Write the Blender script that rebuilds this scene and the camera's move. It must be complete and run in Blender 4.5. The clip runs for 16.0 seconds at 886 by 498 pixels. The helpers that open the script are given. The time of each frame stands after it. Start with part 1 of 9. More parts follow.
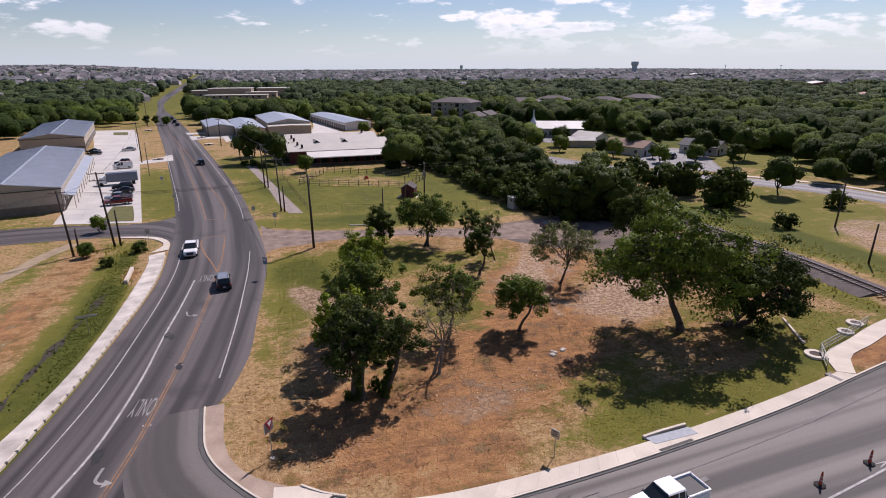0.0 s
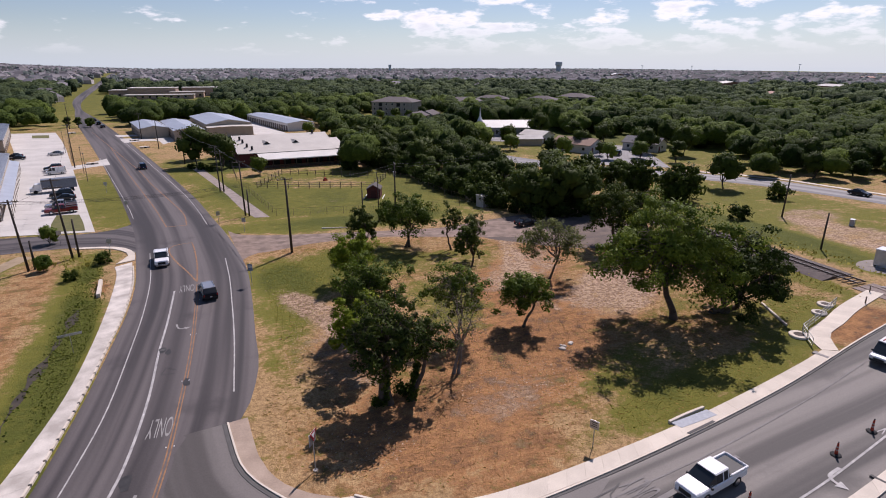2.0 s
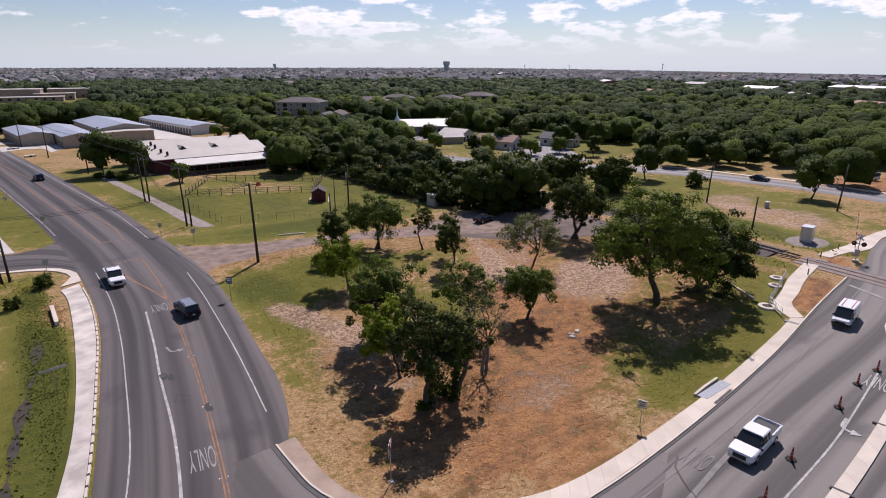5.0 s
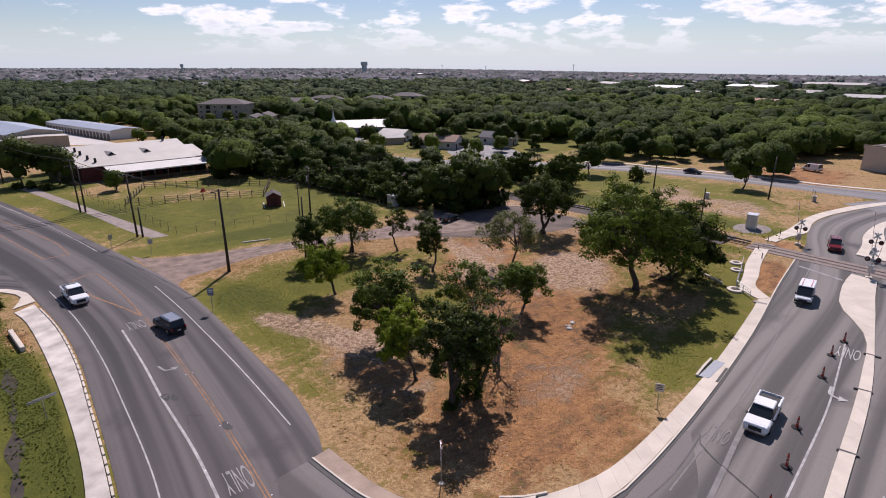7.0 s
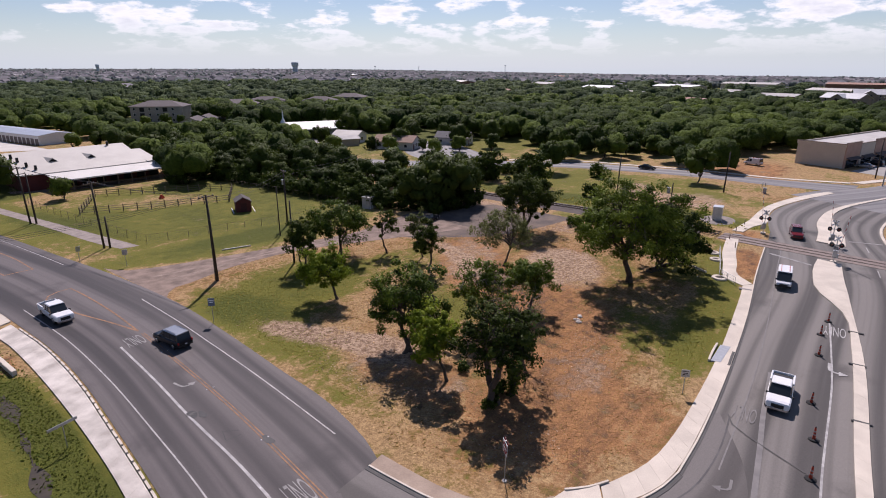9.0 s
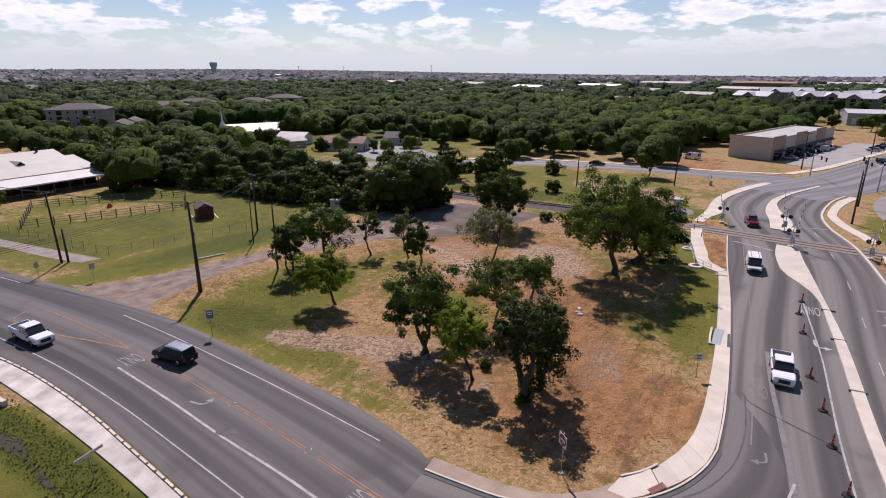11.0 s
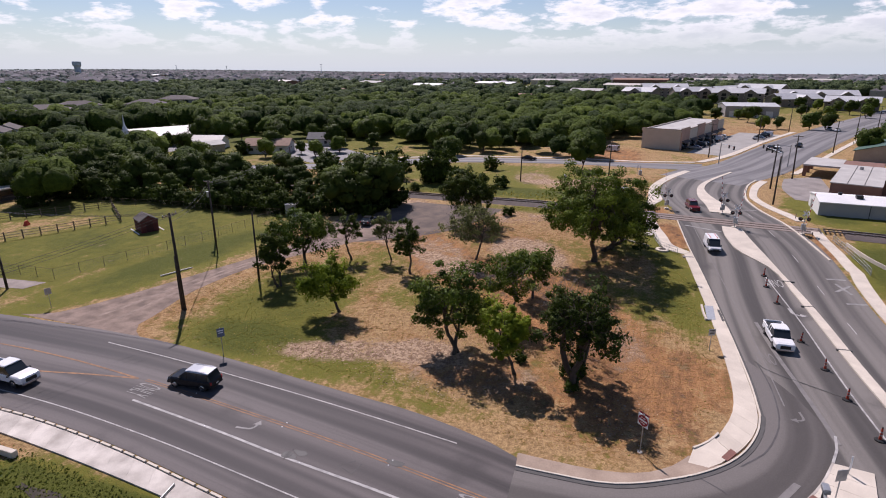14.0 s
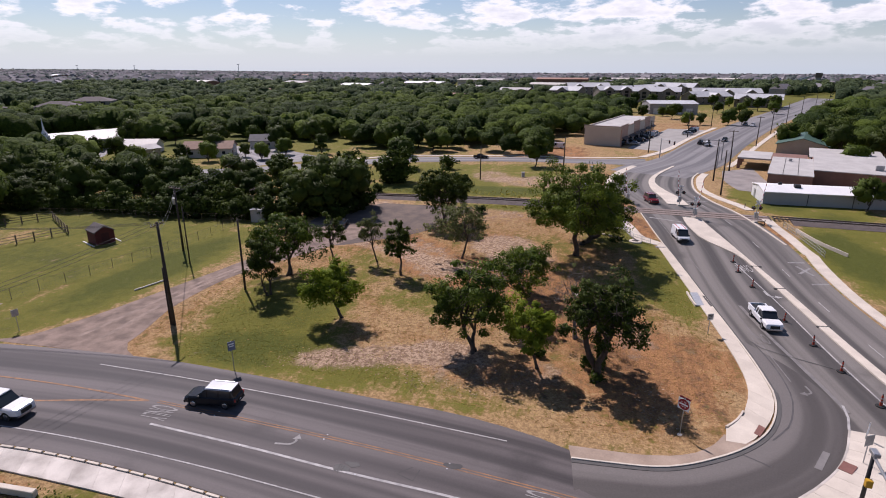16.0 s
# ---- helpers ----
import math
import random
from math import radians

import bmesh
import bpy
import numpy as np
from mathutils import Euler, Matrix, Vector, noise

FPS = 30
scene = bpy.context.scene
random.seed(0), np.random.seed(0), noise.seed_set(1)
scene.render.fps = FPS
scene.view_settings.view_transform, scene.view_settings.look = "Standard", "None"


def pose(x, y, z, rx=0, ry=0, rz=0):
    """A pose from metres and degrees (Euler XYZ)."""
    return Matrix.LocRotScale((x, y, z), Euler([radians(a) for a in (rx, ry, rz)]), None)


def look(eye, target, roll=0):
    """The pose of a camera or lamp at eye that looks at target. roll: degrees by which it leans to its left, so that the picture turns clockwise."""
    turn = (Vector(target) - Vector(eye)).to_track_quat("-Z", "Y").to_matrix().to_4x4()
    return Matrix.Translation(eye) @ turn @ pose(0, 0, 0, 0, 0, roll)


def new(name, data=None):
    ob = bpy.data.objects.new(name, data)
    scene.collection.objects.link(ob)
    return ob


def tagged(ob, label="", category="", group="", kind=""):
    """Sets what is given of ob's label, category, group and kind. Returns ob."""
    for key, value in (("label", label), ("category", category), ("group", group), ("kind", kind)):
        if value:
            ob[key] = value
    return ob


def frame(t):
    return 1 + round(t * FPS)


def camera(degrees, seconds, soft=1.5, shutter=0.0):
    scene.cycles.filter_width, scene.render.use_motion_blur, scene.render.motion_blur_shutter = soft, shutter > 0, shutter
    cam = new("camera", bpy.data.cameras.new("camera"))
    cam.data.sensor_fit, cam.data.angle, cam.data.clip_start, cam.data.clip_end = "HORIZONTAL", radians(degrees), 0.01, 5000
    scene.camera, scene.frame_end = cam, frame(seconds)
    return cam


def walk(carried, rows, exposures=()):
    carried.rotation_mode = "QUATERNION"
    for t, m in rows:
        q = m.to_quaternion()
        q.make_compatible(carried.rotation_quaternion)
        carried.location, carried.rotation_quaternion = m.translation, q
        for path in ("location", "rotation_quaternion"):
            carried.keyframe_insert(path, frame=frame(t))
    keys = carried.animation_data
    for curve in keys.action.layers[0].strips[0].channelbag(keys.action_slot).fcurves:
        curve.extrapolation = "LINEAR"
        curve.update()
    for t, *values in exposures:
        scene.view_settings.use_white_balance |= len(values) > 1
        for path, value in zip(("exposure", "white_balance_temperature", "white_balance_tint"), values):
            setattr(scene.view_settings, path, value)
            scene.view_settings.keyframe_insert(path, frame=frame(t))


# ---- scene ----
cam = camera(76.19, 16.0, soft=1.0)
# seconds, east, north, height, heading, pitch, roll
ROWS = [
    (0.0, 2.663, 0.759, 28.642, -15.965, -17.877, -0.262),
    (0.5, 0.708, 1.357, 28.678, -18.111, -17.887, -0.151),
    (1.0, -1.228, 2.015, 28.706, -19.885, -17.904, -0.073),
    (1.5, -3.146, 2.735, 28.724, -21.592, -17.925, -0.022),
    (2.0, -5.043, 3.516, 28.736, -23.115, -17.946, 0.010),
    (2.5, -6.920, 4.359, 28.740, -25.018, -17.966, 0.029),
    (3.0, -8.773, 5.263, 28.739, -26.699, -17.983, 0.039),
    (3.5, -10.602, 6.229, 28.733, -28.347, -17.996, 0.044),
    (4.0, -12.405, 7.256, 28.724, -30.170, -18.003, 0.048),
    (6.5, -20.965, 13.292, 28.637, -40.272, -17.962, 0.081),
    (7.0, -22.572, 14.674, 28.616, -42.231, -17.943, 0.092),
    (7.5, -24.138, 16.112, 28.595, -44.042, -17.923, 0.104),
    (8.0, -25.663, 17.604, 28.574, -45.815, -17.903, 0.114),
    (8.5, -27.143, 19.150, 28.553, -47.480, -17.885, 0.123),
    (9.0, -28.576, 20.749, 28.533, -48.889, -17.868, 0.128),
    (11.5, -34.965, 29.479, 28.449, -58.027, -17.855, 0.072),
    (12.0, -36.072, 31.363, 28.435, -59.693, -17.868, 0.044),
    (12.5, -37.119, 33.290, 28.422, -61.474, -17.887, 0.011),
    (13.0, -38.102, 35.258, 28.409, -63.284, -17.909, -0.024),
    (13.5, -39.021, 37.266, 28.396, -65.053, -17.934, -0.058),
    (14.0, -39.873, 39.312, 28.384, -66.969, -17.958, -0.087),
    (14.5, -40.657, 41.396, 28.371, -68.882, -17.979, -0.107),
    (15.0, -41.373, 43.515, 28.357, -70.995, -17.994, -0.111),
    (15.5, -42.018, 45.669, 28.341, -72.908, -17.999, -0.092),
    (16.0, -42.592, 47.857, 28.324, -74.613, -17.987, -0.043),
]
# seconds, stops, white balance
EXPOSURE = [(0.0, 0.1, 6400, 25), (16.0, 0.1, 6400, 25)]
walk(cam, [(t, pose(x, y, z, 90 + pitch, 0, yaw) @ pose(0, 0, 0, 0, 0, roll)) for t, x, y, z, yaw, pitch, roll in ROWS], EXPOSURE)

# ---- daylight ----
SUN_AZ, SUN_EL = radians(42.5), radians(50.0)  # the sun stands over +x turned towards +y
world = bpy.data.worlds.new("world")
scene.world = world
world.use_nodes = True
wn, wl = world.node_tree.nodes, world.node_tree.links
wn.clear()
w_out = wn.new("ShaderNodeOutputWorld")
w_bg = wn.new("ShaderNodeBackground")
w_sky = wn.new("ShaderNodeTexSky")
w_sky.sky_type, w_sky.sun_disc = "NISHITA", False
w_sky.sun_elevation, w_sky.sun_rotation = SUN_EL, math.pi / 2 - SUN_AZ
w_sky.air_density, w_sky.dust_density, w_sky.ozone_density, w_sky.altitude = 1.0, 0.15, 3.2, 200
w_co = wn.new("ShaderNodeTexCoord")
w_sep = wn.new("ShaderNodeSeparateXYZ")
wl.new(w_co.outputs["Generated"], w_sep.inputs[0])


def w_math(op, a, b=None, c=None):
    n = wn.new("ShaderNodeMath")
    n.operation = op
    for i, v in enumerate((a, b, c)):
        if v is None:
            continue
        if isinstance(v, (int, float)):
            n.inputs[i].default_value = v
        else:
            wl.new(v, n.inputs[i])
    return n.outputs[0]


# broken fair-weather cloud, flattened in small puffs low over the skyline
up_z = w_math("MAXIMUM", w_sep.outputs["Z"], 0.004)
deck = wn.new("ShaderNodeCombineXYZ")
wl.new(w_sep.outputs["X"], deck.inputs[0])
wl.new(w_sep.outputs["Y"], deck.inputs[1])
wl.new(w_math("MULTIPLY", w_sep.outputs["Z"], 3.3), deck.inputs[2])
c_big = wn.new("ShaderNodeTexNoise")
c_big.inputs["Scale"].default_value, c_big.inputs["Detail"].default_value, c_big.inputs["Roughness"].default_value = 14.5, 9, 0.57
wl.new(deck.outputs[0], c_big.inputs["Vector"])
c_cov = wn.new("ShaderNodeTexNoise")
c_cov.inputs["Scale"].default_value, c_cov.inputs["Detail"].default_value = 3.0, 2
wl.new(deck.outputs[0], c_cov.inputs["Vector"])
sunward = wn.new("ShaderNodeVectorMath")
sunward.operation = "DOT_PRODUCT"
wl.new(w_co.outputs["Generated"], sunward.inputs[0])
sunward.inputs[1].default_value = (math.cos(SUN_AZ - 0.75), math.sin(SUN_AZ - 0.75), 0.0)
cover = w_math("ADD", w_math("MULTIPLY_ADD", c_cov.outputs["Fac"], 0.40, -0.20), w_math("MULTIPLY", sunward.outputs["Value"], 0.11))
cover = w_math("MULTIPLY_ADD", up_z, -0.34, cover)
dens = w_math("ADD", c_big.outputs["Fac"], cover)
ramp = wn.new("ShaderNodeMapRange")
ramp.interpolation_type = "SMOOTHSTEP"
ramp.inputs["From Min"].default_value, ramp.inputs["From Max"].default_value = 0.525, 0.66
wl.new(dens, ramp.inputs["Value"])
thin = wn.new("ShaderNodeMapRange")
thin.inputs["From Min"].default_value, thin.inputs["From Max"].default_value = 0.015, 0.07
wl.new(w_sep.outputs["Z"], thin.inputs["Value"])
c_fac = w_math("MULTIPLY", w_math("MULTIPLY", ramp.outputs[0], thin.outputs[0]), 0.85)
belly = wn.new("ShaderNodeMapRange")
belly.inputs["From Min"].default_value, belly.inputs["From Max"].default_value = 0.60, 0.80
wl.new(dens, belly.inputs["Value"])
c_col = wn.new("ShaderNodeMix")
c_col.data_type = "RGBA"
c_col.inputs["A"].default_value = (14.2, 14.3, 14.3, 1)
c_col.inputs["B"].default_value = (10.0, 10.4, 10.9, 1)
wl.new(belly.outputs[0], c_col.inputs["Factor"])
w_mix = wn.new("ShaderNodeMix")
w_mix.data_type = "RGBA"
wl.new(c_fac, w_mix.inputs["Factor"])
# pale haze lying along the skyline
haze = wn.new("ShaderNodeMix")
haze.data_type = "RGBA"
hz = wn.new("ShaderNodeMapRange")
hz.interpolation_type = "SMOOTHSTEP"
hz.inputs["From Min"].default_value, hz.inputs["From Max"].default_value = 0.075, -0.01
hz.inputs["To Min"].default_value, hz.inputs["To Max"].default_value = 0.0, 0.66
wl.new(w_sep.outputs["Z"], hz.inputs["Value"])
wl.new(hz.outputs[0], haze.inputs["Factor"])
wl.new(w_sky.outputs[0], haze.inputs["A"])
haze.inputs["B"].default_value = (6.8, 8.8, 10.6, 1)
wl.new(haze.outputs["Result"], w_mix.inputs["A"])
wl.new(c_col.outputs["Result"], w_mix.inputs["B"])
wl.new(w_mix.outputs["Result"], w_bg.inputs["Color"])
w_bg.inputs["Strength"].default_value = 0.075
wl.new(w_bg.outputs[0], w_out.inputs[0])

sun = new("sun", bpy.data.lights.new("sun", "SUN"))
sun.data.energy, sun.data.angle, sun.data.color = 4.8, radians(0.53), (1.0, 0.96, 0.91)
s_way = Vector((math.cos(SUN_AZ) * math.cos(SUN_EL), math.sin(SUN_AZ) * math.cos(SUN_EL), math.sin(SUN_EL)))
sun.matrix_world = look(s_way * 300, (0, 0, 0))

# ---- materials ----
MATS = {}


def mat(name, col, rough=0.8, col2=None, scale=3.0, fine=40.0, bump=0.15, metal=0.0, spread=0.0, amount=0.6, spec=0.4, leaf=0.0):
    """A surface with patches at one scale, grain at a finer one, a bump, and a spread of tone from piece to piece."""
    if name in MATS:
        return MATS[name]
    m = bpy.data.materials.new(name)
    m.use_nodes = True
    n, l = m.node_tree.nodes, m.node_tree.links
    b = n["Principled BSDF"]
    b.inputs["Roughness"].default_value, b.inputs["Metallic"].default_value = rough, metal
    b.inputs["Specular IOR Level"].default_value = spec
    geo = n.new("ShaderNodeNewGeometry")
    n1, n2 = n.new("ShaderNodeTexNoise"), n.new("ShaderNodeTexNoise")
    n1.inputs["Scale"].default_value, n1.inputs["Detail"].default_value = scale, 5
    n2.inputs["Scale"].default_value, n2.inputs["Detail"].default_value = fine, 3
    co = n.new("ShaderNodeTexCoord")
    src = geo.outputs["Position"] if scale < 1.5 else co.outputs["Object"]
    l.new(src, n1.inputs["Vector"])
    l.new(src, n2.inputs["Vector"])
    c2 = col2 or tuple(c * 0.72 for c in col)
    r = n.new("ShaderNodeMapRange")
    r.inputs["From Min"].default_value, r.inputs["From Max"].default_value = 0.36, 0.66
    l.new(n1.outputs["Fac"], r.inputs["Value"])
    mx = n.new("ShaderNodeMix")
    mx.data_type = "RGBA"
    mx.inputs["A"].default_value, mx.inputs["B"].default_value = (*col, 1), (*c2, 1)
    k = n.new("ShaderNodeMath")
    k.operation = "MULTIPLY"
    k.inputs[1].default_value = amount
    l.new(r.outputs[0], k.inputs[0])
    l.new(k.outputs[0], mx.inputs["Factor"])
    hsv = n.new("ShaderNodeHueSaturation")
    l.new(mx.outputs["Result"], hsv.inputs["Color"])
    v = n.new("ShaderNodeMath")
    v.operation = "MULTIPLY_ADD"
    v.inputs[1].default_value, v.inputs[2].default_value = 0.45, 0.775
    l.new(n2.outputs["Fac"], v.inputs[0])
    last = v.outputs[0]
    if spread:
        oi = n.new("ShaderNodeObjectInfo")
        add = n.new("ShaderNodeMath")
        add.operation = "ADD"
        l.new(oi.outputs["Random"], add.inputs[0])
        l.new(geo.outputs["Random Per Island"], add.inputs[1])
        fr = n.new("ShaderNodeMath")
        fr.operation = "FRACT"
        l.new(add.outputs[0], fr.inputs[0])
        s = n.new("ShaderNodeMath")
        s.operation = "MULTIPLY_ADD"
        s.inputs[1].default_value, s.inputs[2].default_value = spread, 1 - spread / 2
        l.new(fr.outputs[0], s.inputs[0])
        t = n.new("ShaderNodeMath")
        t.operation = "MULTIPLY"
        l.new(last, t.inputs[0])
        l.new(s.outputs[0], t.inputs[1])
        last = t.outputs[0]
        if leaf:
            hu = n.new("ShaderNodeMath")
            hu.operation = "MULTIPLY_ADD"
            hu.inputs[1].default_value, hu.inputs[2].default_value = 0.05, 0.475
            l.new(oi.outputs["Random"], hu.inputs[0])
            l.new(hu.outputs[0], hsv.inputs["Hue"])
    l.new(last, hsv.inputs["Value"])
    l.new(hsv.outputs[0], b.inputs["Base Color"])
    if bump:
        bp = n.new("ShaderNodeBump")
        bp.inputs["Strength"].default_value, bp.inputs["Distance"].default_value = bump, 0.02
        l.new(n2.outputs["Fac"], bp.inputs["Height"])
        l.new(bp.outputs[0], b.inputs["Normal"])
    if leaf:
        b.inputs["Specular IOR Level"].default_value = 0.12
        tr = n.new("ShaderNodeBsdfTranslucent")
        l.new(hsv.outputs[0], tr.inputs["Color"])
        ms = n.new("ShaderNodeMixShader")
        ms.inputs[0].default_value = leaf
        l.new(b.outputs[0], ms.inputs[1])
        l.new(tr.outputs[0], ms.inputs[2])
        l.new(ms.outputs[0], n["Material Output"].inputs[0])
    MATS[name] = m
    return m


def glass_mat(name, tint=(0.02, 0.025, 0.03)):
    m = bpy.data.materials.new(name)
    m.use_nodes = True
    b = m.node_tree.nodes["Principled BSDF"]
    b.inputs["Base Color"].default_value = (*tint, 1)
    b.inputs["Roughness"].default_value, b.inputs["Specular IOR Level"].default_value = 0.06, 0.45
    return m




def road_mat(name, col, dark, light, seed):
    """Asphalt with streaks worn along the lanes, patches and fine grain."""
    m = bpy.data.materials.new(name)
    m.use_nodes = True
    n, l = m.node_tree.nodes, m.node_tree.links
    b = n["Principled BSDF"]
    b.inputs["Roughness"].default_value, b.inputs["Specular IOR Level"].default_value = 0.72, 0.35
    at = n.new("ShaderNodeAttribute")
    at.attribute_name = "lay"
    geo = n.new("ShaderNodeNewGeometry")

    def tex(src, stretch, scale, detail):
        mp = n.new("ShaderNodeMapping")
        mp.inputs["Scale"].default_value, mp.inputs["Location"].default_value = stretch, (seed, seed * 1.7, 0)
        l.new(src, mp.inputs["Vector"])
        t = n.new("ShaderNodeTexNoise")
        t.inputs["Scale"].default_value, t.inputs["Detail"].default_value = scale, detail
        l.new(mp.outputs[0], t.inputs["Vector"])
        return t.outputs["Fac"]

    def mixed(f, lo, hi, a, c):
        r = n.new("ShaderNodeMapRange")
        r.interpolation_type = "SMOOTHSTEP"
        r.inputs["From Min"].default_value, r.inputs["From Max"].default_value = lo, hi
        l.new(f, r.inputs["Value"])
        k = n.new("ShaderNodeMix")
        k.data_type = "RGBA"
        l.new(r.outputs[0], k.inputs["Factor"])
        for sck, v in (("A", a), ("B", c)):
            if isinstance(v, tuple):
                k.inputs[sck].default_value = (*v, 1)
            else:
                l.new(v, k.inputs[sck])
        return k.outputs["Result"]

    wide, fine_s = tex(at.outputs["Vector"], (0.50, 0.008, 1), 1.0, 2), tex(at.outputs["Vector"], (1.7, 0.02, 1), 1.0, 4)
    blotch, grain = tex(geo.outputs["Position"], (1, 1, 1), 0.12, 5), tex(geo.outputs["Position"], (1, 1, 1), 9.0, 4)
    c1 = mixed(wide, 0.36, 0.62, dark, light)
    c2 = mixed(fine_s, 0.46, 0.92, c1, col)
    c3 = mixed(blotch, 0.58, 0.78, c2, dark)
    hs = n.new("ShaderNodeHueSaturation")
    v = n.new("ShaderNodeMath")
    v.operation = "MULTIPLY_ADD"
    v.inputs[1].default_value, v.inputs[2].default_value = 0.5, 0.75
    l.new(grain, v.inputs[0])
    l.new(v.outputs[0], hs.inputs["Value"])
    l.new(c3, hs.inputs["Color"])
    l.new(hs.outputs[0], b.inputs["Base Color"])
    bp = n.new("ShaderNodeBump")
    bp.inputs["Strength"].default_value, bp.inputs["Distance"].default_value = 0.3, 0.02
    l.new(grain, bp.inputs["Height"])
    l.new(bp.outputs[0], b.inputs["Normal"])
    return m


ASPHALT_OLD = road_mat("old_asphalt", (0.061, 0.051, 0.050), (0.033, 0.028, 0.0285), (0.116, 0.100, 0.096), 3.0)
ASPHALT_NEW = road_mat("grey_asphalt", (0.122, 0.110, 0.099), (0.060, 0.0535, 0.049), (0.182, 0.164, 0.147), 11.0)
ASPHALT_SLIP = road_mat("slip_road_asphalt", (0.106, 0.094, 0.086), (0.066, 0.058, 0.053), (0.142, 0.127, 0.117), 23.0)
ASPHALT_FAR = road_mat("worn_asphalt", (0.17, 0.16, 0.158), (0.12, 0.114, 0.114), (0.22, 0.208, 0.204), 17.0)
CONCRETE = mat("pale_concrete", (0.60, 0.53, 0.44), 0.85, (0.47, 0.41, 0.34), 0.6, 20, 0.15, spread=0.10)
CONCRETE_OLD = mat("stained_concrete", (0.58, 0.53, 0.47), 0.88, (0.30, 0.265, 0.23), 0.55, 20, 0.2, spread=0.16, amount=0.75)
CONCRETE_LOT = mat("lot_concrete", (0.52, 0.49, 0.45), 0.85, (0.40, 0.375, 0.34), 0.2, 12, 0.1, spread=0.08)
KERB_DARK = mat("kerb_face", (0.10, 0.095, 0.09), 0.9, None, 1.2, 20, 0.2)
PAINT_WHITE = mat("worn_white_line", (0.44, 0.42, 0.40), 0.75, (0.22, 0.21, 0.205), 1.4, 30, 0.1, amount=0.8)
PAINT_YELLOW = mat("worn_yellow_line", (0.30, 0.150, 0.066), 0.75, (0.13, 0.080, 0.055), 1.4, 30, 0.1, amount=0.85)
PAINT_FADED = mat("faded_white_marking", (0.30, 0.285, 0.27), 0.8, (0.13, 0.124, 0.122), 1.3, 30, 0.1)
PAINT_GHOST = mat("rubbed_out_marking", (0.20, 0.186, 0.176), 0.8, (0.125, 0.116, 0.112), 1.3, 30, 0.1)
GRAVEL = mat("pinkish_gravel", (0.26, 0.190, 0.150), 0.95, (0.120, 0.088, 0.070), 0.6, 7, 0.7, amount=0.85)
BALLAST = mat("grey_ballast", (0.115, 0.092, 0.082), 0.95, (0.06, 0.048, 0.044), 0.9, 9, 0.8)
STEEL = mat("rail_steel", (0.16, 0.12, 0.10), 0.5, None, 4, 30, 0.1, metal=0.6)
STEEL_TOP = mat("polished_rail", (0.5, 0.48, 0.46), 0.3, None, 4, 30, 0.05, metal=1.0)
GALV = mat("galvanised_steel", (0.42, 0.43, 0.44), 0.45, None, 4, 30, 0.05, metal=0.7)
ALU = mat("aluminium_cabinet", (0.55, 0.57, 0.60), 0.4, None, 2, 20, 0.03, metal=0.5)
WOOD_POLE = mat("creosoted_pole", (0.035, 0.027, 0.022), 0.85, (0.07, 0.055, 0.045), 3, 25, 0.4)
WOOD_GREY = mat("weathered_timber", (0.16, 0.12, 0.09), 0.9, (0.09, 0.07, 0.055), 2, 25, 0.4, spread=0.3)
TIE = mat("timber_tie", (0.078, 0.061, 0.053), 0.95, (0.105, 0.083, 0.072), 2, 20, 0.4, spread=0.4)
BARK = mat("bark", (0.085, 0.065, 0.05), 0.95, (0.04, 0.032, 0.027), 3, 18, 0.8)
BARK_GREY = mat("dead_branch_bark", (0.19, 0.155, 0.13), 0.95, (0.11, 0.09, 0.075), 3, 18, 0.6)


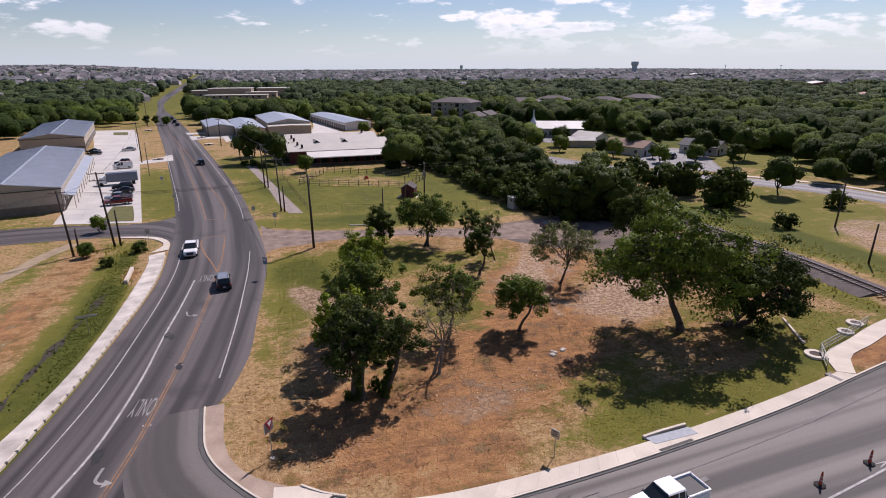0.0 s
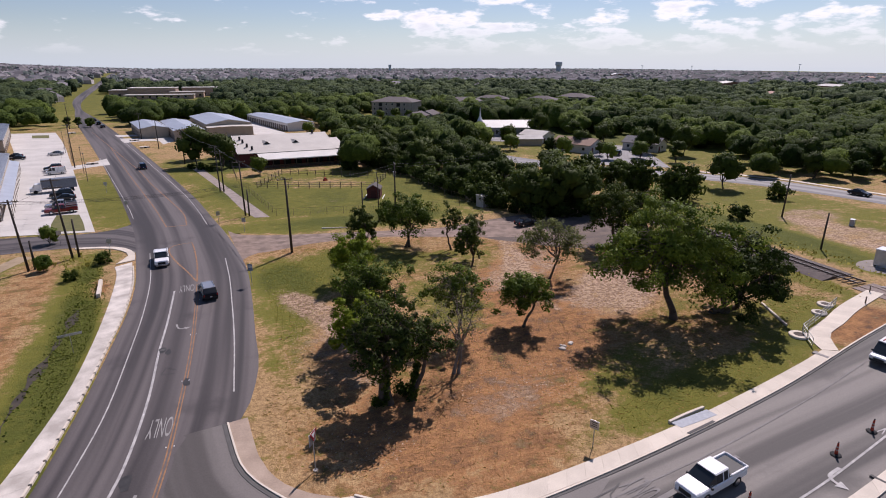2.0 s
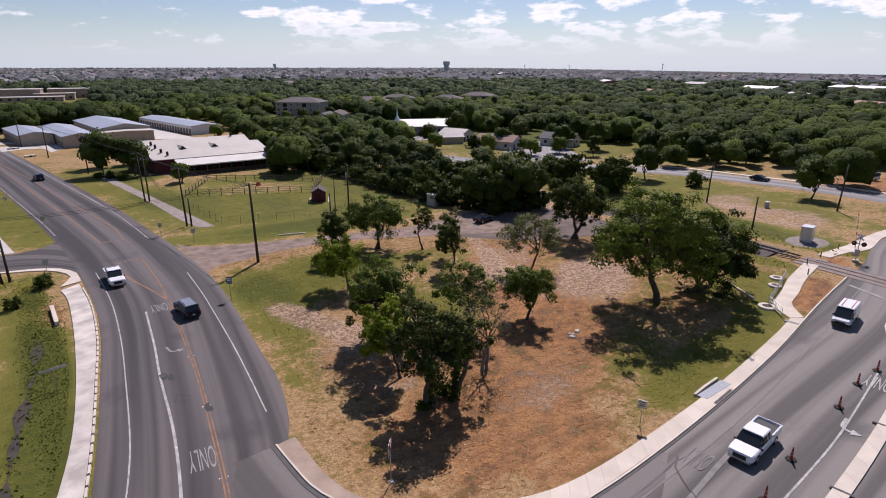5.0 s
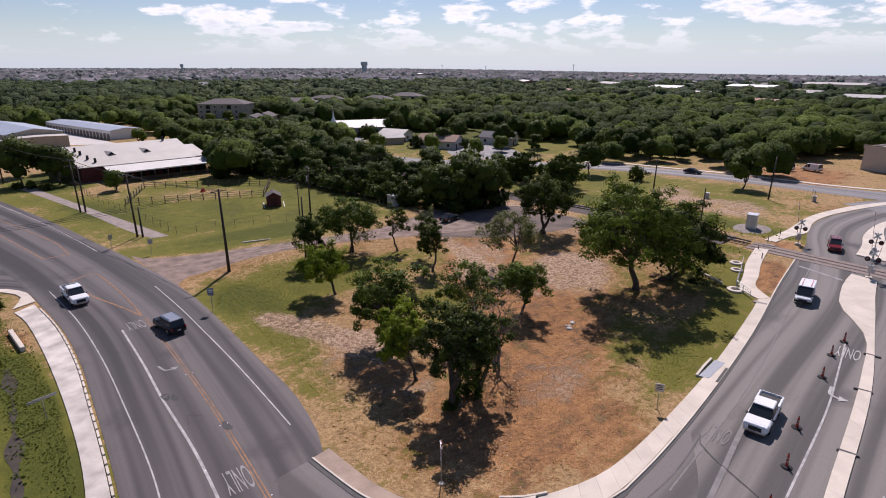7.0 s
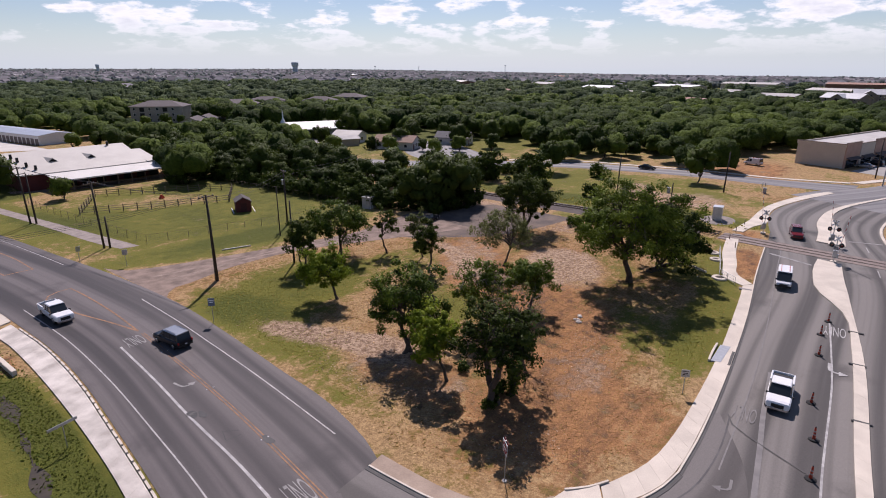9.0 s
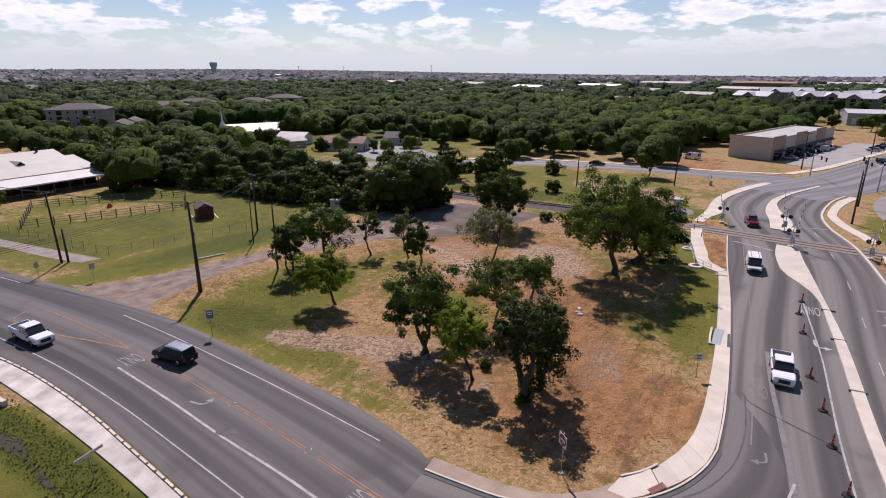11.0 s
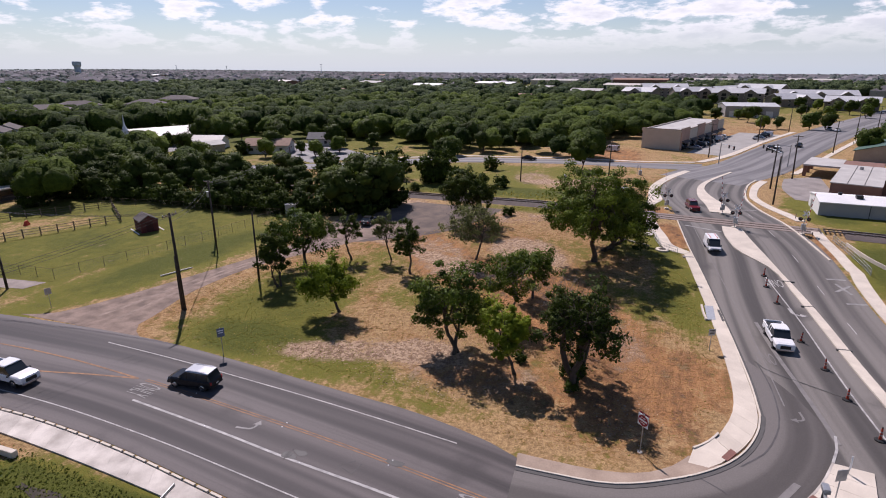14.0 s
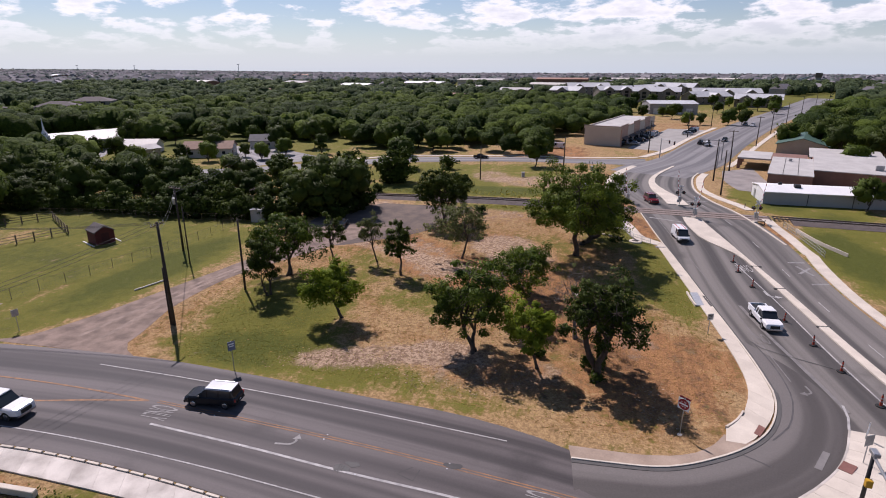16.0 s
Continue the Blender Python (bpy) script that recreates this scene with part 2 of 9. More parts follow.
def leaf_mat(name, dark, light, clear=0.3, rough=0.6, grain=0.38, tuft=0.0):
    """Foliage: tones that differ from leaf to leaf and from tree to tree, and light that shines through."""
    m = bpy.data.materials.new(name)
    m.use_nodes = True
    n, l = m.node_tree.nodes, m.node_tree.links
    b = n["Principled BSDF"]
    b.inputs["Roughness"].default_value, b.inputs["Specular IOR Level"].default_value = rough, 0.12
    geo, oi, at = n.new("ShaderNodeNewGeometry"), n.new("ShaderNodeObjectInfo"), n.new("ShaderNodeAttribute")
    at.attribute_name = "tone"
    a = n.new("ShaderNodeMath")
    a.operation = "MULTIPLY_ADD"
    a.inputs[1].default_value = grain
    l.new(geo.outputs["Random Per Island"], a.inputs[0])
    l.new(at.outputs["Fac"], a.inputs[2])
    c = n.new("ShaderNodeMath")
    c.operation = "MULTIPLY_ADD"
    c.inputs[1].default_value = 0.45
    l.new(oi.outputs["Random"], c.inputs[0])
    l.new(a.outputs[0], c.inputs[2])
    c.use_clamp = True
    k = n.new("ShaderNodeMix")
    k.data_type = "RGBA"
    k.inputs["A"].default_value, k.inputs["B"].default_value = (*dark, 1), (*light, 1)
    last = c.outputs[0]
    if tuft:
        tx = n.new("ShaderNodeTexNoise")
        tx.inputs["Scale"].default_value, tx.inputs["Detail"].default_value, tx.inputs["Roughness"].default_value = tuft, 4, 0.7
        l.new(geo.outputs["Position"], tx.inputs["Vector"])
        sh = n.new("ShaderNodeMath")
        sh.operation = "MULTIPLY_ADD"
        sh.inputs[1].default_value, sh.inputs[2].default_value = 1.5, -0.75
        l.new(tx.outputs["Fac"], sh.inputs[0])
        sm = n.new("ShaderNodeMath")
        sm.operation, sm.use_clamp = "ADD", True
        l.new(sh.outputs[0], sm.inputs[0])
        l.new(last, sm.inputs[1])
        last = sm.outputs[0]
        bp = n.new("ShaderNodeBump")
        bp.inputs["Strength"].default_value, bp.inputs["Distance"].default_value = 1.0, 1.6 / tuft
        l.new(tx.outputs["Fac"], bp.inputs["Height"])
        l.new(bp.outputs[0], b.inputs["Normal"])
    l.new(last, k.inputs["Factor"])
    l.new(k.outputs["Result"], b.inputs["Base Color"])
    tr = n.new("ShaderNodeBsdfTranslucent")
    l.new(k.outputs["Result"], tr.inputs["Color"])
    ms = n.new("ShaderNodeMixShader")
    ms.inputs[0].default_value = clear
    l.new(b.outputs[0], ms.inputs[1])
    l.new(tr.outputs[0], ms.inputs[2])
    l.new(ms.outputs[0], n["Material Output"].inputs[0])
    MATS[name] = m
    return m


LEAF = leaf_mat("oak_leaf", (0.044, 0.078, 0.009), (0.170, 0.222, 0.026), 0.28, 0.6, 0.30)
LEAF_DARK = leaf_mat("dark_leaf", (0.028, 0.047, 0.007), (0.094, 0.125, 0.017), 0.24, 0.65, 0.24)
LEAF_BRIGHT = leaf_mat("bright_leaf", (0.130, 0.185, 0.013), (0.250, 0.310, 0.028), 0.42)
LEAF_PALE = leaf_mat("sparse_pale_leaf", (0.090, 0.110, 0.034), (0.170, 0.190, 0.062), 0.36)
LEAF_WOOD = leaf_mat("wood_leaf", (0.026, 0.046, 0.006), (0.092, 0.128, 0.016), 0.24, 0.7, 0.16)
LEAF_FAR = leaf_mat("far_wood_leaf", (0.026, 0.050, 0.006), (0.140, 0.196, 0.024), 0.22, 0.75, 0.05, 1.0)
# the haze of distance is mixed into the colours of these two leaves
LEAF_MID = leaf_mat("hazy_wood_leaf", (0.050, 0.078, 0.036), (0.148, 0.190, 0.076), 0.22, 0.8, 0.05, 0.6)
LEAF_DIST = leaf_mat("hazy_distant_leaf", (0.092, 0.114, 0.112), (0.160, 0.186, 0.172), 0.3, 0.8, 0.1)
METAL_ROOF = mat("ribbed_metal_roof", (0.40, 0.43, 0.48), 0.42, (0.32, 0.345, 0.39), 0.3, 8, 0.05, metal=0.25)
WHITE_ROOF = mat("pale_sheet_roof", (0.50, 0.465, 0.41), 0.6, (0.41, 0.375, 0.33), 0.25, 8, 0.05)
WHITE_BRIGHT = mat("white_sheet_roof", (0.78, 0.77, 0.75), 0.5, (0.66, 0.65, 0.63), 0.25, 8, 0.05)
TAN_WALL = mat("tan_sheet_wall", (0.40, 0.34, 0.27), 0.7, (0.33, 0.28, 0.22), 0.5, 10, 0.05)
GREY_WALL = mat("grey_sheet_wall", (0.36, 0.35, 0.34), 0.7, None, 0.5, 10, 0.05, amount=0.3)
CREAM_WALL = mat("cream_stucco", (0.52, 0.45, 0.37), 0.85, (0.44, 0.38, 0.31), 0.5, 10, 0.1, amount=0.4)
BRICK_WALL = mat("reddish_masonry", (0.23, 0.125, 0.095), 0.9, (0.17, 0.09, 0.07), 0.8, 14, 0.2)
STONE_BASE = mat("brown_stone_base", (0.19, 0.15, 0.115), 0.9, (0.12, 0.095, 0.075), 1.2, 10, 0.3)
RED_BARN = mat("dark_red_boards", (0.11, 0.022, 0.02), 0.8, (0.07, 0.016, 0.015), 1.6, 20, 0.15)
TRIM_WHITE = mat("white_trim", (0.72, 0.71, 0.69), 0.6, None, 2, 20, 0.02, amount=0.25)
# near-black for flat panels that paint the shade inside openings and recesses
DARK_OPEN = mat("opening_shade", (0.02, 0.019, 0.018), 0.9, None, 2, 20, 0, amount=0.3)
SHINGLE = mat("brown_shingle", (0.120, 0.102, 0.097), 0.92, (0.085, 0.074, 0.072), 0.8, 14, 0.2, spread=0.5)
SHINGLE_GREY = mat("grey_shingle", (0.15, 0.145, 0.145), 0.92, (0.11, 0.106, 0.106), 0.8, 14, 0.2, spread=0.5)
SIDING = mat("pale_siding", (0.52, 0.50, 0.47), 0.8, None, 0.8, 14, 0.05, spread=0.4, amount=0.3)
GLASS = glass_mat("window_glass")
CAR_WHITE = mat("white_car_paint", (0.75, 0.75, 0.75), 0.22, None, 2, 20, 0, amount=0.08, spec=0.6)
CAR_BLACK = mat("black_car_paint", (0.012, 0.013, 0.016), 0.2, None, 2, 20, 0, amount=0.1, spec=0.35)
CAR_SILVER = mat("silver_car_paint", (0.42, 0.43, 0.45), 0.25, None, 2, 20, 0, metal=0.6, amount=0.1)
CAR_RED = mat("dark_red_car_paint", (0.16, 0.012, 0.014), 0.2, None, 2, 20, 0, amount=0.1, spec=0.6)
CAR_BLUE = mat("navy_car_paint", (0.012, 0.018, 0.045), 0.2, None, 2, 20, 0, amount=0.1, spec=0.6)
RUBBER = mat("tyre_rubber", (0.015, 0.015, 0.015), 0.85, None, 5, 30, 0.1)
CHROME = mat("bright_metal", (0.6, 0.6, 0.62), 0.25, None, 5, 30, 0, metal=1.0)
LAMP_WHITE = mat("headlamp", (0.75, 0.75, 0.75), 0.15, None, 5, 30, 0, amount=0.1, spec=0.8)
LAMP_RED = mat("red_lamp", (0.35, 0.01, 0.01), 0.2, None, 5, 30, 0, amount=0.1, spec=0.7)
BLACK_PLASTIC = mat("black_plastic", (0.018, 0.018, 0.019), 0.6, None, 5, 30, 0.05)
SIGN_RED = mat("sign_red", (0.30, 0.018, 0.030), 0.45, None, 2, 20, 0, amount=0.1)
SIGN_WHITE = mat("sign_white", (0.80, 0.80, 0.80), 0.45, None, 2, 20, 0, amount=0.1)
ORANGE = mat("orange_plastic", (0.45, 0.05, 0.018), 0.55, (0.30, 0.035, 0.015), 3, 20, 0.02)
GREEN_ROOF = mat("green_sheet_roof", (0.05, 0.11, 0.085), 0.6, None, 0.5, 10, 0.05)
RUST_ROOF = mat("rusty_sheet_roof", (0.28, 0.13, 0.085), 0.8, (0.36, 0.27, 0.22), 0.5, 10, 0.1)
GREY_ROOF = mat("weathered_flat_roof", (0.46, 0.44, 0.41), 0.8, (0.33, 0.31, 0.29), 0.35, 10, 0.1)
TACTILE = mat("brick_red_tactile", (0.22, 0.10, 0.08), 0.9, None, 2, 20, 0.3)
WIRE = mat("black_wire", (0.02, 0.02, 0.02), 0.6, None, 2, 20, 0)

# ---- building tools ----
def smooth(a, b, x):
    u = np.clip((x - a) / (b - a), 0, 1)
    return u * u * (3 - 2 * u)


def level(x, y):
    """The height of the ground: almost flat, dipping beside the near road, rising a little to the railway and to the far land."""
    r = np.hypot(x, y)
    z = -0.3 + 0.45 * smooth(6, -8, x) * (1 - smooth(95, 130, y)) - 0.55 * np.exp(-((x - 32) ** 2 + (y - 27) ** 2) / 400)
    z = z + 1.0 * smooth(42, 80, x) * (1 - smooth(60, 100, y)) * (1 - smooth(200, 400, x))
    z = z - 1.0 * np.exp(-((x - 165) ** 2 + (y - 340) ** 2) / 8000)
    z = z + 27 * smooth(560, 2100, r) * smooth(-0.02, -0.30, x / np.maximum(r, 1.0)) * smooth(0, 300, y)
    away = smooth(0.25, 0.95, (0.94 * x - 0.33 * y) / np.maximum(r, 1.0))
    return z + 3.5 * smooth(900, 2600, r) * (1 - away) - 40 * away * smooth(1100, 4900, r)


def gz(x, y):
    return float(level(float(x), float(y)))


class Solid:
    """Points and faces of one part."""

    lay = None

    def __init__(s):
        s.v, s.f = [], []

    def add(s, v, f, m=None):
        k = len(s.v)
        s.v += [tuple(m @ Vector(p)) if m else tuple(p) for p in v]
        s.f += [tuple(i + k for i in q) for q in f]
        return s

    def box(s, x0, y0, z0, x1, y1, z1, m=None):
        v = [(x, y, z) for z in (z0, z1) for x, y in ((x0, y0), (x1, y0), (x1, y1), (x0, y1))]
        return s.add(v, [(3, 2, 1, 0), (4, 5, 6, 7), (0, 1, 5, 4), (1, 2, 6, 5), (2, 3, 7, 6), (3, 0, 4, 7)], m)

    def tube(s, p0, p1, r0, r1=None, n=8, caps=True):
        r1 = r0 if r1 is None else r1
        a, b = Vector(p0), Vector(p1)
        d = (b - a).normalized()
        e = d.orthogonal().normalized()
        g = d.cross(e)
        v = []
        for c, r in ((a, r0), (b, r1)):
            v += [c + (e * math.cos(2 * math.pi * i / n) + g * math.sin(2 * math.pi * i / n)) * r for i in range(n)]
        f = [(i, (i + 1) % n, n + (i + 1) % n, n + i) for i in range(n)]
        if caps:
            f += [tuple(range(n - 1, -1, -1)), tuple(range(n, 2 * n))]
        return s.add(v, f)

    def prism(s, poly, z0, z1, m=None):
        n = len(poly)
        v = [(x, y, z0) for x, y in poly] + [(x, y, z1) for x, y in poly]
        f = [tuple(range(n - 1, -1, -1)), tuple(range(n, 2 * n))] + [(i, (i + 1) % n, n + (i + 1) % n, n + i) for i in range(n)]
        return s.add(v, f, m)

    def loft(s, rings, caps=True, m=None):
        n = len(rings[0])
        v = [p for r in rings for p in r]
        f = [(k * n + i, k * n + (i + 1) % n, (k + 1) * n + (i + 1) % n, (k + 1) * n + i) for k in range(len(rings) - 1) for i in range(n)]
        if caps:
            f += [tuple(range(n - 1, -1, -1)), tuple(range((len(rings) - 1) * n, len(rings) * n))]
        return s.add(v, f, m)

    def mesh(s, name, material, soft=False, bevel=0.0):
        me = bpy.data.meshes.new(name)
        me.from_pydata(s.v, [], s.f)
        if s.lay:
            at = me.attributes.new("lay", "FLOAT_VECTOR", "POINT")
            at.data.foreach_set("vector", np.array(s.lay, np.float32).ravel())
        if bevel:
            bm = bmesh.new()
            bm.from_mesh(me)
            edges = [e for e in bm.edges if len(e.link_faces) == 2 and e.calc_face_angle(0) > 0.6]
            bmesh.ops.bevel(bm, geom=edges, offset=bevel, segments=2, affect="EDGES", clamp_overlap=True)
            bm.to_mesh(me)
            bm.free()
        me.materials.append(material)
        if soft:
            me.polygons.foreach_set("use_smooth", [True] * len(me.polygons))
        me.update()
        return me


def part(name, shape, material, parent, label="", soft=False, bevel=0.0, kind=""):
    me = shape.mesh(name, material, soft, bevel) if isinstance(shape, Solid) else shape
    ob = new(name, me)
    ob.parent = parent
    return tagged(ob, label, kind=kind)


def thing(name, label, category, group="", at=None, kind=""):
    ob = new(name)
    ob.empty_display_size = 0.3
    if at is not None:
        ob.matrix_basis = at
    return tagged(ob, label, category, group, kind)


def on(x, y, turn=0.0, dz=0.0):
    """A pose that stands on the ground."""
    return pose(x, y, gz(x, y) + dz, 0, 0, turn)


def quads_mesh(name, q, material, nor=None, tone=None):
    """A mesh of loose four-sided leaves from an array (n, 4, 3), shaded by the normals given, with a tone for each."""
    n = len(q)
    q = np.ascontiguousarray(q, dtype=np.float32)
    if nor is not None:
        g = np.cross(q[:, 1] - q[:, 0], q[:, 2] - q[:, 0])
        turned = (g * (nor if nor.ndim == 2 else nor.mean(1))).sum(1) < 0
        q[turned] = q[turned][:, ::-1]
        if nor.ndim == 3:
            nor = nor.copy()
            nor[turned] = nor[turned][:, ::-1]
    me = bpy.data.meshes.new(name)
    me.vertices.add(n * 4)
    me.vertices.foreach_set("co", q.ravel())
    me.loops.add(n * 4)
    me.loops.foreach_set("vertex_index", np.arange(n * 4, dtype=np.int32))
    me.polygons.add(n)
    me.polygons.foreach_set("loop_start", np.arange(0, n * 4, 4, dtype=np.int32))
    me.materials.append(material)
    me.update(calc_edges=True)
    if nor is not None:
        me.polygons.foreach_set("use_smooth", np.ones(n, bool))
        nor = np.repeat(nor, 4, 0) if nor.ndim == 2 else nor.reshape(-1, 3)
        nn = nor / np.maximum(np.linalg.norm(nor, axis=1, keepdims=True), 1e-6)
        me.normals_split_custom_set_from_vertices(nn.astype(np.float32))
    if tone is not None:
        at = me.attributes.new("tone", "FLOAT", "POINT")
        at.data.foreach_set("value", np.repeat(tone, 4).astype(np.float32))
    return me


def curve_points(ctrl, step=2.0):
    """A smooth line (Catmull-Rom) through a few control points, at even steps."""
    p = np.array(ctrl, float)
    p = np.vstack([2 * p[0] - p[1], p, 2 * p[-1] - p[-2]])
    out = []
    for i in range(1, len(p) - 2):
        n = max(1, int(np.linalg.norm(p[i + 1] - p[i]) / step))
        for t in np.arange(n) / n:
            a, b, c, d = p[i - 1], p[i], p[i + 1], p[i + 2]
            out.append(0.5 * (2 * b + (c - a) * t + (2 * a - 5 * b + 4 * c - d) * t**2 + (3 * b - a - 3 * c + d) * t**3))
    out.append(p[-2])
    return np.array(out)


def even(line, n):
    """n points at even steps along a line."""
    d = np.r_[0, np.cumsum(np.linalg.norm(np.diff(line, axis=0), axis=1))]
    t = np.linspace(0, d[-1], n)
    return np.stack([np.interp(t, d, line[:, k]) for k in range(line.shape[1])], 1)


def ribbon(a, b, lift, across=4, step=2.5, crown=0.0):
    """A sheet between two lines, laid on the ground."""
    a, b = curve_points(a, 2.0), curve_points(b, 2.0)
    n = max(2, int(max(len(a), len(b)) * 2.0 / step))
    a, b = even(a, n), even(b, n)
    s = Solid()
    s.lay = []
    run = np.r_[0, np.cumsum(np.linalg.norm(np.diff(a, axis=0), axis=1))]
    for i in range(n):
        for k in range(across + 1):
            u = k / across
            x, y = a[i] * (1 - u) + b[i] * u
            s.lay.append((u * float(np.linalg.norm(b[i] - a[i])), run[i], 0.0))
            s.v.append((x, y, gz(x, y) + lift + crown * 4 * u * (1 - u)))
    w = across + 1
    s.f = [(i * w + k, i * w + k + 1, (i + 1) * w + k + 1, (i + 1) * w + k) for i in range(n - 1) for k in range(across)]
    p = [Vector(s.v[j]) for j in s.f[0]]
    if (p[1] - p[0]).cross(p[2] - p[0]).z < 0:
        s.f = [q[::-1] for q in s.f]
    return s


def offset(line, d):
    """A line shifted to its left by d."""
    t = np.gradient(np.array(line, float), axis=0)
    t /= np.linalg.norm(t, axis=1)[:, None]
    return np.array(line) + np.stack([-t[:, 1], t[:, 0]], 1) * d


def stripe(ctrl, width, lift, gap=None, start=0.0, end=None):
    """A painted line along a curve, whole or broken as (dash, gap)."""
    c = curve_points(ctrl, 1.0)
    d = np.r_[0, np.cumsum(np.linalg.norm(np.diff(c, axis=0), axis=1))]
    end = d[-1] if end is None else end
    spans, t = [], start
    while t < end - 0.2:
        e = end if gap is None else min(end, t + gap[0])
        spans.append((t, e))
        t = e if gap is None else e + gap[1]
    s = Solid()
    for t0, t1 in spans:
        n = max(2, int((t1 - t0) / 1.5) + 1)
        ts = np.linspace(t0, t1, n)
        p = np.stack([np.interp(ts, d, c[:, k]) for k in (0, 1)], 1)
        lft, rgt = offset(p, width / 2), offset(p, -width / 2)
        k = len(s.v)
        for (x0, y0), (x1, y1) in zip(lft, rgt):
            s.v += [(x0, y0, gz(x0, y0) + lift), (x1, y1, gz(x1, y1) + lift)]
        s.f += [(k + 2 * i, k + 2 * i + 1, k + 2 * i + 3, k + 2 * i + 2) for i in range(n - 1)]
    return s


def bar_along(ctrl, width, z0, z1, step=2.0, side=0.0):
    """A kerb, rail or beam with a rectangular section along a curve on the ground."""
    c = curve_points(ctrl, step)
    c = offset(c, side) if side else c
    lft, rgt = offset(c, width / 2), offset(c, -width / 2)
    rings = []
    for (x0, y0), (x1, y1) in zip(lft, rgt):
        g = gz((x0 + x1) / 2, (y0 + y1) / 2)
        rings.append([(x0, y0, g + z0), (x1, y1, g + z0), (x1, y1, g + z1), (x0, y0, g + z1)])
    return Solid().loft(rings)

# ---- ground ----
def spread_axis(lo, hi, step, far):
    a = list(np.arange(lo, hi + 0.01, step))
    g, w = step, a[-1]
    up = []
    while w < far:
        g = min(g * 1.12, 160)
        w += g
        up.append(w)
    g, w, dn = step, a[0], []
    while w > -far:
        g = min(g * 1.12, 160)
        w -= g
        dn.append(w)
    return np.array(dn[::-1] + a + up)


def spot(x, y, cx, cy, rx, ry, turn=0.0):
    """1 in the middle of an oval, falling to 0 past its rim."""
    c, s = math.cos(radians(turn)), math.sin(radians(turn))
    u, v = ((x - cx) * c + (y - cy) * s) / rx, (-(x - cx) * s + (y - cy) * c) / ry
    return 1 - smooth(0.55, 1.25, np.hypot(u, v))


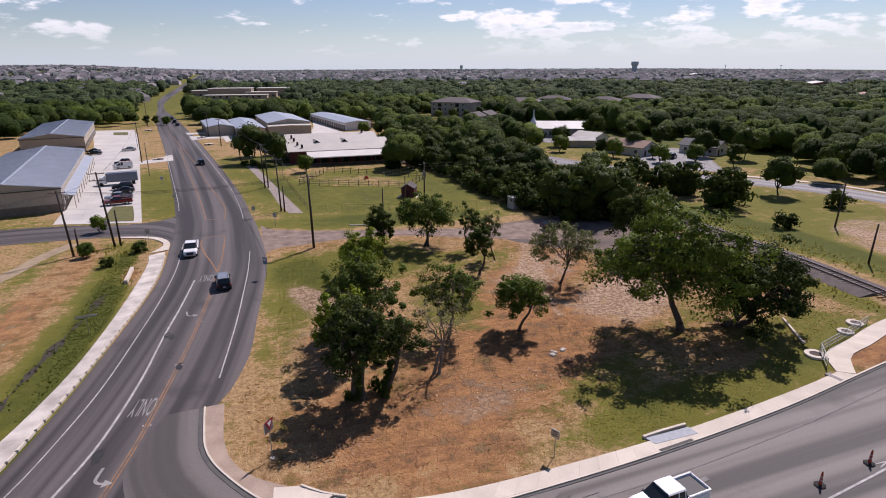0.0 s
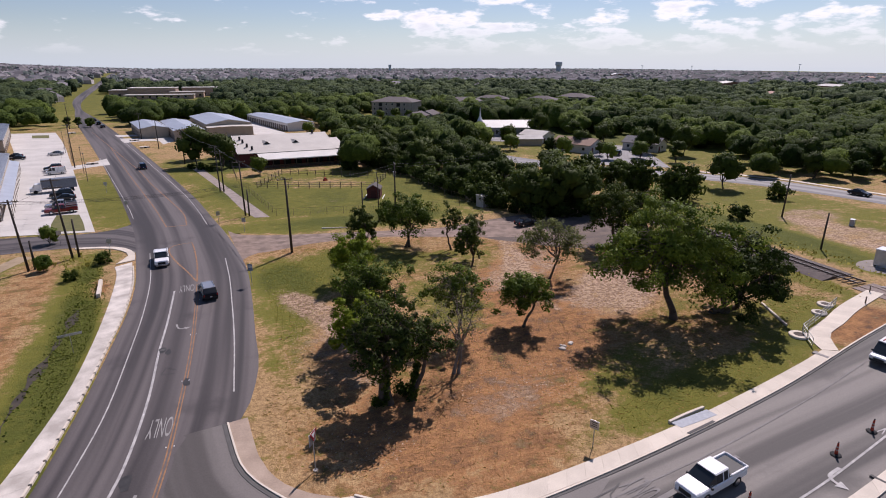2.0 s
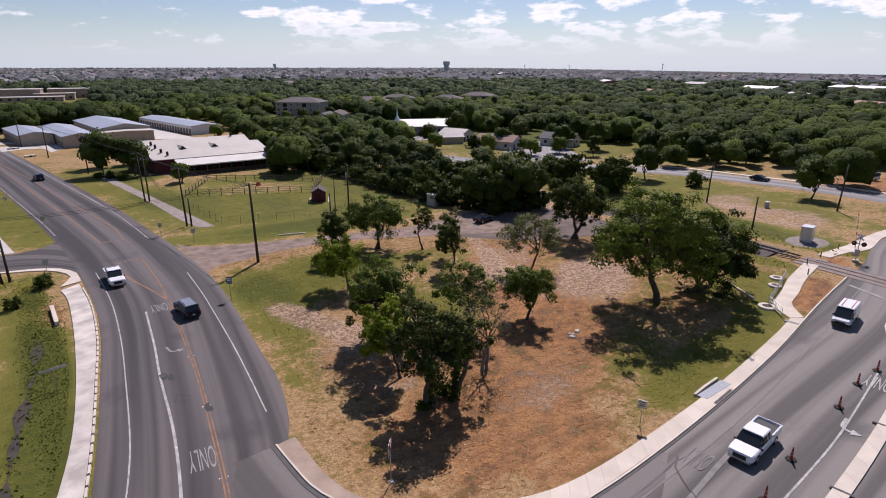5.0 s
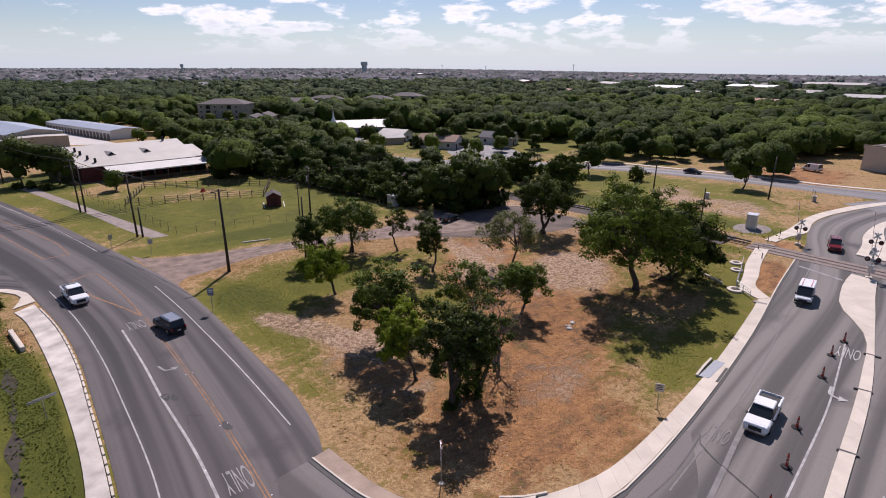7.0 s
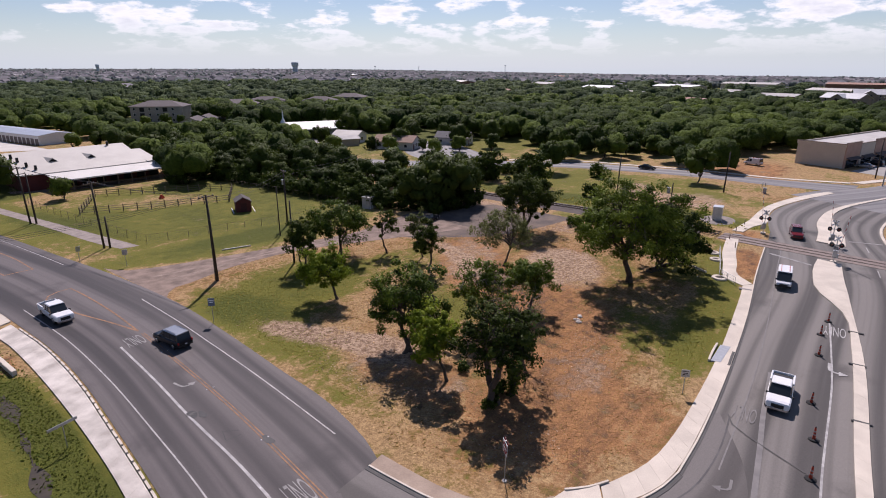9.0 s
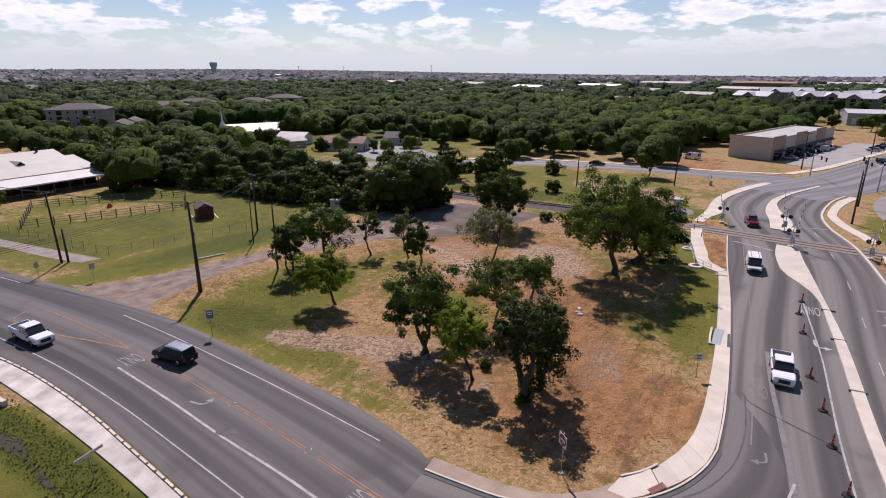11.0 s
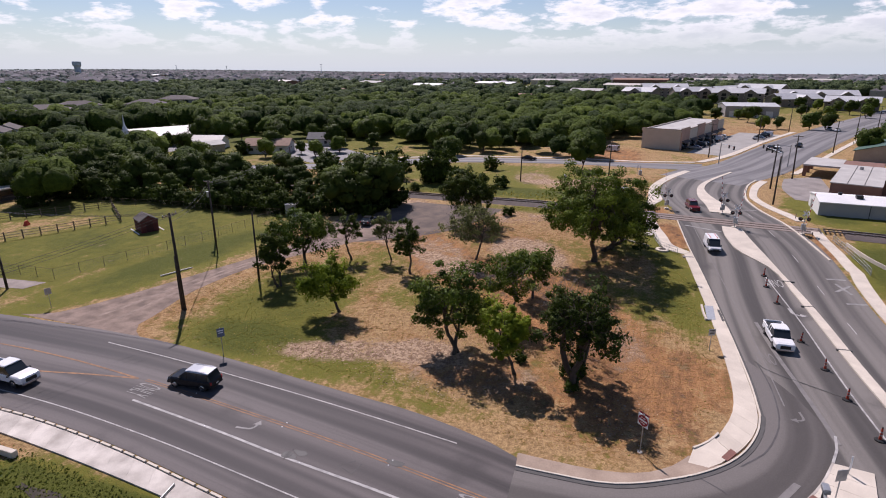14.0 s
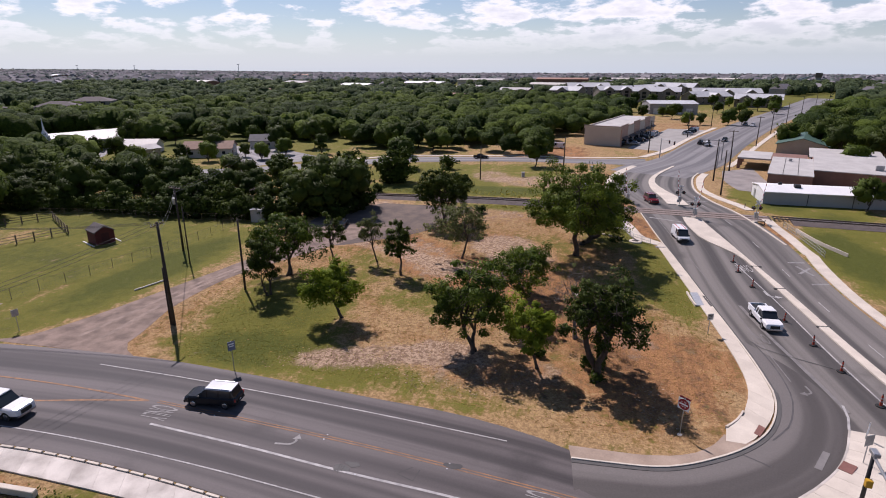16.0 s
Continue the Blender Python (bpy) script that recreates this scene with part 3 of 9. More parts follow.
def cover_of(x, y):
    """How green, how bare and how russet the turf is."""
    green = 0.30 * np.ones_like(x)
    bare, russet = 0.0 * x, 0.0 * x
    lot = smooth(-6, 0, x) * (1 - smooth(64, 70, x)) * (1 - smooth(96, 104, y)) * smooth(28, 33, y)
    green = green * (1 - lot) + lot * 0.29
    russet = russet + lot * 0.34
    for cx, cy, rx, ry, turn, gr, ba, ru in (
        (40, 37.5, 20, 3.6, 9, 0.50, 0, -0.4),  # greener verge beside the pavement
        (34, 42, 9, 5, 10, 0.24, 0, -0.15),
        (12, 84, 14, 9, 20, 0.42, 0, -0.45),  # mown turf towards the gravel track
        (3, 77, 5, 15, 0, 0.46, 0, -0.4),
        (15, 84, 10, 8, 0, 0.2, 0, -0.3),
        (1, 58, 3, 10, 0, 0.18, 0, -0.1),
        (24, 66, 8, 9, 0, 0.30, 0, -0.2),
        (22, 62, 5, 3, 20, 0.2, 0, 0.1),
        (60, 44, 10, 7, 0, 0.40, 0, -0.25),
        (30, 80, 9, 6, 0, 0.28, 0, 0),
        (48, 56, 7, 6, 0, 0.15, 0.1, 0),
        (11, 40, 10, 7, -20, -0.16, 0.12, 0.26),  # burnt orange turf at the corner
        (24, 50, 11, 8, 20, -0.14, 0.0, 0.50),
        (32, 61, 9, 9, 0, -0.3, 0.1, 0.55),
        (6, 56, 5, 10, 0, -0.1, 0.30, 0.1),
        (18, 44, 6, 4, 0, -0.05, 0.3, 0.1),
        (44, 60, 9, 6, 35, -0.5, 0.72, 0.0),  # bare worn earth behind the oaks
        (38, 73, 12, 5, 35, -0.5, 0.5, 0.45),
        (47, 64, 5, 4, 0, -0.4, 0.35, 0.0),
        (6.2, 68.5, 2.6, 10.5, 22, -0.1, 0.66, 0.0),  # leaf litter and wood chip
        (9, 61, 4, 4.5, 0, -0.1, 0.40, 0.0),
        (60, 92, 14, 9, 20, -0.5, 0.85, 0.0),  # earth yard before the dark trees
        (64, 72, 6, 14, 0, -0.2, 0.45, 0.0),
        (70, 60, 3, 20, 0, 0.45, 0, 0),
        (85, 75, 6, 40, 0, 0.75, 0, -0.2),
        (106, 82, 20, 38, 0, 0.46, 0, -0.1),
        (-30, 60, 14, 50, 0, 0.34, 0, 0),
        (-36, 150, 40, 40, 0, 0.2, 0, 0),  # lush strip past the railway
        (98, 62, 8, 12, 0, -0.2, 0.55, 0.1),
        (105, 75, 9, 6, 20, -0.1, 0.5, 0.0),
        (112, 55, 8, 16, 0, -0.1, 0.1, 0.4),
        (28, 138, 36, 34, 0, 0.64, 0, -0.2),  # paddock
        (24, 150, 13, 8, -30, -0.3, 0.05, 0.15),
        (330, 230, 260, 170, 0, 0.7, -0.3, -0.3),  # leafy ground under the woods
        (190, 300, 110, 130, 0, 0.6, -0.3, -0.3),
        (24, 150, 14, 9, -30, -0.14, 0.12, 0.0),
        (20, 109, 30, 5, -6, 0.48, 0, -0.2),
        (-20.2, 72, 1.7, 32, 4, 0.95, -0.2, -0.3),  # ditch side
        (-22, 66, 3.0, 34, 4, 0.4, -0.2, -0.2),
        (-28, 82, 4.5, 28, 4, -0.36, 0.12, 0.42),
        (-33, 72, 5, 16, 4, -0.1, 0.10, 0.2),
        (-20.8, 87, 2.2, 5, 4, -0.9, 0.0, 0.7),
        (-26, 150, 6, 35, 12, 0.40, 0, 0),
        (-7, 175, 6, 40, 14, 0.42, 0, 0),
        (0, 190, 9, 16, 0, 1.1, -0.3, -0.3),
        (82, 4, 8, 12, 0, 0.45, 0, 0.1),
        (60, 4, 20, 9, 0, 0.5, 0, 0),
        (150, 62, 22, 14, 0, -0.25, 0.1, 0.55),  # dry ground round the shops
        (230, 20, 60, 18, -18, -0.2, 0.1, 0.3),
        (75, 27, 30, 8, 10, -0.1, 0.0, 0.3),
        (46, 8, 24, 6, 8, 0.6, 0, -0.5),
        (92, 12, 12, 8, 0, 0.5, 0, -0.4),
        (63, 39.8, 8, 2.3, 10, -0.7, 0, 0.7),  # burnt strips between kerb and pavement
        (64, 16.4, 9, 1.6, 8, -0.4, 0, 0.7),
        (78.5, 42.6, 3, 2.2, 0, -0.6, 0, 0.7),
        (-19.1, 60, 0.9, 17, 5, -0.7, 0.15, 0.3),
        (-26, 46, 4, 12, 8, -0.3, 0.2, 0.2),
    ):
        k = spot(x, y, cx, cy, rx, ry, turn)
        green, bare, russet = green + gr * k, bare + ba * k, russet + ru * k
    # two wheel tracks that swing from the yard into the lot
    for way in (((43.5, 88), (42.4, 84.6), (40.0, 78.7), (37.5, 72.3), (35.3, 67.9), (34.6, 63.5), (36.5, 59.5)), ((41.6, 87), (40.6, 83.8), (37.8, 78.3), (35.2, 72.1), (33.2, 67.6), (32.4, 63.0), (34.2, 58.4))):
        d = np.full(x.shape, 99.0)
        for (x0, y0), (x1, y1) in zip(way, way[1:]):
            dx, dy = x1 - x0, y1 - y0
            t = np.clip(((x - x0) * dx + (y - y0) * dy) / (dx * dx + dy * dy), 0, 1)
            d = np.minimum(d, np.hypot(x - x0 - t * dx, y - y0 - t * dy))
        k = 1 - smooth(0.3, 1.2, d)
        green, bare = green - 0.5 * k, bare + 0.55 * k
    far = smooth(240, 500, np.hypot(x, y))
    green = green * (1 - far) + 0.9 * far
    return np.clip(green, 0, 1.3), np.clip(bare, 0, 1), np.clip(russet, 0, 1)


def ground_mat():
    m = bpy.data.materials.new("turf")
    m.use_nodes = True
    n, l = m.node_tree.nodes, m.node_tree.links
    b = n["Principled BSDF"]
    b.inputs["Roughness"].default_value, b.inputs["Specular IOR Level"].default_value = 0.95, 0.15
    at = n.new("ShaderNodeAttribute")
    at.attribute_name = "cover"
    sp = n.new("ShaderNodeSeparateColor")
    l.new(at.outputs["Color"], sp.inputs[0])
    geo = n.new("ShaderNodeNewGeometry")

    def noise_at(scale, detail, rough=0.55, stretch=None, turn=0.0):
        t = n.new("ShaderNodeTexNoise")
        t.inputs["Scale"].default_value, t.inputs["Detail"].default_value, t.inputs["Roughness"].default_value = scale, detail, rough
        if stretch:
            mp = n.new("ShaderNodeMapping")
            mp.inputs["Scale"].default_value, mp.inputs["Rotation"].default_value = stretch, (0, 0, -radians(turn))
            l.new(geo.outputs["Position"], mp.inputs["Vector"])
            l.new(mp.outputs[0], t.inputs["Vector"])
        else:
            l.new(geo.outputs["Position"], t.inputs["Vector"])
        return t.outputs["Fac"]

    def calc(op, a, b2, c=None):
        k = n.new("ShaderNodeMath")
        k.operation = op
        for i, v in enumerate((a, b2, c)):
            if v is None:
                continue
            if isinstance(v, (int, float)):
                k.inputs[i].default_value = v
            else:
                l.new(v, k.inputs[i])
        return k.outputs[0]

    def step(v, lo, hi):
        k = n.new("ShaderNodeMapRange")
        k.interpolation_type = "SMOOTHSTEP"
        k.inputs["From Min"].default_value, k.inputs["From Max"].default_value = lo, hi
        l.new(v, k.inputs["Value"])
        return k.outputs[0]

    def mixed(f, a, b2):
        k = n.new("ShaderNodeMix")
        k.data_type = "RGBA"
        l.new(f, k.inputs["Factor"])
        for s, v in (("A", a), ("B", b2)):
            if isinstance(v, tuple):
                k.inputs[s].default_value = (*v, 1)
            else:
                l.new(v, k.inputs[s])
        return k.outputs["Result"]

    patch, mid, grain, clump = noise_at(0.11, 5, 0.6), noise_at(0.55, 6, 0.68), noise_at(6.0, 4, 0.75), noise_at(2.3, 5, 0.7)
    # swaths left by the mower: along the main road on its verge, along the second road elsewhere
    along = n.new("ShaderNodeMix")
    l.new(at.outputs["Alpha"], along.inputs["Factor"])
    l.new(noise_at(1.0, 5, 0.62, (0.14, 1.15, 1), 12), along.inputs["A"])
    l.new(noise_at(1.0, 5, 0.62, (0.14, 1.15, 1), 86), along.inputs["B"])
    mow = along.outputs["Result"]
    wob = calc("ADD", calc("ADD", calc("MULTIPLY_ADD", patch, 1.25, -0.625), calc("MULTIPLY_ADD", mid, 1.3, -0.65)), calc("ADD", calc("MULTIPLY_ADD", clump, 0.8, -0.4), calc("MULTIPLY_ADD", mow, 0.6, -0.3)))
    dry = mixed(step(clump, 0.36, 0.64), (0.435, 0.285, 0.138), (0.235, 0.146, 0.070))
    rus = mixed(step(calc("MULTIPLY_ADD", mow, 0.5, calc("MULTIPLY", mid, 0.5)), 0.36, 0.64), (0.390, 0.196, 0.082), (0.185, 0.094, 0.046))
    grn = mixed(step(grain, 0.36, 0.68), (0.186, 0.166, 0.031), (0.088, 0.095, 0.016))
    lush = mixed(step(grain, 0.36, 0.68), (0.104, 0.112, 0.019), (0.052, 0.062, 0.011))
    lit = mixed(step(clump, 0.42, 0.58), (0.470, 0.335, 0.225), (0.205, 0.130, 0.084))
    soil = mixed(step(grain, 0.35, 0.65), (0.150, 0.090, 0.058), (0.085, 0.050, 0.034))
    c1 = mixed(step(calc("ADD", sp.outputs["Blue"], wob), 0.16, 0.54), dry, rus)
    c1 = mixed(step(calc("ADD", mid, calc("MULTIPLY", sp.outputs["Blue"], 0.10)), 0.60, 0.76), c1, soil)
    c2 = mixed(step(calc("ADD", sp.outputs["Red"], wob), 0.26, 0.70), c1, grn)
    c2 = mixed(step(calc("MULTIPLY_ADD", wob, 0.5, sp.outputs["Red"]), 0.80, 1.12), c2, lush)
    c3 = mixed(step(calc("ADD", sp.outputs["Green"], calc("MULTIPLY", wob, 0.9)), 0.22, 0.66), c2, lit)
    hs = n.new("ShaderNodeHueSaturation")
    l.new(c3, hs.inputs["Color"])
    l.new(calc("ADD", calc("MULTIPLY_ADD", grain, 1.6, -0.15), calc("ADD", calc("MULTIPLY", mow, 0.32), calc("MULTIPLY_ADD", clump, 0.6, -0.13))), hs.inputs["Value"])
    l.new(hs.outputs[0], b.inputs["Base Color"])
    bp = n.new("ShaderNodeBump")
    bp.inputs["Strength"].default_value, bp.inputs["Distance"].default_value = 0.9, 0.12
    l.new(calc("ADD", grain, mid), bp.inputs["Height"])
    l.new(bp.outputs[0], b.inputs["Normal"])
    return m


gx, gy = spread_axis(-40, 112, 1.0, 4950), spread_axis(28, 170, 1.0, 4950)
X, Y = np.meshgrid(gx, gy, indexing="ij")
Z = level(X, Y)
gm = bpy.data.meshes.new("ground")
nx, ny = X.shape
idx = np.arange(nx * ny).reshape(nx, ny)
gq = np.stack([idx[:-1, :-1], idx[1:, :-1], idx[1:, 1:], idx[:-1, 1:]], -1).reshape(-1, 4)
gm.vertices.add(nx * ny)
gm.vertices.foreach_set("co", np.stack([X, Y, Z], -1).astype(np.float32).ravel())
gm.loops.add(gq.size)
gm.loops.foreach_set("vertex_index", gq.astype(np.int32).ravel())
gm.polygons.add(len(gq))
gm.polygons.foreach_set("loop_start", np.arange(0, gq.size, 4, dtype=np.int32))
gm.polygons.foreach_set("use_smooth", np.ones(len(gq), bool))
gm.update(calc_edges=True)
cov = gm.color_attributes.new("cover", "FLOAT_COLOR", "POINT")
cg, cb, cr = cover_of(X, Y)
verge = (1 - smooth(5, 12, X)) * (1 - smooth(96, 104, Y))
cov.data.foreach_set("color", np.stack([cg, cb, cr, verge], -1).astype(np.float32).ravel())
gm.materials.append(ground_mat())
tagged(new("ground", gm), "dry mown grass turning tan, russet and green", "ground", kind="structure")

# ---- roads ----
EAST = [(-14.0, -60), (-9.5, 20), (-6.2, 46), (-4.3, 48.6), (-2.3, 57), (-1.85, 65), (-1.4, 72), (-1.0, 80), (-0.8, 87), (-1.15, 94), (-2.5, 108), (-4.3, 121), (-7.8, 145), (-16.7, 192), (-32, 268), (-56, 380), (-81, 494), (-101, 667), (-140, 1157), (-202, 1935)]
WEST = [(-44, -60), (-25, 17), (-21.6, 31), (-19.4, 42), (-18.4, 48), (-17.3, 57), (-16.3, 68), (-15.6, 77), (-15.5, 87), (-16.3, 98), (-17.6, 113), (-19.6, 127), (-26.3, 166), (-40.5, 242), (-64, 363), (-80, 462), (-110, 667), (-150, 1157), (-214, 1935)]
tagged(new("road_main", ribbon(WEST, EAST, 0.035, 6, 3.0, 0.02).mesh("road_main", ASPHALT_OLD)), "dark grey worn asphalt road with faded lines", "road", kind="structure")
NORTH2 = [(-70, 22), (-20, 26), (9, 30.5), (16.3, 30.8), (28, 32.1), (44, 34.3), (59, 36.9), (72, 38.8), (81, 40.2), (89, 42.2), (98, 43.6), (106, 43.2), (117, 40.6), (129, 37.2)]
SOUTH2 = [(-70, 0), (-20, 8), (10, 12.6), (34, 15.0), (60, 16.6), (75, 20.0), (87, 23.8), (98, 25.4), (112, 24.0), (121, 21.4), (127, 18)]
tagged(new("road_second", ribbon(SOUTH2, NORTH2, 0.026, 6, 3.0).mesh("road_second", ASPHALT_NEW)), "grey asphalt road with streaked wheel tracks", "road", kind="structure")
FARN = [(120, 44.5), (131, 39.5), (142, 31.8), (162, 24.5), (206, 9.9), (287, -20.5), (360, -50), (560, -132)]
FARS = [(112, 26), (127, 17.5), (138, 12.2), (158, 5.5), (186, -4), (250, -27.6), (345, -66), (552, -152)]
tagged(new("road_third", ribbon(FARS, FARN, 0.042, 4, 4.0).mesh("road_third", ASPHALT_FAR)), "long straight asphalt road running to the distance", "road", kind="structure")
CROSSW = [(131, 34), (129.6, 46), (128.8, 60), (128.6, 85), (125, 102), (114, 119), (100, 135), (88, 152), (80, 175)]
CROSSE = [(143, 34), (138.5, 50), (137.5, 62), (138.2, 85), (135, 106), (122, 124), (108, 140), (97, 156), (89, 178)]
tagged(new("road_cross", ribbon(CROSSW, CROSSE, 0.034, 4, 3.0).mesh("road_cross", ASPHALT_FAR)), "pale worn asphalt side street", "road", kind="structure")
tagged(new("road_side", ribbon([(-160, 96), (-60, 108), (-36, 110), (-24, 109), (-18.5, 105), (-14.5, 99)], [(-160, 112), (-60, 121), (-40, 121.6), (-26, 119), (-20.5, 121), (-17, 128)], 0.030, 4, 3.0).mesh("road_side", ASPHALT_OLD)), "dark grey side road meeting the main road", "road", kind="structure")
TURN = [(-5.8, 48.0), (-5.6, 45.6), (-5.2, 42.2), (-4.4, 40.0), (-3.1, 37.9), (-1.4, 35.7), (0.6, 33.8), (2.7, 32.4), (5.0, 31.4), (7.3, 30.75), (9.4, 30.5)]
SLIP_IN = TURN + [(14, 30.7), (20, 31.2)]
SLIP_OUT = [(-9.6, 47.6), (-10.6, 42), (-9.6, 37.0), (-5.7, 32.7), (-1.8, 29.2), (1.2, 27.5), (4.4, 26.2), (8.6, 25.6), (14, 27.2), (20, 30.6)]
tagged(new("road_apron", ribbon(SLIP_IN, SLIP_OUT, 0.050, 8, 1.0).mesh("road_apron", ASPHALT_SLIP)), "newer grey asphalt slip between the two roads", "road", kind="structure")
tagged(new("road_shoulder", ribbon(TURN[:7], [(-4.1, 48.3), (-4.0, 46.0), (-3.8, 43.0), (-3.2, 40.4), (-2.2, 38.6), (-0.7, 37.2), (1.0, 36.2)], 0.075, 3, 1.0).mesh("road_shoulder", mat("dusty_shoulder", (0.37, 0.285, 0.220), 0.95, (0.26, 0.195, 0.148), 0.5, 9, 0.3, amount=0.85))), "dusty pinkish concrete strip behind the corner kerb", "shoulder", kind="structure")
# gravel track past the paddock
tagged(new("track", ribbon([(-2.2, 111), (-0.4, 107.4), (3.1, 106.0), (8, 104.4), (15, 102.6), (26.7, 99.8), (38, 98), (52, 100)], [(-1.2, 92.0), (0.6, 95.2), (4.4, 95.9), (9.8, 97.4), (16, 97.6), (23.8, 96.4), (36, 91), (52, 84)], 0.020, 4, 2.0).mesh("track", GRAVEL)), "pinkish gravel track", "track", kind="structure")
tagged(new("yard", ribbon([(36, 98), (48, 100), (60, 100), (70, 92)], [(40, 88), (50, 78), (60, 74), (69, 72)], 0.016, 4, 2.0).mesh("yard", mat("dark_gravel", (0.092, 0.072, 0.062), 0.95, (0.170, 0.126, 0.098), 0.3, 6, 0.8, amount=0.9)))
       , "dark gravel yard beside the railway", "yard", kind="structure")

# wheel ruts worn pale along the track
for lat in (0.30, 0.55):
    north, south = np.array([(0.5, 106.9), (8, 104.4), (15, 102.6), (26.7, 99.8), (38, 98)]), np.array([(2.0, 95.6), (8.5, 97.2), (16, 97.6), (23.8, 96.4), (36, 91)])
    way = [tuple(p) for p in north * lat + south * (1 - lat)]
    tagged(new("track_rut", stripe(way, 0.55, 0.034).mesh("track_rut", mat("packed_gravel", (0.30, 0.225, 0.18), 0.95, (0.17, 0.128, 0.102), 0.7, 9, 0.4, amount=0.9))), "pale packed wheel rut in the gravel track", "track", kind="structure")
def letters(word, x, y, turn, width, length, material):
    """A word painted on the road, its letters stretched along the lane."""
    cu = bpy.data.curves.new("word", "FONT")
    cu.body, cu.align_x, cu.align_y = word, "CENTER", "CENTER"
    tmp = bpy.data.objects.new("word", cu)
    scene.collection.objects.link(tmp)
    dg = bpy.context.evaluated_depsgraph_get()
    me = bpy.data.meshes.new_from_object(tmp.evaluated_get(dg))
    bpy.data.objects.remove(tmp)
    me.materials.clear()
    me.materials.append(material)
    co = np.array([v.co[:] for v in me.vertices])
    lo, hi = co.min(0), co.max(0)
    k = (width / (hi[0] - lo[0]), length / (hi[1] - lo[1]))
    m = pose(x, y, 0, 0, 0, turn)
    for v in me.vertices:
        p = m @ Vector(((v.co.x - (lo[0] + hi[0]) / 2) * k[0], (v.co.y - (lo[1] + hi[1]) / 2) * k[1], 0))
        v.co = (p.x, p.y, gz(p.x, p.y) + 0.07)
    me.update()
    return me


def turn_arrow(x, y, turn, size, mirror=1):
    """A turn arrow: a shaft that bends aside into a head."""
    out = Solid()
    line = [(0, -1.2), (0, 0.2), (0.15, 0.6), (0.5, 0.85), (0.9, 0.9)]
    m = pose(x, y, 0, 0, 0, turn)
    c = curve_points(line, 0.2)
    a, b = offset(c, 0.14), offset(c, -0.14)
    v = []
    for p, q in zip(a, b):
        v += [p, q]
    n = len(c)
    f = [(2 * i, 2 * i + 1, 2 * i + 3, 2 * i + 2) for i in range(n - 1)]
    v += [np.array((0.85, 1.4)), np.array((0.85, 0.4)), np.array((1.7, 0.9))]
    f.append((2 * n, 2 * n + 1, 2 * n + 2))
    pts = []
    for p in v:
        w = m @ Vector((p[0] * size * mirror, p[1] * size, 0))
        pts.append((w.x, w.y, gz(w.x, w.y) + 0.07))
    return out.add(pts, f if mirror < 0 else [q[::-1] for q in f])


# lines on the main road
LANE_W = [(-26, 8), (-21.0, 24), (-16.2, 35), (-14.6, 39.6), (-13.2, 45.0), (-12.1, 54.2), (-11.6, 64), (-11.0, 72), (-10.5, 81.8)]
YEL = [(-17, 22), (-13.2, 32), (-11.3, 38.6), (-10.4, 43.8), (-9.4, 52.8), (-8.5, 63), (-7.9, 75), (-7.6, 83.5)]
WWHITE = [(-26.5, 16), (-20.0, 34), (-17.8, 40.6), (-16.6, 46), (-15.3, 54), (-14.4, 65.5), (-13.8, 76), (-13.7, 88), (-14.5, 101)]
EWHITE = [(-4.9, 53), (-4.3, 61.6), (-3.95, 68), (-3.7, 75.2), (-3.45, 84), (-3.5, 94)]
marks = thing("road_marking", "worn white and yellow lines painted on asphalt", "road marking", kind="structure")
part("lane_line", stripe(LANE_W, 0.22, 0.064), PAINT_WHITE, marks, "solid white lane line")
part("edge_line", stripe(WWHITE, 0.12, 0.064), PAINT_WHITE, marks)
part("edge_line", stripe(EWHITE, 0.13, 0.064), PAINT_WHITE, marks)
for side in (-0.13, 0.13):
    part("centre_line", stripe(offset(curve_points(YEL, 3), side), 0.11, 0.064), PAINT_YELLOW, marks, "faded orange yellow line")
part("edge_line", stripe([(-5.6, 117), (-6.8, 128), (-9.4, 146), (-14, 170), (-24, 220), (-38, 290)], 0.13, 0.064), PAINT_WHITE, marks)
part("edge_line", stripe([(-19.0, 128), (-21, 140), (-27, 172), (-36, 220)], 0.13, 0.064), PAINT_WHITE, marks)
part("island_line", stripe([(-7.7, 84.4), (-9.0, 89.5), (-10.6, 95), (-11.7, 100.5), (-11.5, 103.6), (-10.2, 104.6), (-8.3, 104.8)], 0.22, 0.064), PAINT_YELLOW, marks)
part("island_line", stripe([(-7.7, 84.4), (-7.6, 92), (-7.9, 100), (-8.3, 104.8)], 0.2, 0.064), PAINT_YELLOW, marks)
part("island_line", stripe([(-12.7, 118.2), (-11, 118.3), (-9.2, 118.2)], 0.25, 0.064), PAINT_YELLOW, marks)
part("island_line", stripe([(-9.2, 118.2), (-9.8, 128), (-12.2, 140), (-17.5, 164), (-23, 192), (-36, 249), (-50, 310)], 0.2, 0.064), PAINT_YELLOW, marks)
part("island_line", stripe([(-12.7, 118.2), (-15.4, 135), (-19.3, 156), (-26, 192), (-36, 249)], 0.2, 0.064), PAINT_YELLOW, marks)
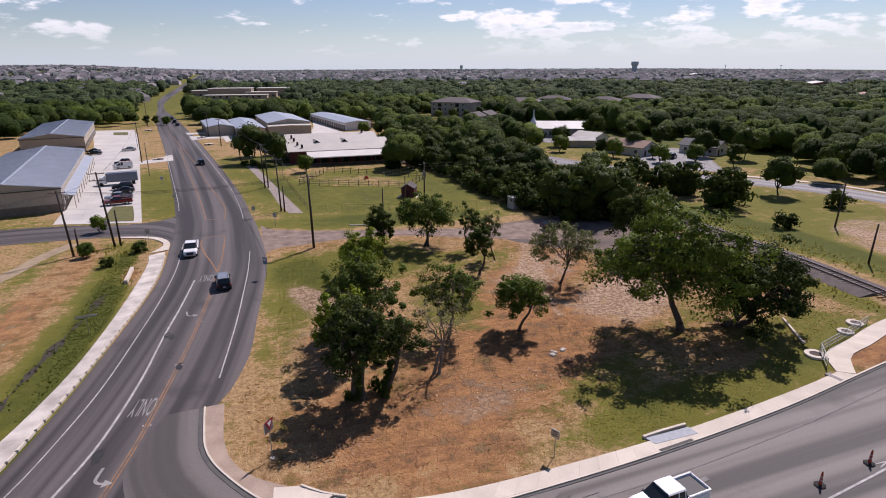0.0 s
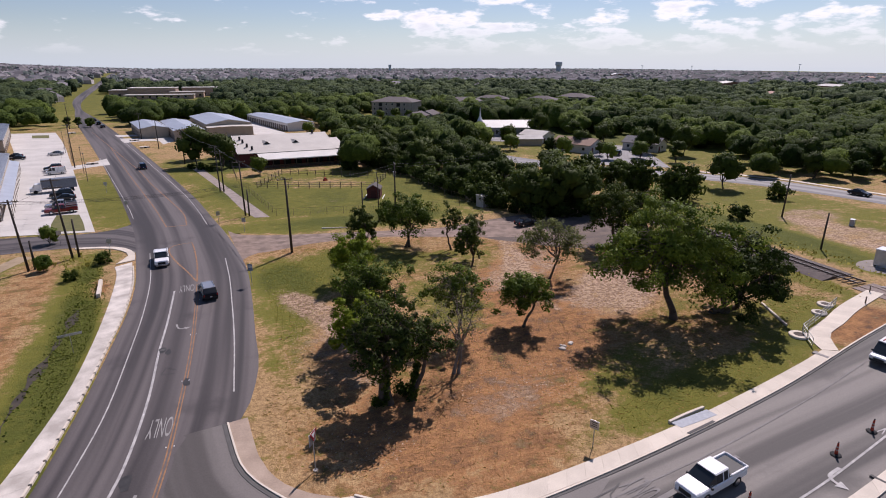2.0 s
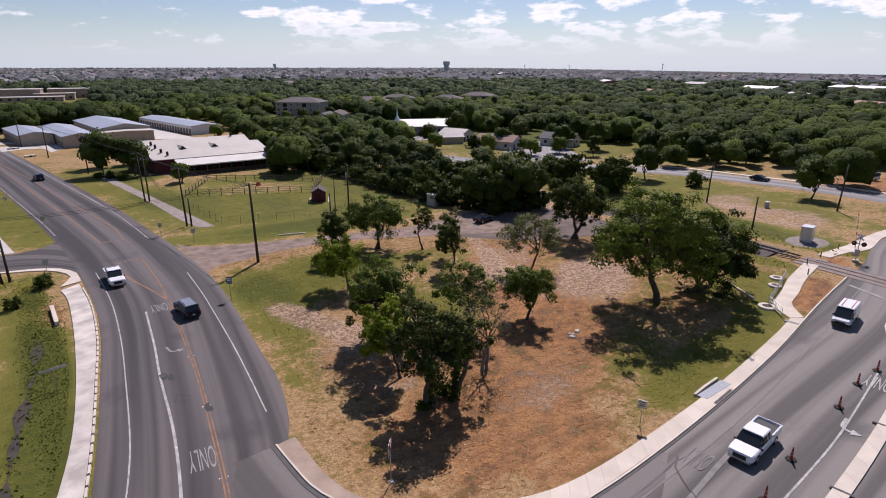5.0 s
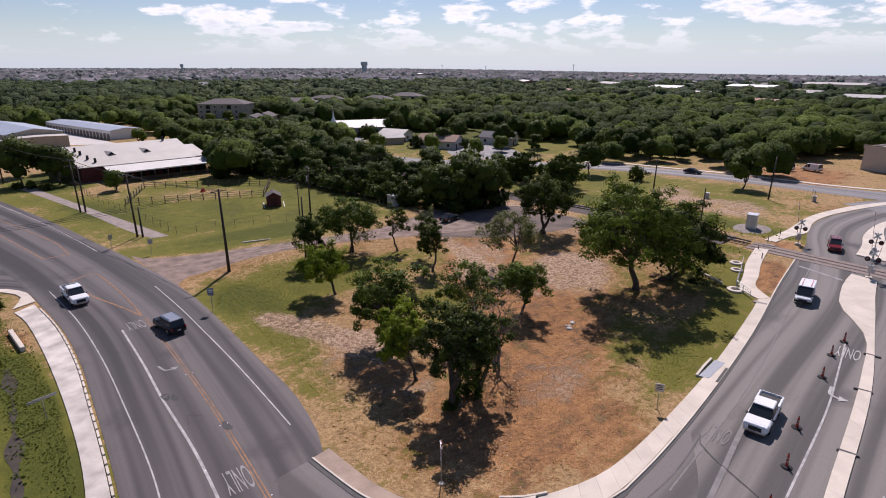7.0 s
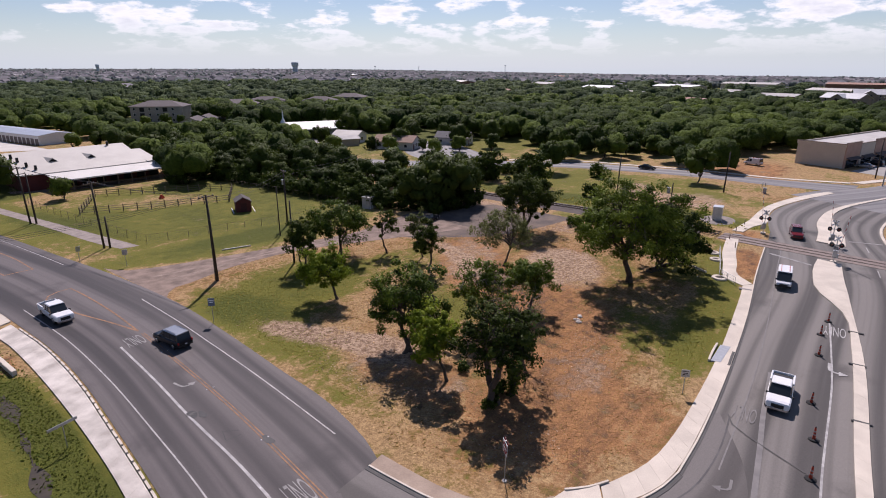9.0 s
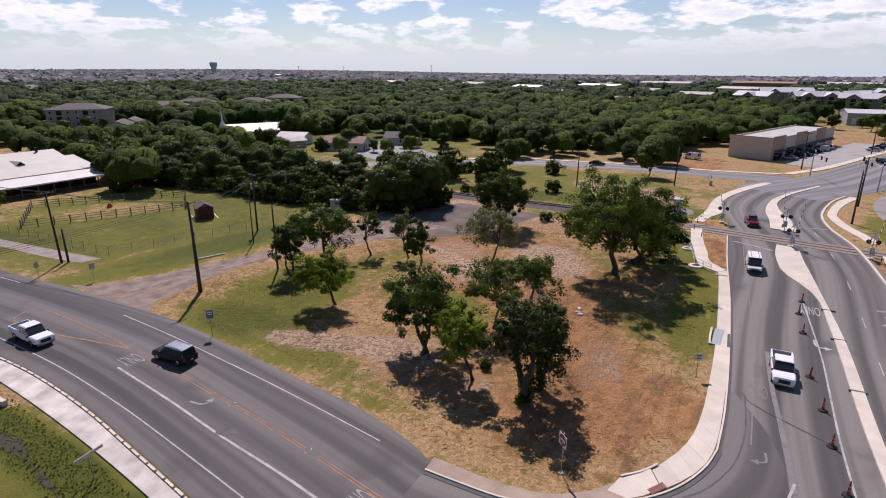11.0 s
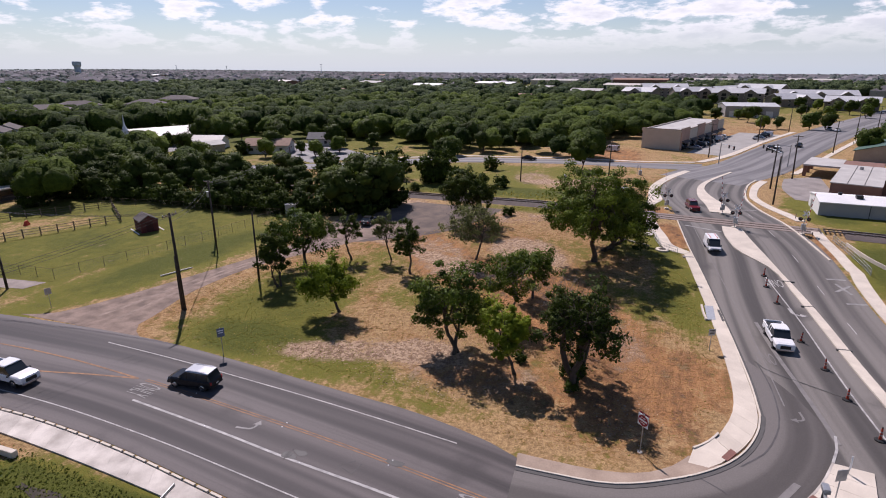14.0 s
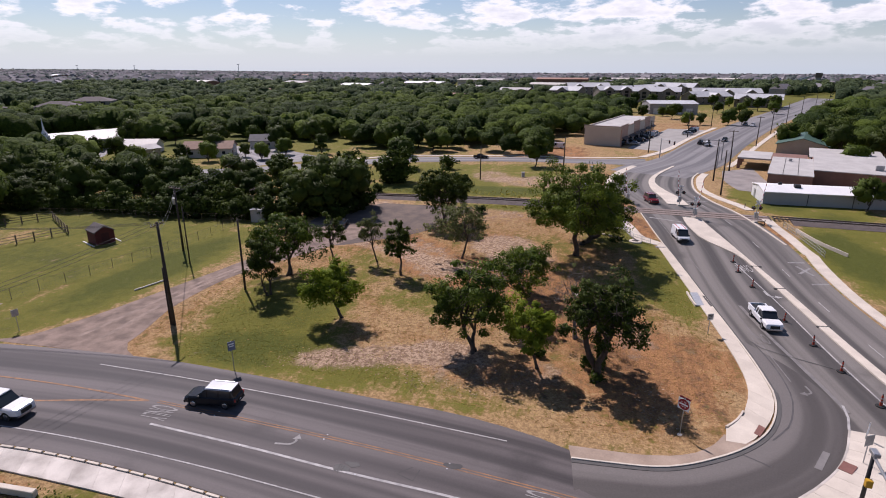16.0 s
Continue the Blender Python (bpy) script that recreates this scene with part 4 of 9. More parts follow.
# oil stains and a ring of rubber on the lane
STAIN = mat("oil_stain", (0.020, 0.019, 0.019), 0.6, (0.045, 0.041, 0.040), 1.3, 12, 0.05)
for sx, sy, sr, sl, stn in ((-11.3, 64.2, 0.35, 0.8, 10), (-10.7, 63.6, 0.3, 0.55, 80), (-12.9, 43.2, 0.4, 1.1, 5), (-8.9, 56.4, 0.3, 0.9, -5)):
    ring = [(sx + math.cos(a + radians(stn)) * sr * (1 + 0.25 * math.sin(3 * a + sx)), sy + math.sin(a + radians(stn)) * sl * (1 + 0.2 * math.cos(2 * a))) for a in np.linspace(0, 2 * math.pi, 15)[:-1]]
    part("stain", Solid().add([(px, py, gz(px, py) + 0.066) for px, py in ring], [tuple(range(14))]), STAIN, marks, "dark oil stain")
part("tyre_ring", stripe([(-10.57 + 0.75 * math.cos(a), 59.2 + 0.95 * math.sin(a)) for a in np.linspace(0, 5.6, 14)], 0.09, 0.066), STAIN, marks, "dark ring of tyre rubber")
# lines on the second road
part("edge_line", stripe([(12, 28.4), (28, 29.9), (44, 32.1), (59, 34.6), (72, 36.6)], 0.12, 0.056), PAINT_GHOST, marks)
part("lane_line", stripe([(-6, 19.6), (10, 21.6), (17.4, 22.5), (32, 23.9), (42, 25.4), (48, 26.4)], 0.17, 0.056), PAINT_WHITE, marks)
part("lane_line", stripe([(31.3, 29.0), (23.0, 27.8), (17.4, 26.8), (12.7, 26.0), (9.1, 25.4), (7.4, 25.2)], 0.42, 0.062), PAINT_GHOST, marks, "pale rubbed lane line")
part("edge_line", stripe([(8.6, 25.2), (6.4, 25.5), (4.6, 26.1)], 0.2, 0.068), PAINT_WHITE, marks, "white line leading to the island")
part("stop_bar", stripe([(-1.9, 30.4), (0.65, 29.0)], 0.5, 0.068), PAINT_GHOST, marks, "rubbed-out give-way bar")
part("lane_arrow", turn_arrow(10.6, 27.2, 100, 0.7, 1), PAINT_GHOST, marks, "rubbed-out turn arrow")
for a, b in (((44.9, 16.6), (48.5, 17.9)), ((45.4, 18.3), (48.1, 16.2))):
    part("crossing_mark", stripe([a, b], 0.4, 0.056), PAINT_FADED, marks, "faded white crossing mark")
for a, b in (((50.3, 16.3), (49.9, 18.7)), ((41.9, 15.6), (41.4, 17.9))):
    part("crossing_mark", stripe([a, b], 0.5, 0.056), PAINT_FADED, marks, "faded white crossing bar")
part("lane_line", stripe([(20, 17.6), (50, 20.6), (66, 23.0), (84, 26.8)], 0.12, 0.056, (3.0, 9.0)), PAINT_WHITE, marks)
part("stop_bar", stripe([(67.5, 31.6), (69.4, 37.6)], 0.5, 0.056), PAINT_FADED, marks)
part("stop_bar", stripe([(86, 24.6), (84.5, 29.0)], 0.5, 0.056), PAINT_FADED, marks)


part("lane_word", letters("ONLY", -9.0, 82.2, 180, 1.9, 2.6, PAINT_FADED), PAINT_FADED, marks, "faded word ONLY")
part("lane_word", letters("ONLY", -10.9, 49.5, 174, 1.9, 2.8, PAINT_FADED), PAINT_FADED, marks, "faded word ONLY")
part("lane_arrow", turn_arrow(-9.9, 69.6, 190, 0.75, -1), PAINT_FADED, marks, "faded turn arrow")
part("lane_arrow", turn_arrow(-12.3, 40.6, 170, 0.85, -1), PAINT_FADED, marks, "faded turn arrow")
part("lane_word", letters("ONLY", 45.9, 25.6, 97, 2.2, 2.6, PAINT_WHITE), PAINT_WHITE, marks, "white word ONLY")
part("lane_arrow", turn_arrow(36.2, 24.7, 98, 0.95, -1), PAINT_WHITE, marks, "white turn arrow")
part("lane_word", letters("ONLY", 21.5, 29.0, 97, 1.9, 2.6, PAINT_GHOST), PAINT_GHOST, marks, "faded word ONLY")

# ---- kerbs and pavements ----
KERB_ON = TURN[-1:] + [(16.3, 30.9), (28, 32.2), (44, 34.4), (59, 37.0), (72, 38.9)]
tagged(new("kerb", bar_along(TURN, 0.15, -0.1, 0.17, 0.8, 0.10).mesh("kerb", CONCRETE)), "pale concrete lip of the kerb round the corner", "kerb", kind="structure")
# a wide dark strip paints the shade on the corner kerb's road side
tagged(new("kerb", bar_along(TURN, 0.36, -0.1, 0.085, 0.8, -0.16).mesh("kerb", KERB_DARK)), "dark strip for the shaded face of the corner kerb", "kerb", kind="structure")
tagged(new("kerb", bar_along(KERB_ON, 0.16, -0.1, 0.16, 1.5, 0.06).mesh("kerb", CONCRETE)), "pale concrete kerb along the road", "kerb", kind="structure")
# same painted shade, narrower, along the straight kerb
tagged(new("kerb", bar_along(KERB_ON, 0.24, -0.1, 0.072, 1.0, -0.14).mesh("kerb", KERB_DARK)), "dark strip for the shaded face of the kerb", "kerb", kind="structure")


def slabs(owner, inner, outer, count, lift, material, gap=0.010, name="slab", thick=0.12):
    """Paving slabs between two lines, each a piece of its own with open joints."""
    a, b = even(curve_points(inner, 0.5), count + 1), even(curve_points(outer, 0.5), count + 1)
    for i in range(count):
        ta, tb = (a[i + 1] - a[i]), (b[i + 1] - b[i])
        ta, tb = ta / np.linalg.norm(ta) * gap / 2, tb / np.linalg.norm(tb) * gap / 2
        q = [a[i] + ta, b[i] + tb, b[i + 1] - tb, a[i + 1] - ta]
        area = sum(q[k][0] * q[(k + 1) % 4][1] - q[(k + 1) % 4][0] * q[k][1] for k in range(4))
        q = q if area > 0 else q[::-1]
        s = Solid()
        s.v = [(x, y, gz(x, y) + lift - thick) for x, y in q] + [(x, y, gz(x, y) + lift) for x, y in q]
        s.f = [(4, 5, 6, 7), (0, 1, 5, 4), (1, 2, 6, 5), (2, 3, 7, 6), (3, 0, 4, 7)]
        part(name, s, material, owner)

# ---- pavements, laid slab by slab ----
walk_n = thing("pavement", "pale concrete pavement with scored joints beside the road", "pavement", kind="structure")
slabs(walk_n, [(4.2, 34.2), (8.2, 32.9), (12, 32.5), (18.5, 32.8), (31.5, 34.1), (47.7, 36.4), (53.5, 37.4)], [(2.4, 33.0), (5.5, 31.5), (9.3, 30.75), (16.3, 31.1), (29, 32.4), (46, 34.8), (54.6, 36.4)], 29, 0.13, CONCRETE)
slabs(walk_n, [(53.5, 37.5), (55.6, 40.6), (60.5, 42.0), (65.6, 43.6), (73.5, 45.2)], [(54.8, 36.5), (57.4, 39.2), (61.5, 40.3), (66.5, 41.8), (74, 43.4)], 14, 0.10, CONCRETE)
slabs(walk_n, [(79, 45.8), (84, 45.6), (89.3, 45.4), (98, 45.8), (106, 45.4), (118, 42.8), (129, 38.6)], [(79, 44.0), (84, 43.6), (89.2, 42.4), (98, 43.8), (106, 43.4), (117, 40.8), (128.4, 37.0)], 30, 0.10, CONCRETE)
part("ramp", Solid().prism([(-1.8, 36.6), (0.9, 34.0), (2.35, 33.1), (4.1, 34.3), (1.9, 35.9)], gz(1, 35) - 0.05, gz(1, 35) + 0.125), CONCRETE, walk_n, "concrete corner ramp")
part("tactile_plate", Solid().prism([(1.7, 33.9), (3.1, 33.2), (2.7, 32.8), (1.4, 33.5)], gz(2, 33.5), gz(2, 33.5) + 0.19), TACTILE, walk_n, "brick-red tactile plate")
part("low_wall", bar_along([(2.0, 35.9), (3.4, 34.8), (5.0, 34.0)], 0.16, 0.0, 0.28, 0.8), CONCRETE, walk_n, "low concrete upstand round the ramp")
part("inlet_slab", Solid().prism([(29.9, 33.4), (34.2, 33.6), (34.0, 34.6), (29.6, 34.3)], gz(32, 34) + 0.0, gz(32, 34) + 0.145), mat("grey_grating", (0.33, 0.35, 0.38), 0.7), walk_n, "grey steel drain plate")
part("inlet_kerb", bar_along([(29.5, 34.45), (31.6, 34.75), (34.0, 34.95)], 0.22, 0.0, 0.24, 1.0), CONCRETE, walk_n, "raised concrete back of the drain")
# solid dark block painted as the shade inside the drain
part("inlet_mouth", Solid().prism([(29.8, 32.45), (33.2, 32.9), (33.15, 33.15), (29.75, 32.7)], gz(31, 32.6) + 0.05, gz(31, 32.6) + 0.19), KERB_DARK, walk_n, "dark block for the shaded drain mouth in the kerb")
for tx, ty in ((52.5, 36.7), (76.5, 44.2)):
    part("tactile_plate", Solid().box(-0.35, -0.85, 0, 0.35, 0.85, 0.135, pose(tx, ty, gz(tx, ty), 0, 0, 10)), mat("grey_tactile", (0.26, 0.24, 0.23), 0.9), walk_n, "grey tactile plate")

walk_w = thing("pavement", "stained pale concrete strip with dark dirt patches beside the road", "pavement", kind="structure")
slabs(walk_w, [(-29, 17), (-23.9, 33), (-21.9, 43), (-20.3, 50), (-19.0, 58), (-18.3, 68), (-18.0, 80), (-18.2, 91), (-18.9, 95.5)], [(-26, 17), (-22.2, 31), (-19.9, 42), (-18.9, 48), (-17.75, 57), (-16.75, 68), (-16.05, 77), (-15.95, 87), (-16.7, 97)], 36, 0.12, CONCRETE_OLD)
c = curve_points([(-26, 17), (-22.0, 31), (-19.75, 42), (-18.75, 48), (-17.6, 57), (-16.6, 68), (-15.9, 77), (-15.8, 87), (-16.4, 95)], 0.5)
c = even(c, 60)
tagged(new("kerb", bar_along([tuple(p) for p in c], 0.15, 0.0, 0.07, 1.5).mesh("kerb", KERB_DARK)), "dark bed under the kerb blocks", "kerb", kind="structure")
stops = thing("kerb", "broken row of white concrete kerb blocks", "kerb", kind="structure")
for i in range(0, 59):
    p, q = Vector((*c[i], 0)), Vector((*c[i + 1], 0))
    q = p + (q - p) * 0.80
    d = math.degrees(math.atan2(q.y - p.y, q.x - p.x))
    part("kerb_block", Solid().box(0, -0.09, 0, (q - p).length, 0.09, 0.22, pose(p.x, p.y, gz(p.x, p.y), 0, 0, d)), CONCRETE, stops)
slabs(walk_w, [(-18.9, 97.0), (-17.6, 101.5), (-20.5, 106.2), (-26, 108.5)], [(-16.45, 98), (-17.0, 103.0), (-20.0, 107.2), (-26, 109.2)], 8, 0.13, CONCRETE)
block = tagged(new("concrete_block", Solid().box(-0.22, -3.0, 0, 0.22, 3.0, 0.55, on(-19.7, 86.2, 4)).mesh("concrete_block", CONCRETE, bevel=0.03)), "long pale concrete beam lying on the verge", "concrete beam")

# medians
med = thing("median", "pale concrete traffic island with dark kerb", "traffic island", kind="structure")
mL = [(-2, 17.6), (10, 19.4), (20, 20.8), (34, 22.4), (42.6, 23.6), (51, 25.2), (57.5, 29.2), (60.5, 30.2), (66, 31.2), (70.8, 31.4)]
mR = [(-2, 16.8), (10, 18.5), (20, 19.8), (34, 21.4), (43, 22.8), (53.6, 25.0), (58, 25.9), (62, 26.8), (66, 27.6), (70.2, 28.3)]
slabs(med, mL, mR, 26, 0.17, CONCRETE, 0.015, thick=0.25)
part("kerb_edge", bar_along(mR, 0.12, 0.0, 0.165, 2, -0.02), CONCRETE, med)
for i, (x, y) in enumerate(((38.6, 22.6), (26.8, 21.0), (47.0, 23.7))):
    part("kerb_gap", Solid().box(-0.12, -0.75, 0.0, 0.12, 0.75, 0.18, on(x, y, 9)), KERB_DARK, med, "dark gap between kerb lengths")
slabs(med, [(80.9, 33.2), (88, 34.0), (95, 35.3), (105, 35.4), (113, 33.9), (120, 31.6), (131, 27.2)], [(80.4, 29.0), (88, 30.2), (96, 32.6), (104, 33.9), (112, 33.0), (119, 31.0), (130.6, 26.6)], 22, 0.17, CONCRETE, 0.015, thick=0.25)

# pavement on the far side of the second road
walk_s = thing("pavement", "pale concrete pavement along grass verge", "pavement", kind="structure")
slabs(walk_s, [(12, 12.2), (34, 14.7), (48, 15.4), (54, 15.2)], [(12, 10.6), (34, 13.2), (48, 13.6), (54, 13.4)], 22, 0.12, CONCRETE)
slabs(walk_s, [(54, 15.4), (57.5, 15.7), (62, 16.1), (68, 16.9), (73, 17.2)], [(54, 13.5), (57.5, 14.0), (62, 14.4), (68, 15.2), (73, 15.5)], 10, 0.10, CONCRETE)
slabs(walk_s, [(79.5, 18.6), (84, 20.4), (89, 22.6), (95, 24.3), (100, 24.8), (112, 23.4), (121, 20.8)], [(79.8, 16.9), (85, 18.7), (90, 21.0), (96, 22.8), (101, 23.2), (111, 21.8), (120, 19.2)], 20, 0.10, CONCRETE)
slabs(walk_s, [(58, 17.0), (75, 20.6), (87, 24.4), (98, 25.9), (112, 24.5), (121, 21.9)], [(58, 16.7), (75, 20.2), (87, 24.0), (98, 25.5), (112, 24.1), (121, 21.5)], 30, 0.14, CONCRETE, name="kerb_block")
walk_c = thing("pavement", "pale concrete pavement along the side street", "pavement", kind="structure")
slabs(walk_c, [(144.5, 36), (140.2, 50), (139.2, 62), (139.8, 85), (136.5, 107), (123.5, 125.5)], [(146.3, 36), (141.8, 50), (140.8, 62), (141.4, 85), (138.0, 107.6), (124.8, 126.8)], 40, 0.10, CONCRETE)
slabs(walk_c, [(146, 36), (166, 26.5), (206, 13.2), (250, -2.5)], [(146, 33.5), (165, 24.5), (206, 11.4), (250, -4.6)], 40, 0.12, CONCRETE)
slabs(walk_c, [(134, 12.5), (158, 3.5), (186, -6.5), (250, -30)], [(134, 10.8), (158, 1.8), (186, -8.2), (250, -31.8)], 40, 0.12, CONCRETE)
# corner island nearest the camera
isl = thing("median", "pale concrete corner island beside the slip road", "traffic island", kind="structure")

# ---- railway ----
RAIL_C = [(70.5, -60), (72.4, -10), (73.2, 10), (73.9, 25), (74.6, 45), (75.4, 60), (76.0, 75), (76.6, 90), (76.2, 110), (74, 140), (70, 180)]
rl = curve_points(RAIL_C, 2.0)
for stretch in (rl[rl[:, 1] < 14.5], rl[rl[:, 1] > 47.5]):
    bed = Solid().loft([[(x0, y0, gz(*c0) - 0.05), (x1, y1, gz(*c0) - 0.05), (x2, y2, gz(*c0) + 0.28), (x3, y3, gz(*c0) + 0.28)] for (x0, y0), (x1, y1), (x2, y2), (x3, y3), c0 in zip(offset(stretch, 3.4), offset(stretch, -3.4), offset(stretch, -1.7), offset(stretch, 1.7), stretch)])
    tagged(new("trackbed", bed.mesh("trackbed", BALLAST)), "dark grey stone ballast under the railway", "ballast", kind="structure")
line = thing("railway_track", "steel railway track on timber ties", "railway")
for side in (-0.7175, 0.7175):
    for way in ([(70.5, -60), (72.4, -10), (73.2, 10), (73.45, 15.2)], [(74.6, 46.6), (75.4, 60), (76.0, 75), (76.6, 90), (76.2, 110), (74, 140), (70, 180)]):
        part("rail", bar_along(way, 0.09, 0.32, 0.50, 2.0, side), STEEL, line, "dark steel rail")
        part("rail_head", bar_along(way, 0.05, 0.50, 0.507, 2.0, side), STEEL_TOP, line, "polished rail head")
tie_me = Solid().box(-1.28, -0.11, 0.24, 1.28, 0.11, 0.335).mesh("tie", TIE)
tl = even(rl, 340)
td = np.gradient(tl, axis=0)
for (x, y), d in zip(tl, td):
    if -25 < y < 110 and not 16 < y < 47:
        o = new("tie", tie_me)
        o.parent = line
        o.matrix_basis = pose(x, y, gz(x, y), 0, 0, math.degrees(math.atan2(d[1], d[0])) - 90)
# level crossing panels
cross = thing("crossing_panel", "timber and asphalt panels laid flush with the rails", "level crossing", kind="structure")
for side, w in ((0.0, 1.2), (-1.5, 1.2), (1.5, 1.2)):
    part("panel", bar_along([(73.5, 15.5), (73.9, 25), (74.6, 46.4)], w, -0.1, 0.052, 2.0, side), mat("panel_timber", (0.235, 0.185, 0.16), 0.9, (0.15, 0.118, 0.10), 1.2, 12, 0.3), cross)
for side in (-0.72, 0.72):
    part("flush_rail", bar_along([(73.5, 15.5), (73.9, 25), (74.6, 46.4)], 0.1, -0.1, 0.062, 2.0, side), STEEL, cross)

def crossing_signal(x, y, turn, arm=8.0):
    """A level crossing signal: mast, crossbuck, twin lamps to both sides and a raised gate arm."""
    g = thing("crossing_signal", "railway crossing signal with raised striped gate arm", "railway signal", "level crossing signals", on(x, y, turn))
    part("base", Solid().box(-0.4, -0.4, -0.2, 0.4, 0.4, 0.25), CONCRETE, g, bevel=0.04)
    part("mast", Solid().tube((0, 0, 0.2), (0, 0, 4.3), 0.07, 0.06, 10), GALV, g)
    part("gate_mechanism", Solid().box(-0.28, -0.3, 0.9, 0.28, 0.3, 1.9), GALV, g, "grey gate motor box", bevel=0.05)
    for a in (45, -45):
        part("crossbuck_board", Solid().box(-0.6, -0.012, -0.115, 0.6, 0.012, 0.115, pose(0, -0.1, 3.75, 0, a, 0)), SIGN_WHITE, g, "white crossbuck board")
    part("lamp_bar", Solid().box(-0.75, -0.05, 2.72, 0.75, 0.05, 2.82), GALV, g)
    for sx in (-0.62, 0.62):
        for sy in (-1, 1):
            lamp = part("lamp", Solid().tube((sx, sy * 0.06, 2.77), (sx, sy * 0.16, 2.77), 0.32, 0.32, 18), BLACK_PLASTIC, g, "black round lamp target")
            part("lens", Solid().tube((sx, sy * 0.161, 2.77), (sx, sy * 0.19, 2.77), 0.14, 0.12, 12), LAMP_RED, lamp, "dark red lens")
            part("hood", Solid().tube((sx, sy * 0.16, 2.79), (sx, sy * 0.42, 2.77), 0.17, 0.15, 12, False), BLACK_PLASTIC, lamp)
    n = 12
    for i in range(n):
        z0, z1 = 1.6 + arm * i / n * 0.72, 1.6 + arm * (i + 1) / n * 0.72
        lean = 0.10
        part("gate_arm", Solid().box(-0.03, -0.07, 0, 0.03, 0.07, z1 - z0, pose(0.34 + lean * (z0 - 1.6), 0, z0, 0, math.degrees(lean), 0)), SIGN_RED if i % 2 else SIGN_WHITE, g, "red gate arm length" if i % 2 else "white gate arm length")
    part("counterweight", Solid().box(0.2, -0.16, 0.75, 0.5, 0.16, 1.35), GALV, g, bevel=0.03)
    return g


crossing_signal(80.5, 41.2, 100)
crossing_signal(80.3, 31.0, 100)
crossing_signal(70.9, 29.4, -80)
crossing_signal(70.6, 18.9, -80)
cab = thing("equipment_cabinet", "silver metal railway equipment cabinet on a gravel pad", "cabinet", at=on(85.0, 50.2, 10))
part("body", Solid().box(-1.0, -0.8, 0.1, 1.0, 0.8, 2.55), ALU, cab, bevel=0.04)
part("roof", Solid().box(-1.08, -0.88, 2.55, 1.08, 0.88, 2.72), ALU, cab, bevel=0.05)
part("door", Solid().box(-1.03, -0.65, 0.3, -1.0, 0.65, 2.4), ALU, cab)
part("plinth", Solid().box(-1.1, -0.9, -0.3, 1.1, 0.9, 0.1), CONCRETE, cab)
pad = Solid().loft([[(85 + r * math.cos(a), 50 + 0.75 * r * math.sin(a), gz(85, 50) + z) for a in np.linspace(0, 2 * math.pi, 22)[:-1]] for r, z in ((4.6, -0.1), (3.6, 0.06), (2.2, 0.10))])
tagged(new("gravel_pad", pad.mesh("gravel_pad", mat("pale_gravel", (0.24, 0.205, 0.18), 0.95, (0.16, 0.14, 0.125), 1.0, 14, 0.6))), "pale gravel pad round the cabinet", "gravel", kind="structure")

# ---- trees ----


def leaf_quads(centres, radii, per, size, r, flat=0.75, droop=0.0):
    """Small bent leaf sprays scattered round clump centres."""
    n = len(centres) * per
    c = np.repeat(centres, per, 0)
    rad = np.repeat(radii, per)[:, None]
    off = r.normal(size=(n, 3))
    off /= np.maximum(np.linalg.norm(off, axis=1, keepdims=True), 1e-6)
    off *= (r.random((n, 1)) ** 0.45)
    p = c + off * rad * np.array([1, 1, flat]) * np.repeat(r.uniform(0.65, 1.4, (len(centres), 3)), per, 0)
    nor = off * 0.8 + r.normal(size=(n, 3)) * 0.42 + np.array([0, 0, 0.35 - droop])
    nor /= np.linalg.norm(nor, axis=1, keepdims=True)
    t = np.cross(nor, r.normal(size=(n, 3)))
    t /= np.maximum(np.linalg.norm(t, axis=1, keepdims=True), 1e-6)
    b = np.cross(nor, t)
    s = size * (0.55 + 0.9 * r.random((n, 1)))
    bend = nor * s * 0.22
    q = np.stack([p - t * s - bend, p - b * s * 0.55, p + t * s - bend, p + b * s * 0.55], 1)
    mid = centres.mean(0)
    out = p - mid
    out /= np.maximum(np.linalg.norm(out, axis=1, keepdims=True), 1e-6)
    shade = off / np.maximum(np.linalg.norm(off, axis=1, keepdims=True), 1e-6) * 0.75 + out * 0.45 + nor * 0.35 + np.array([0, 0, 0.15])
    tone = np.repeat(r.uniform(-0.25, 0.25, len(centres)), per)
    return q, shade, tone


def limb(s, pts, r0, r1, n=6):
    """A tapering branch through a row of points."""
    for i in range(len(pts) - 1):
        a, b = i / (len(pts) - 1), (i + 1) / (len(pts) - 1)
        s.tube(pts[i], pts[i + 1], r0 + (r1 - r0) * a, r0 + (r1 - r0) * b, n, False)


def wobble(a, b, n, amp, r):
    a, b = np.array(a, float), np.array(b, float)
    p = [a + (b - a) * i / n for i in range(n + 1)]
    return [p[0]] + [q + r.normal(size=3) * amp for q in p[1:-1]] + [p[-1]]


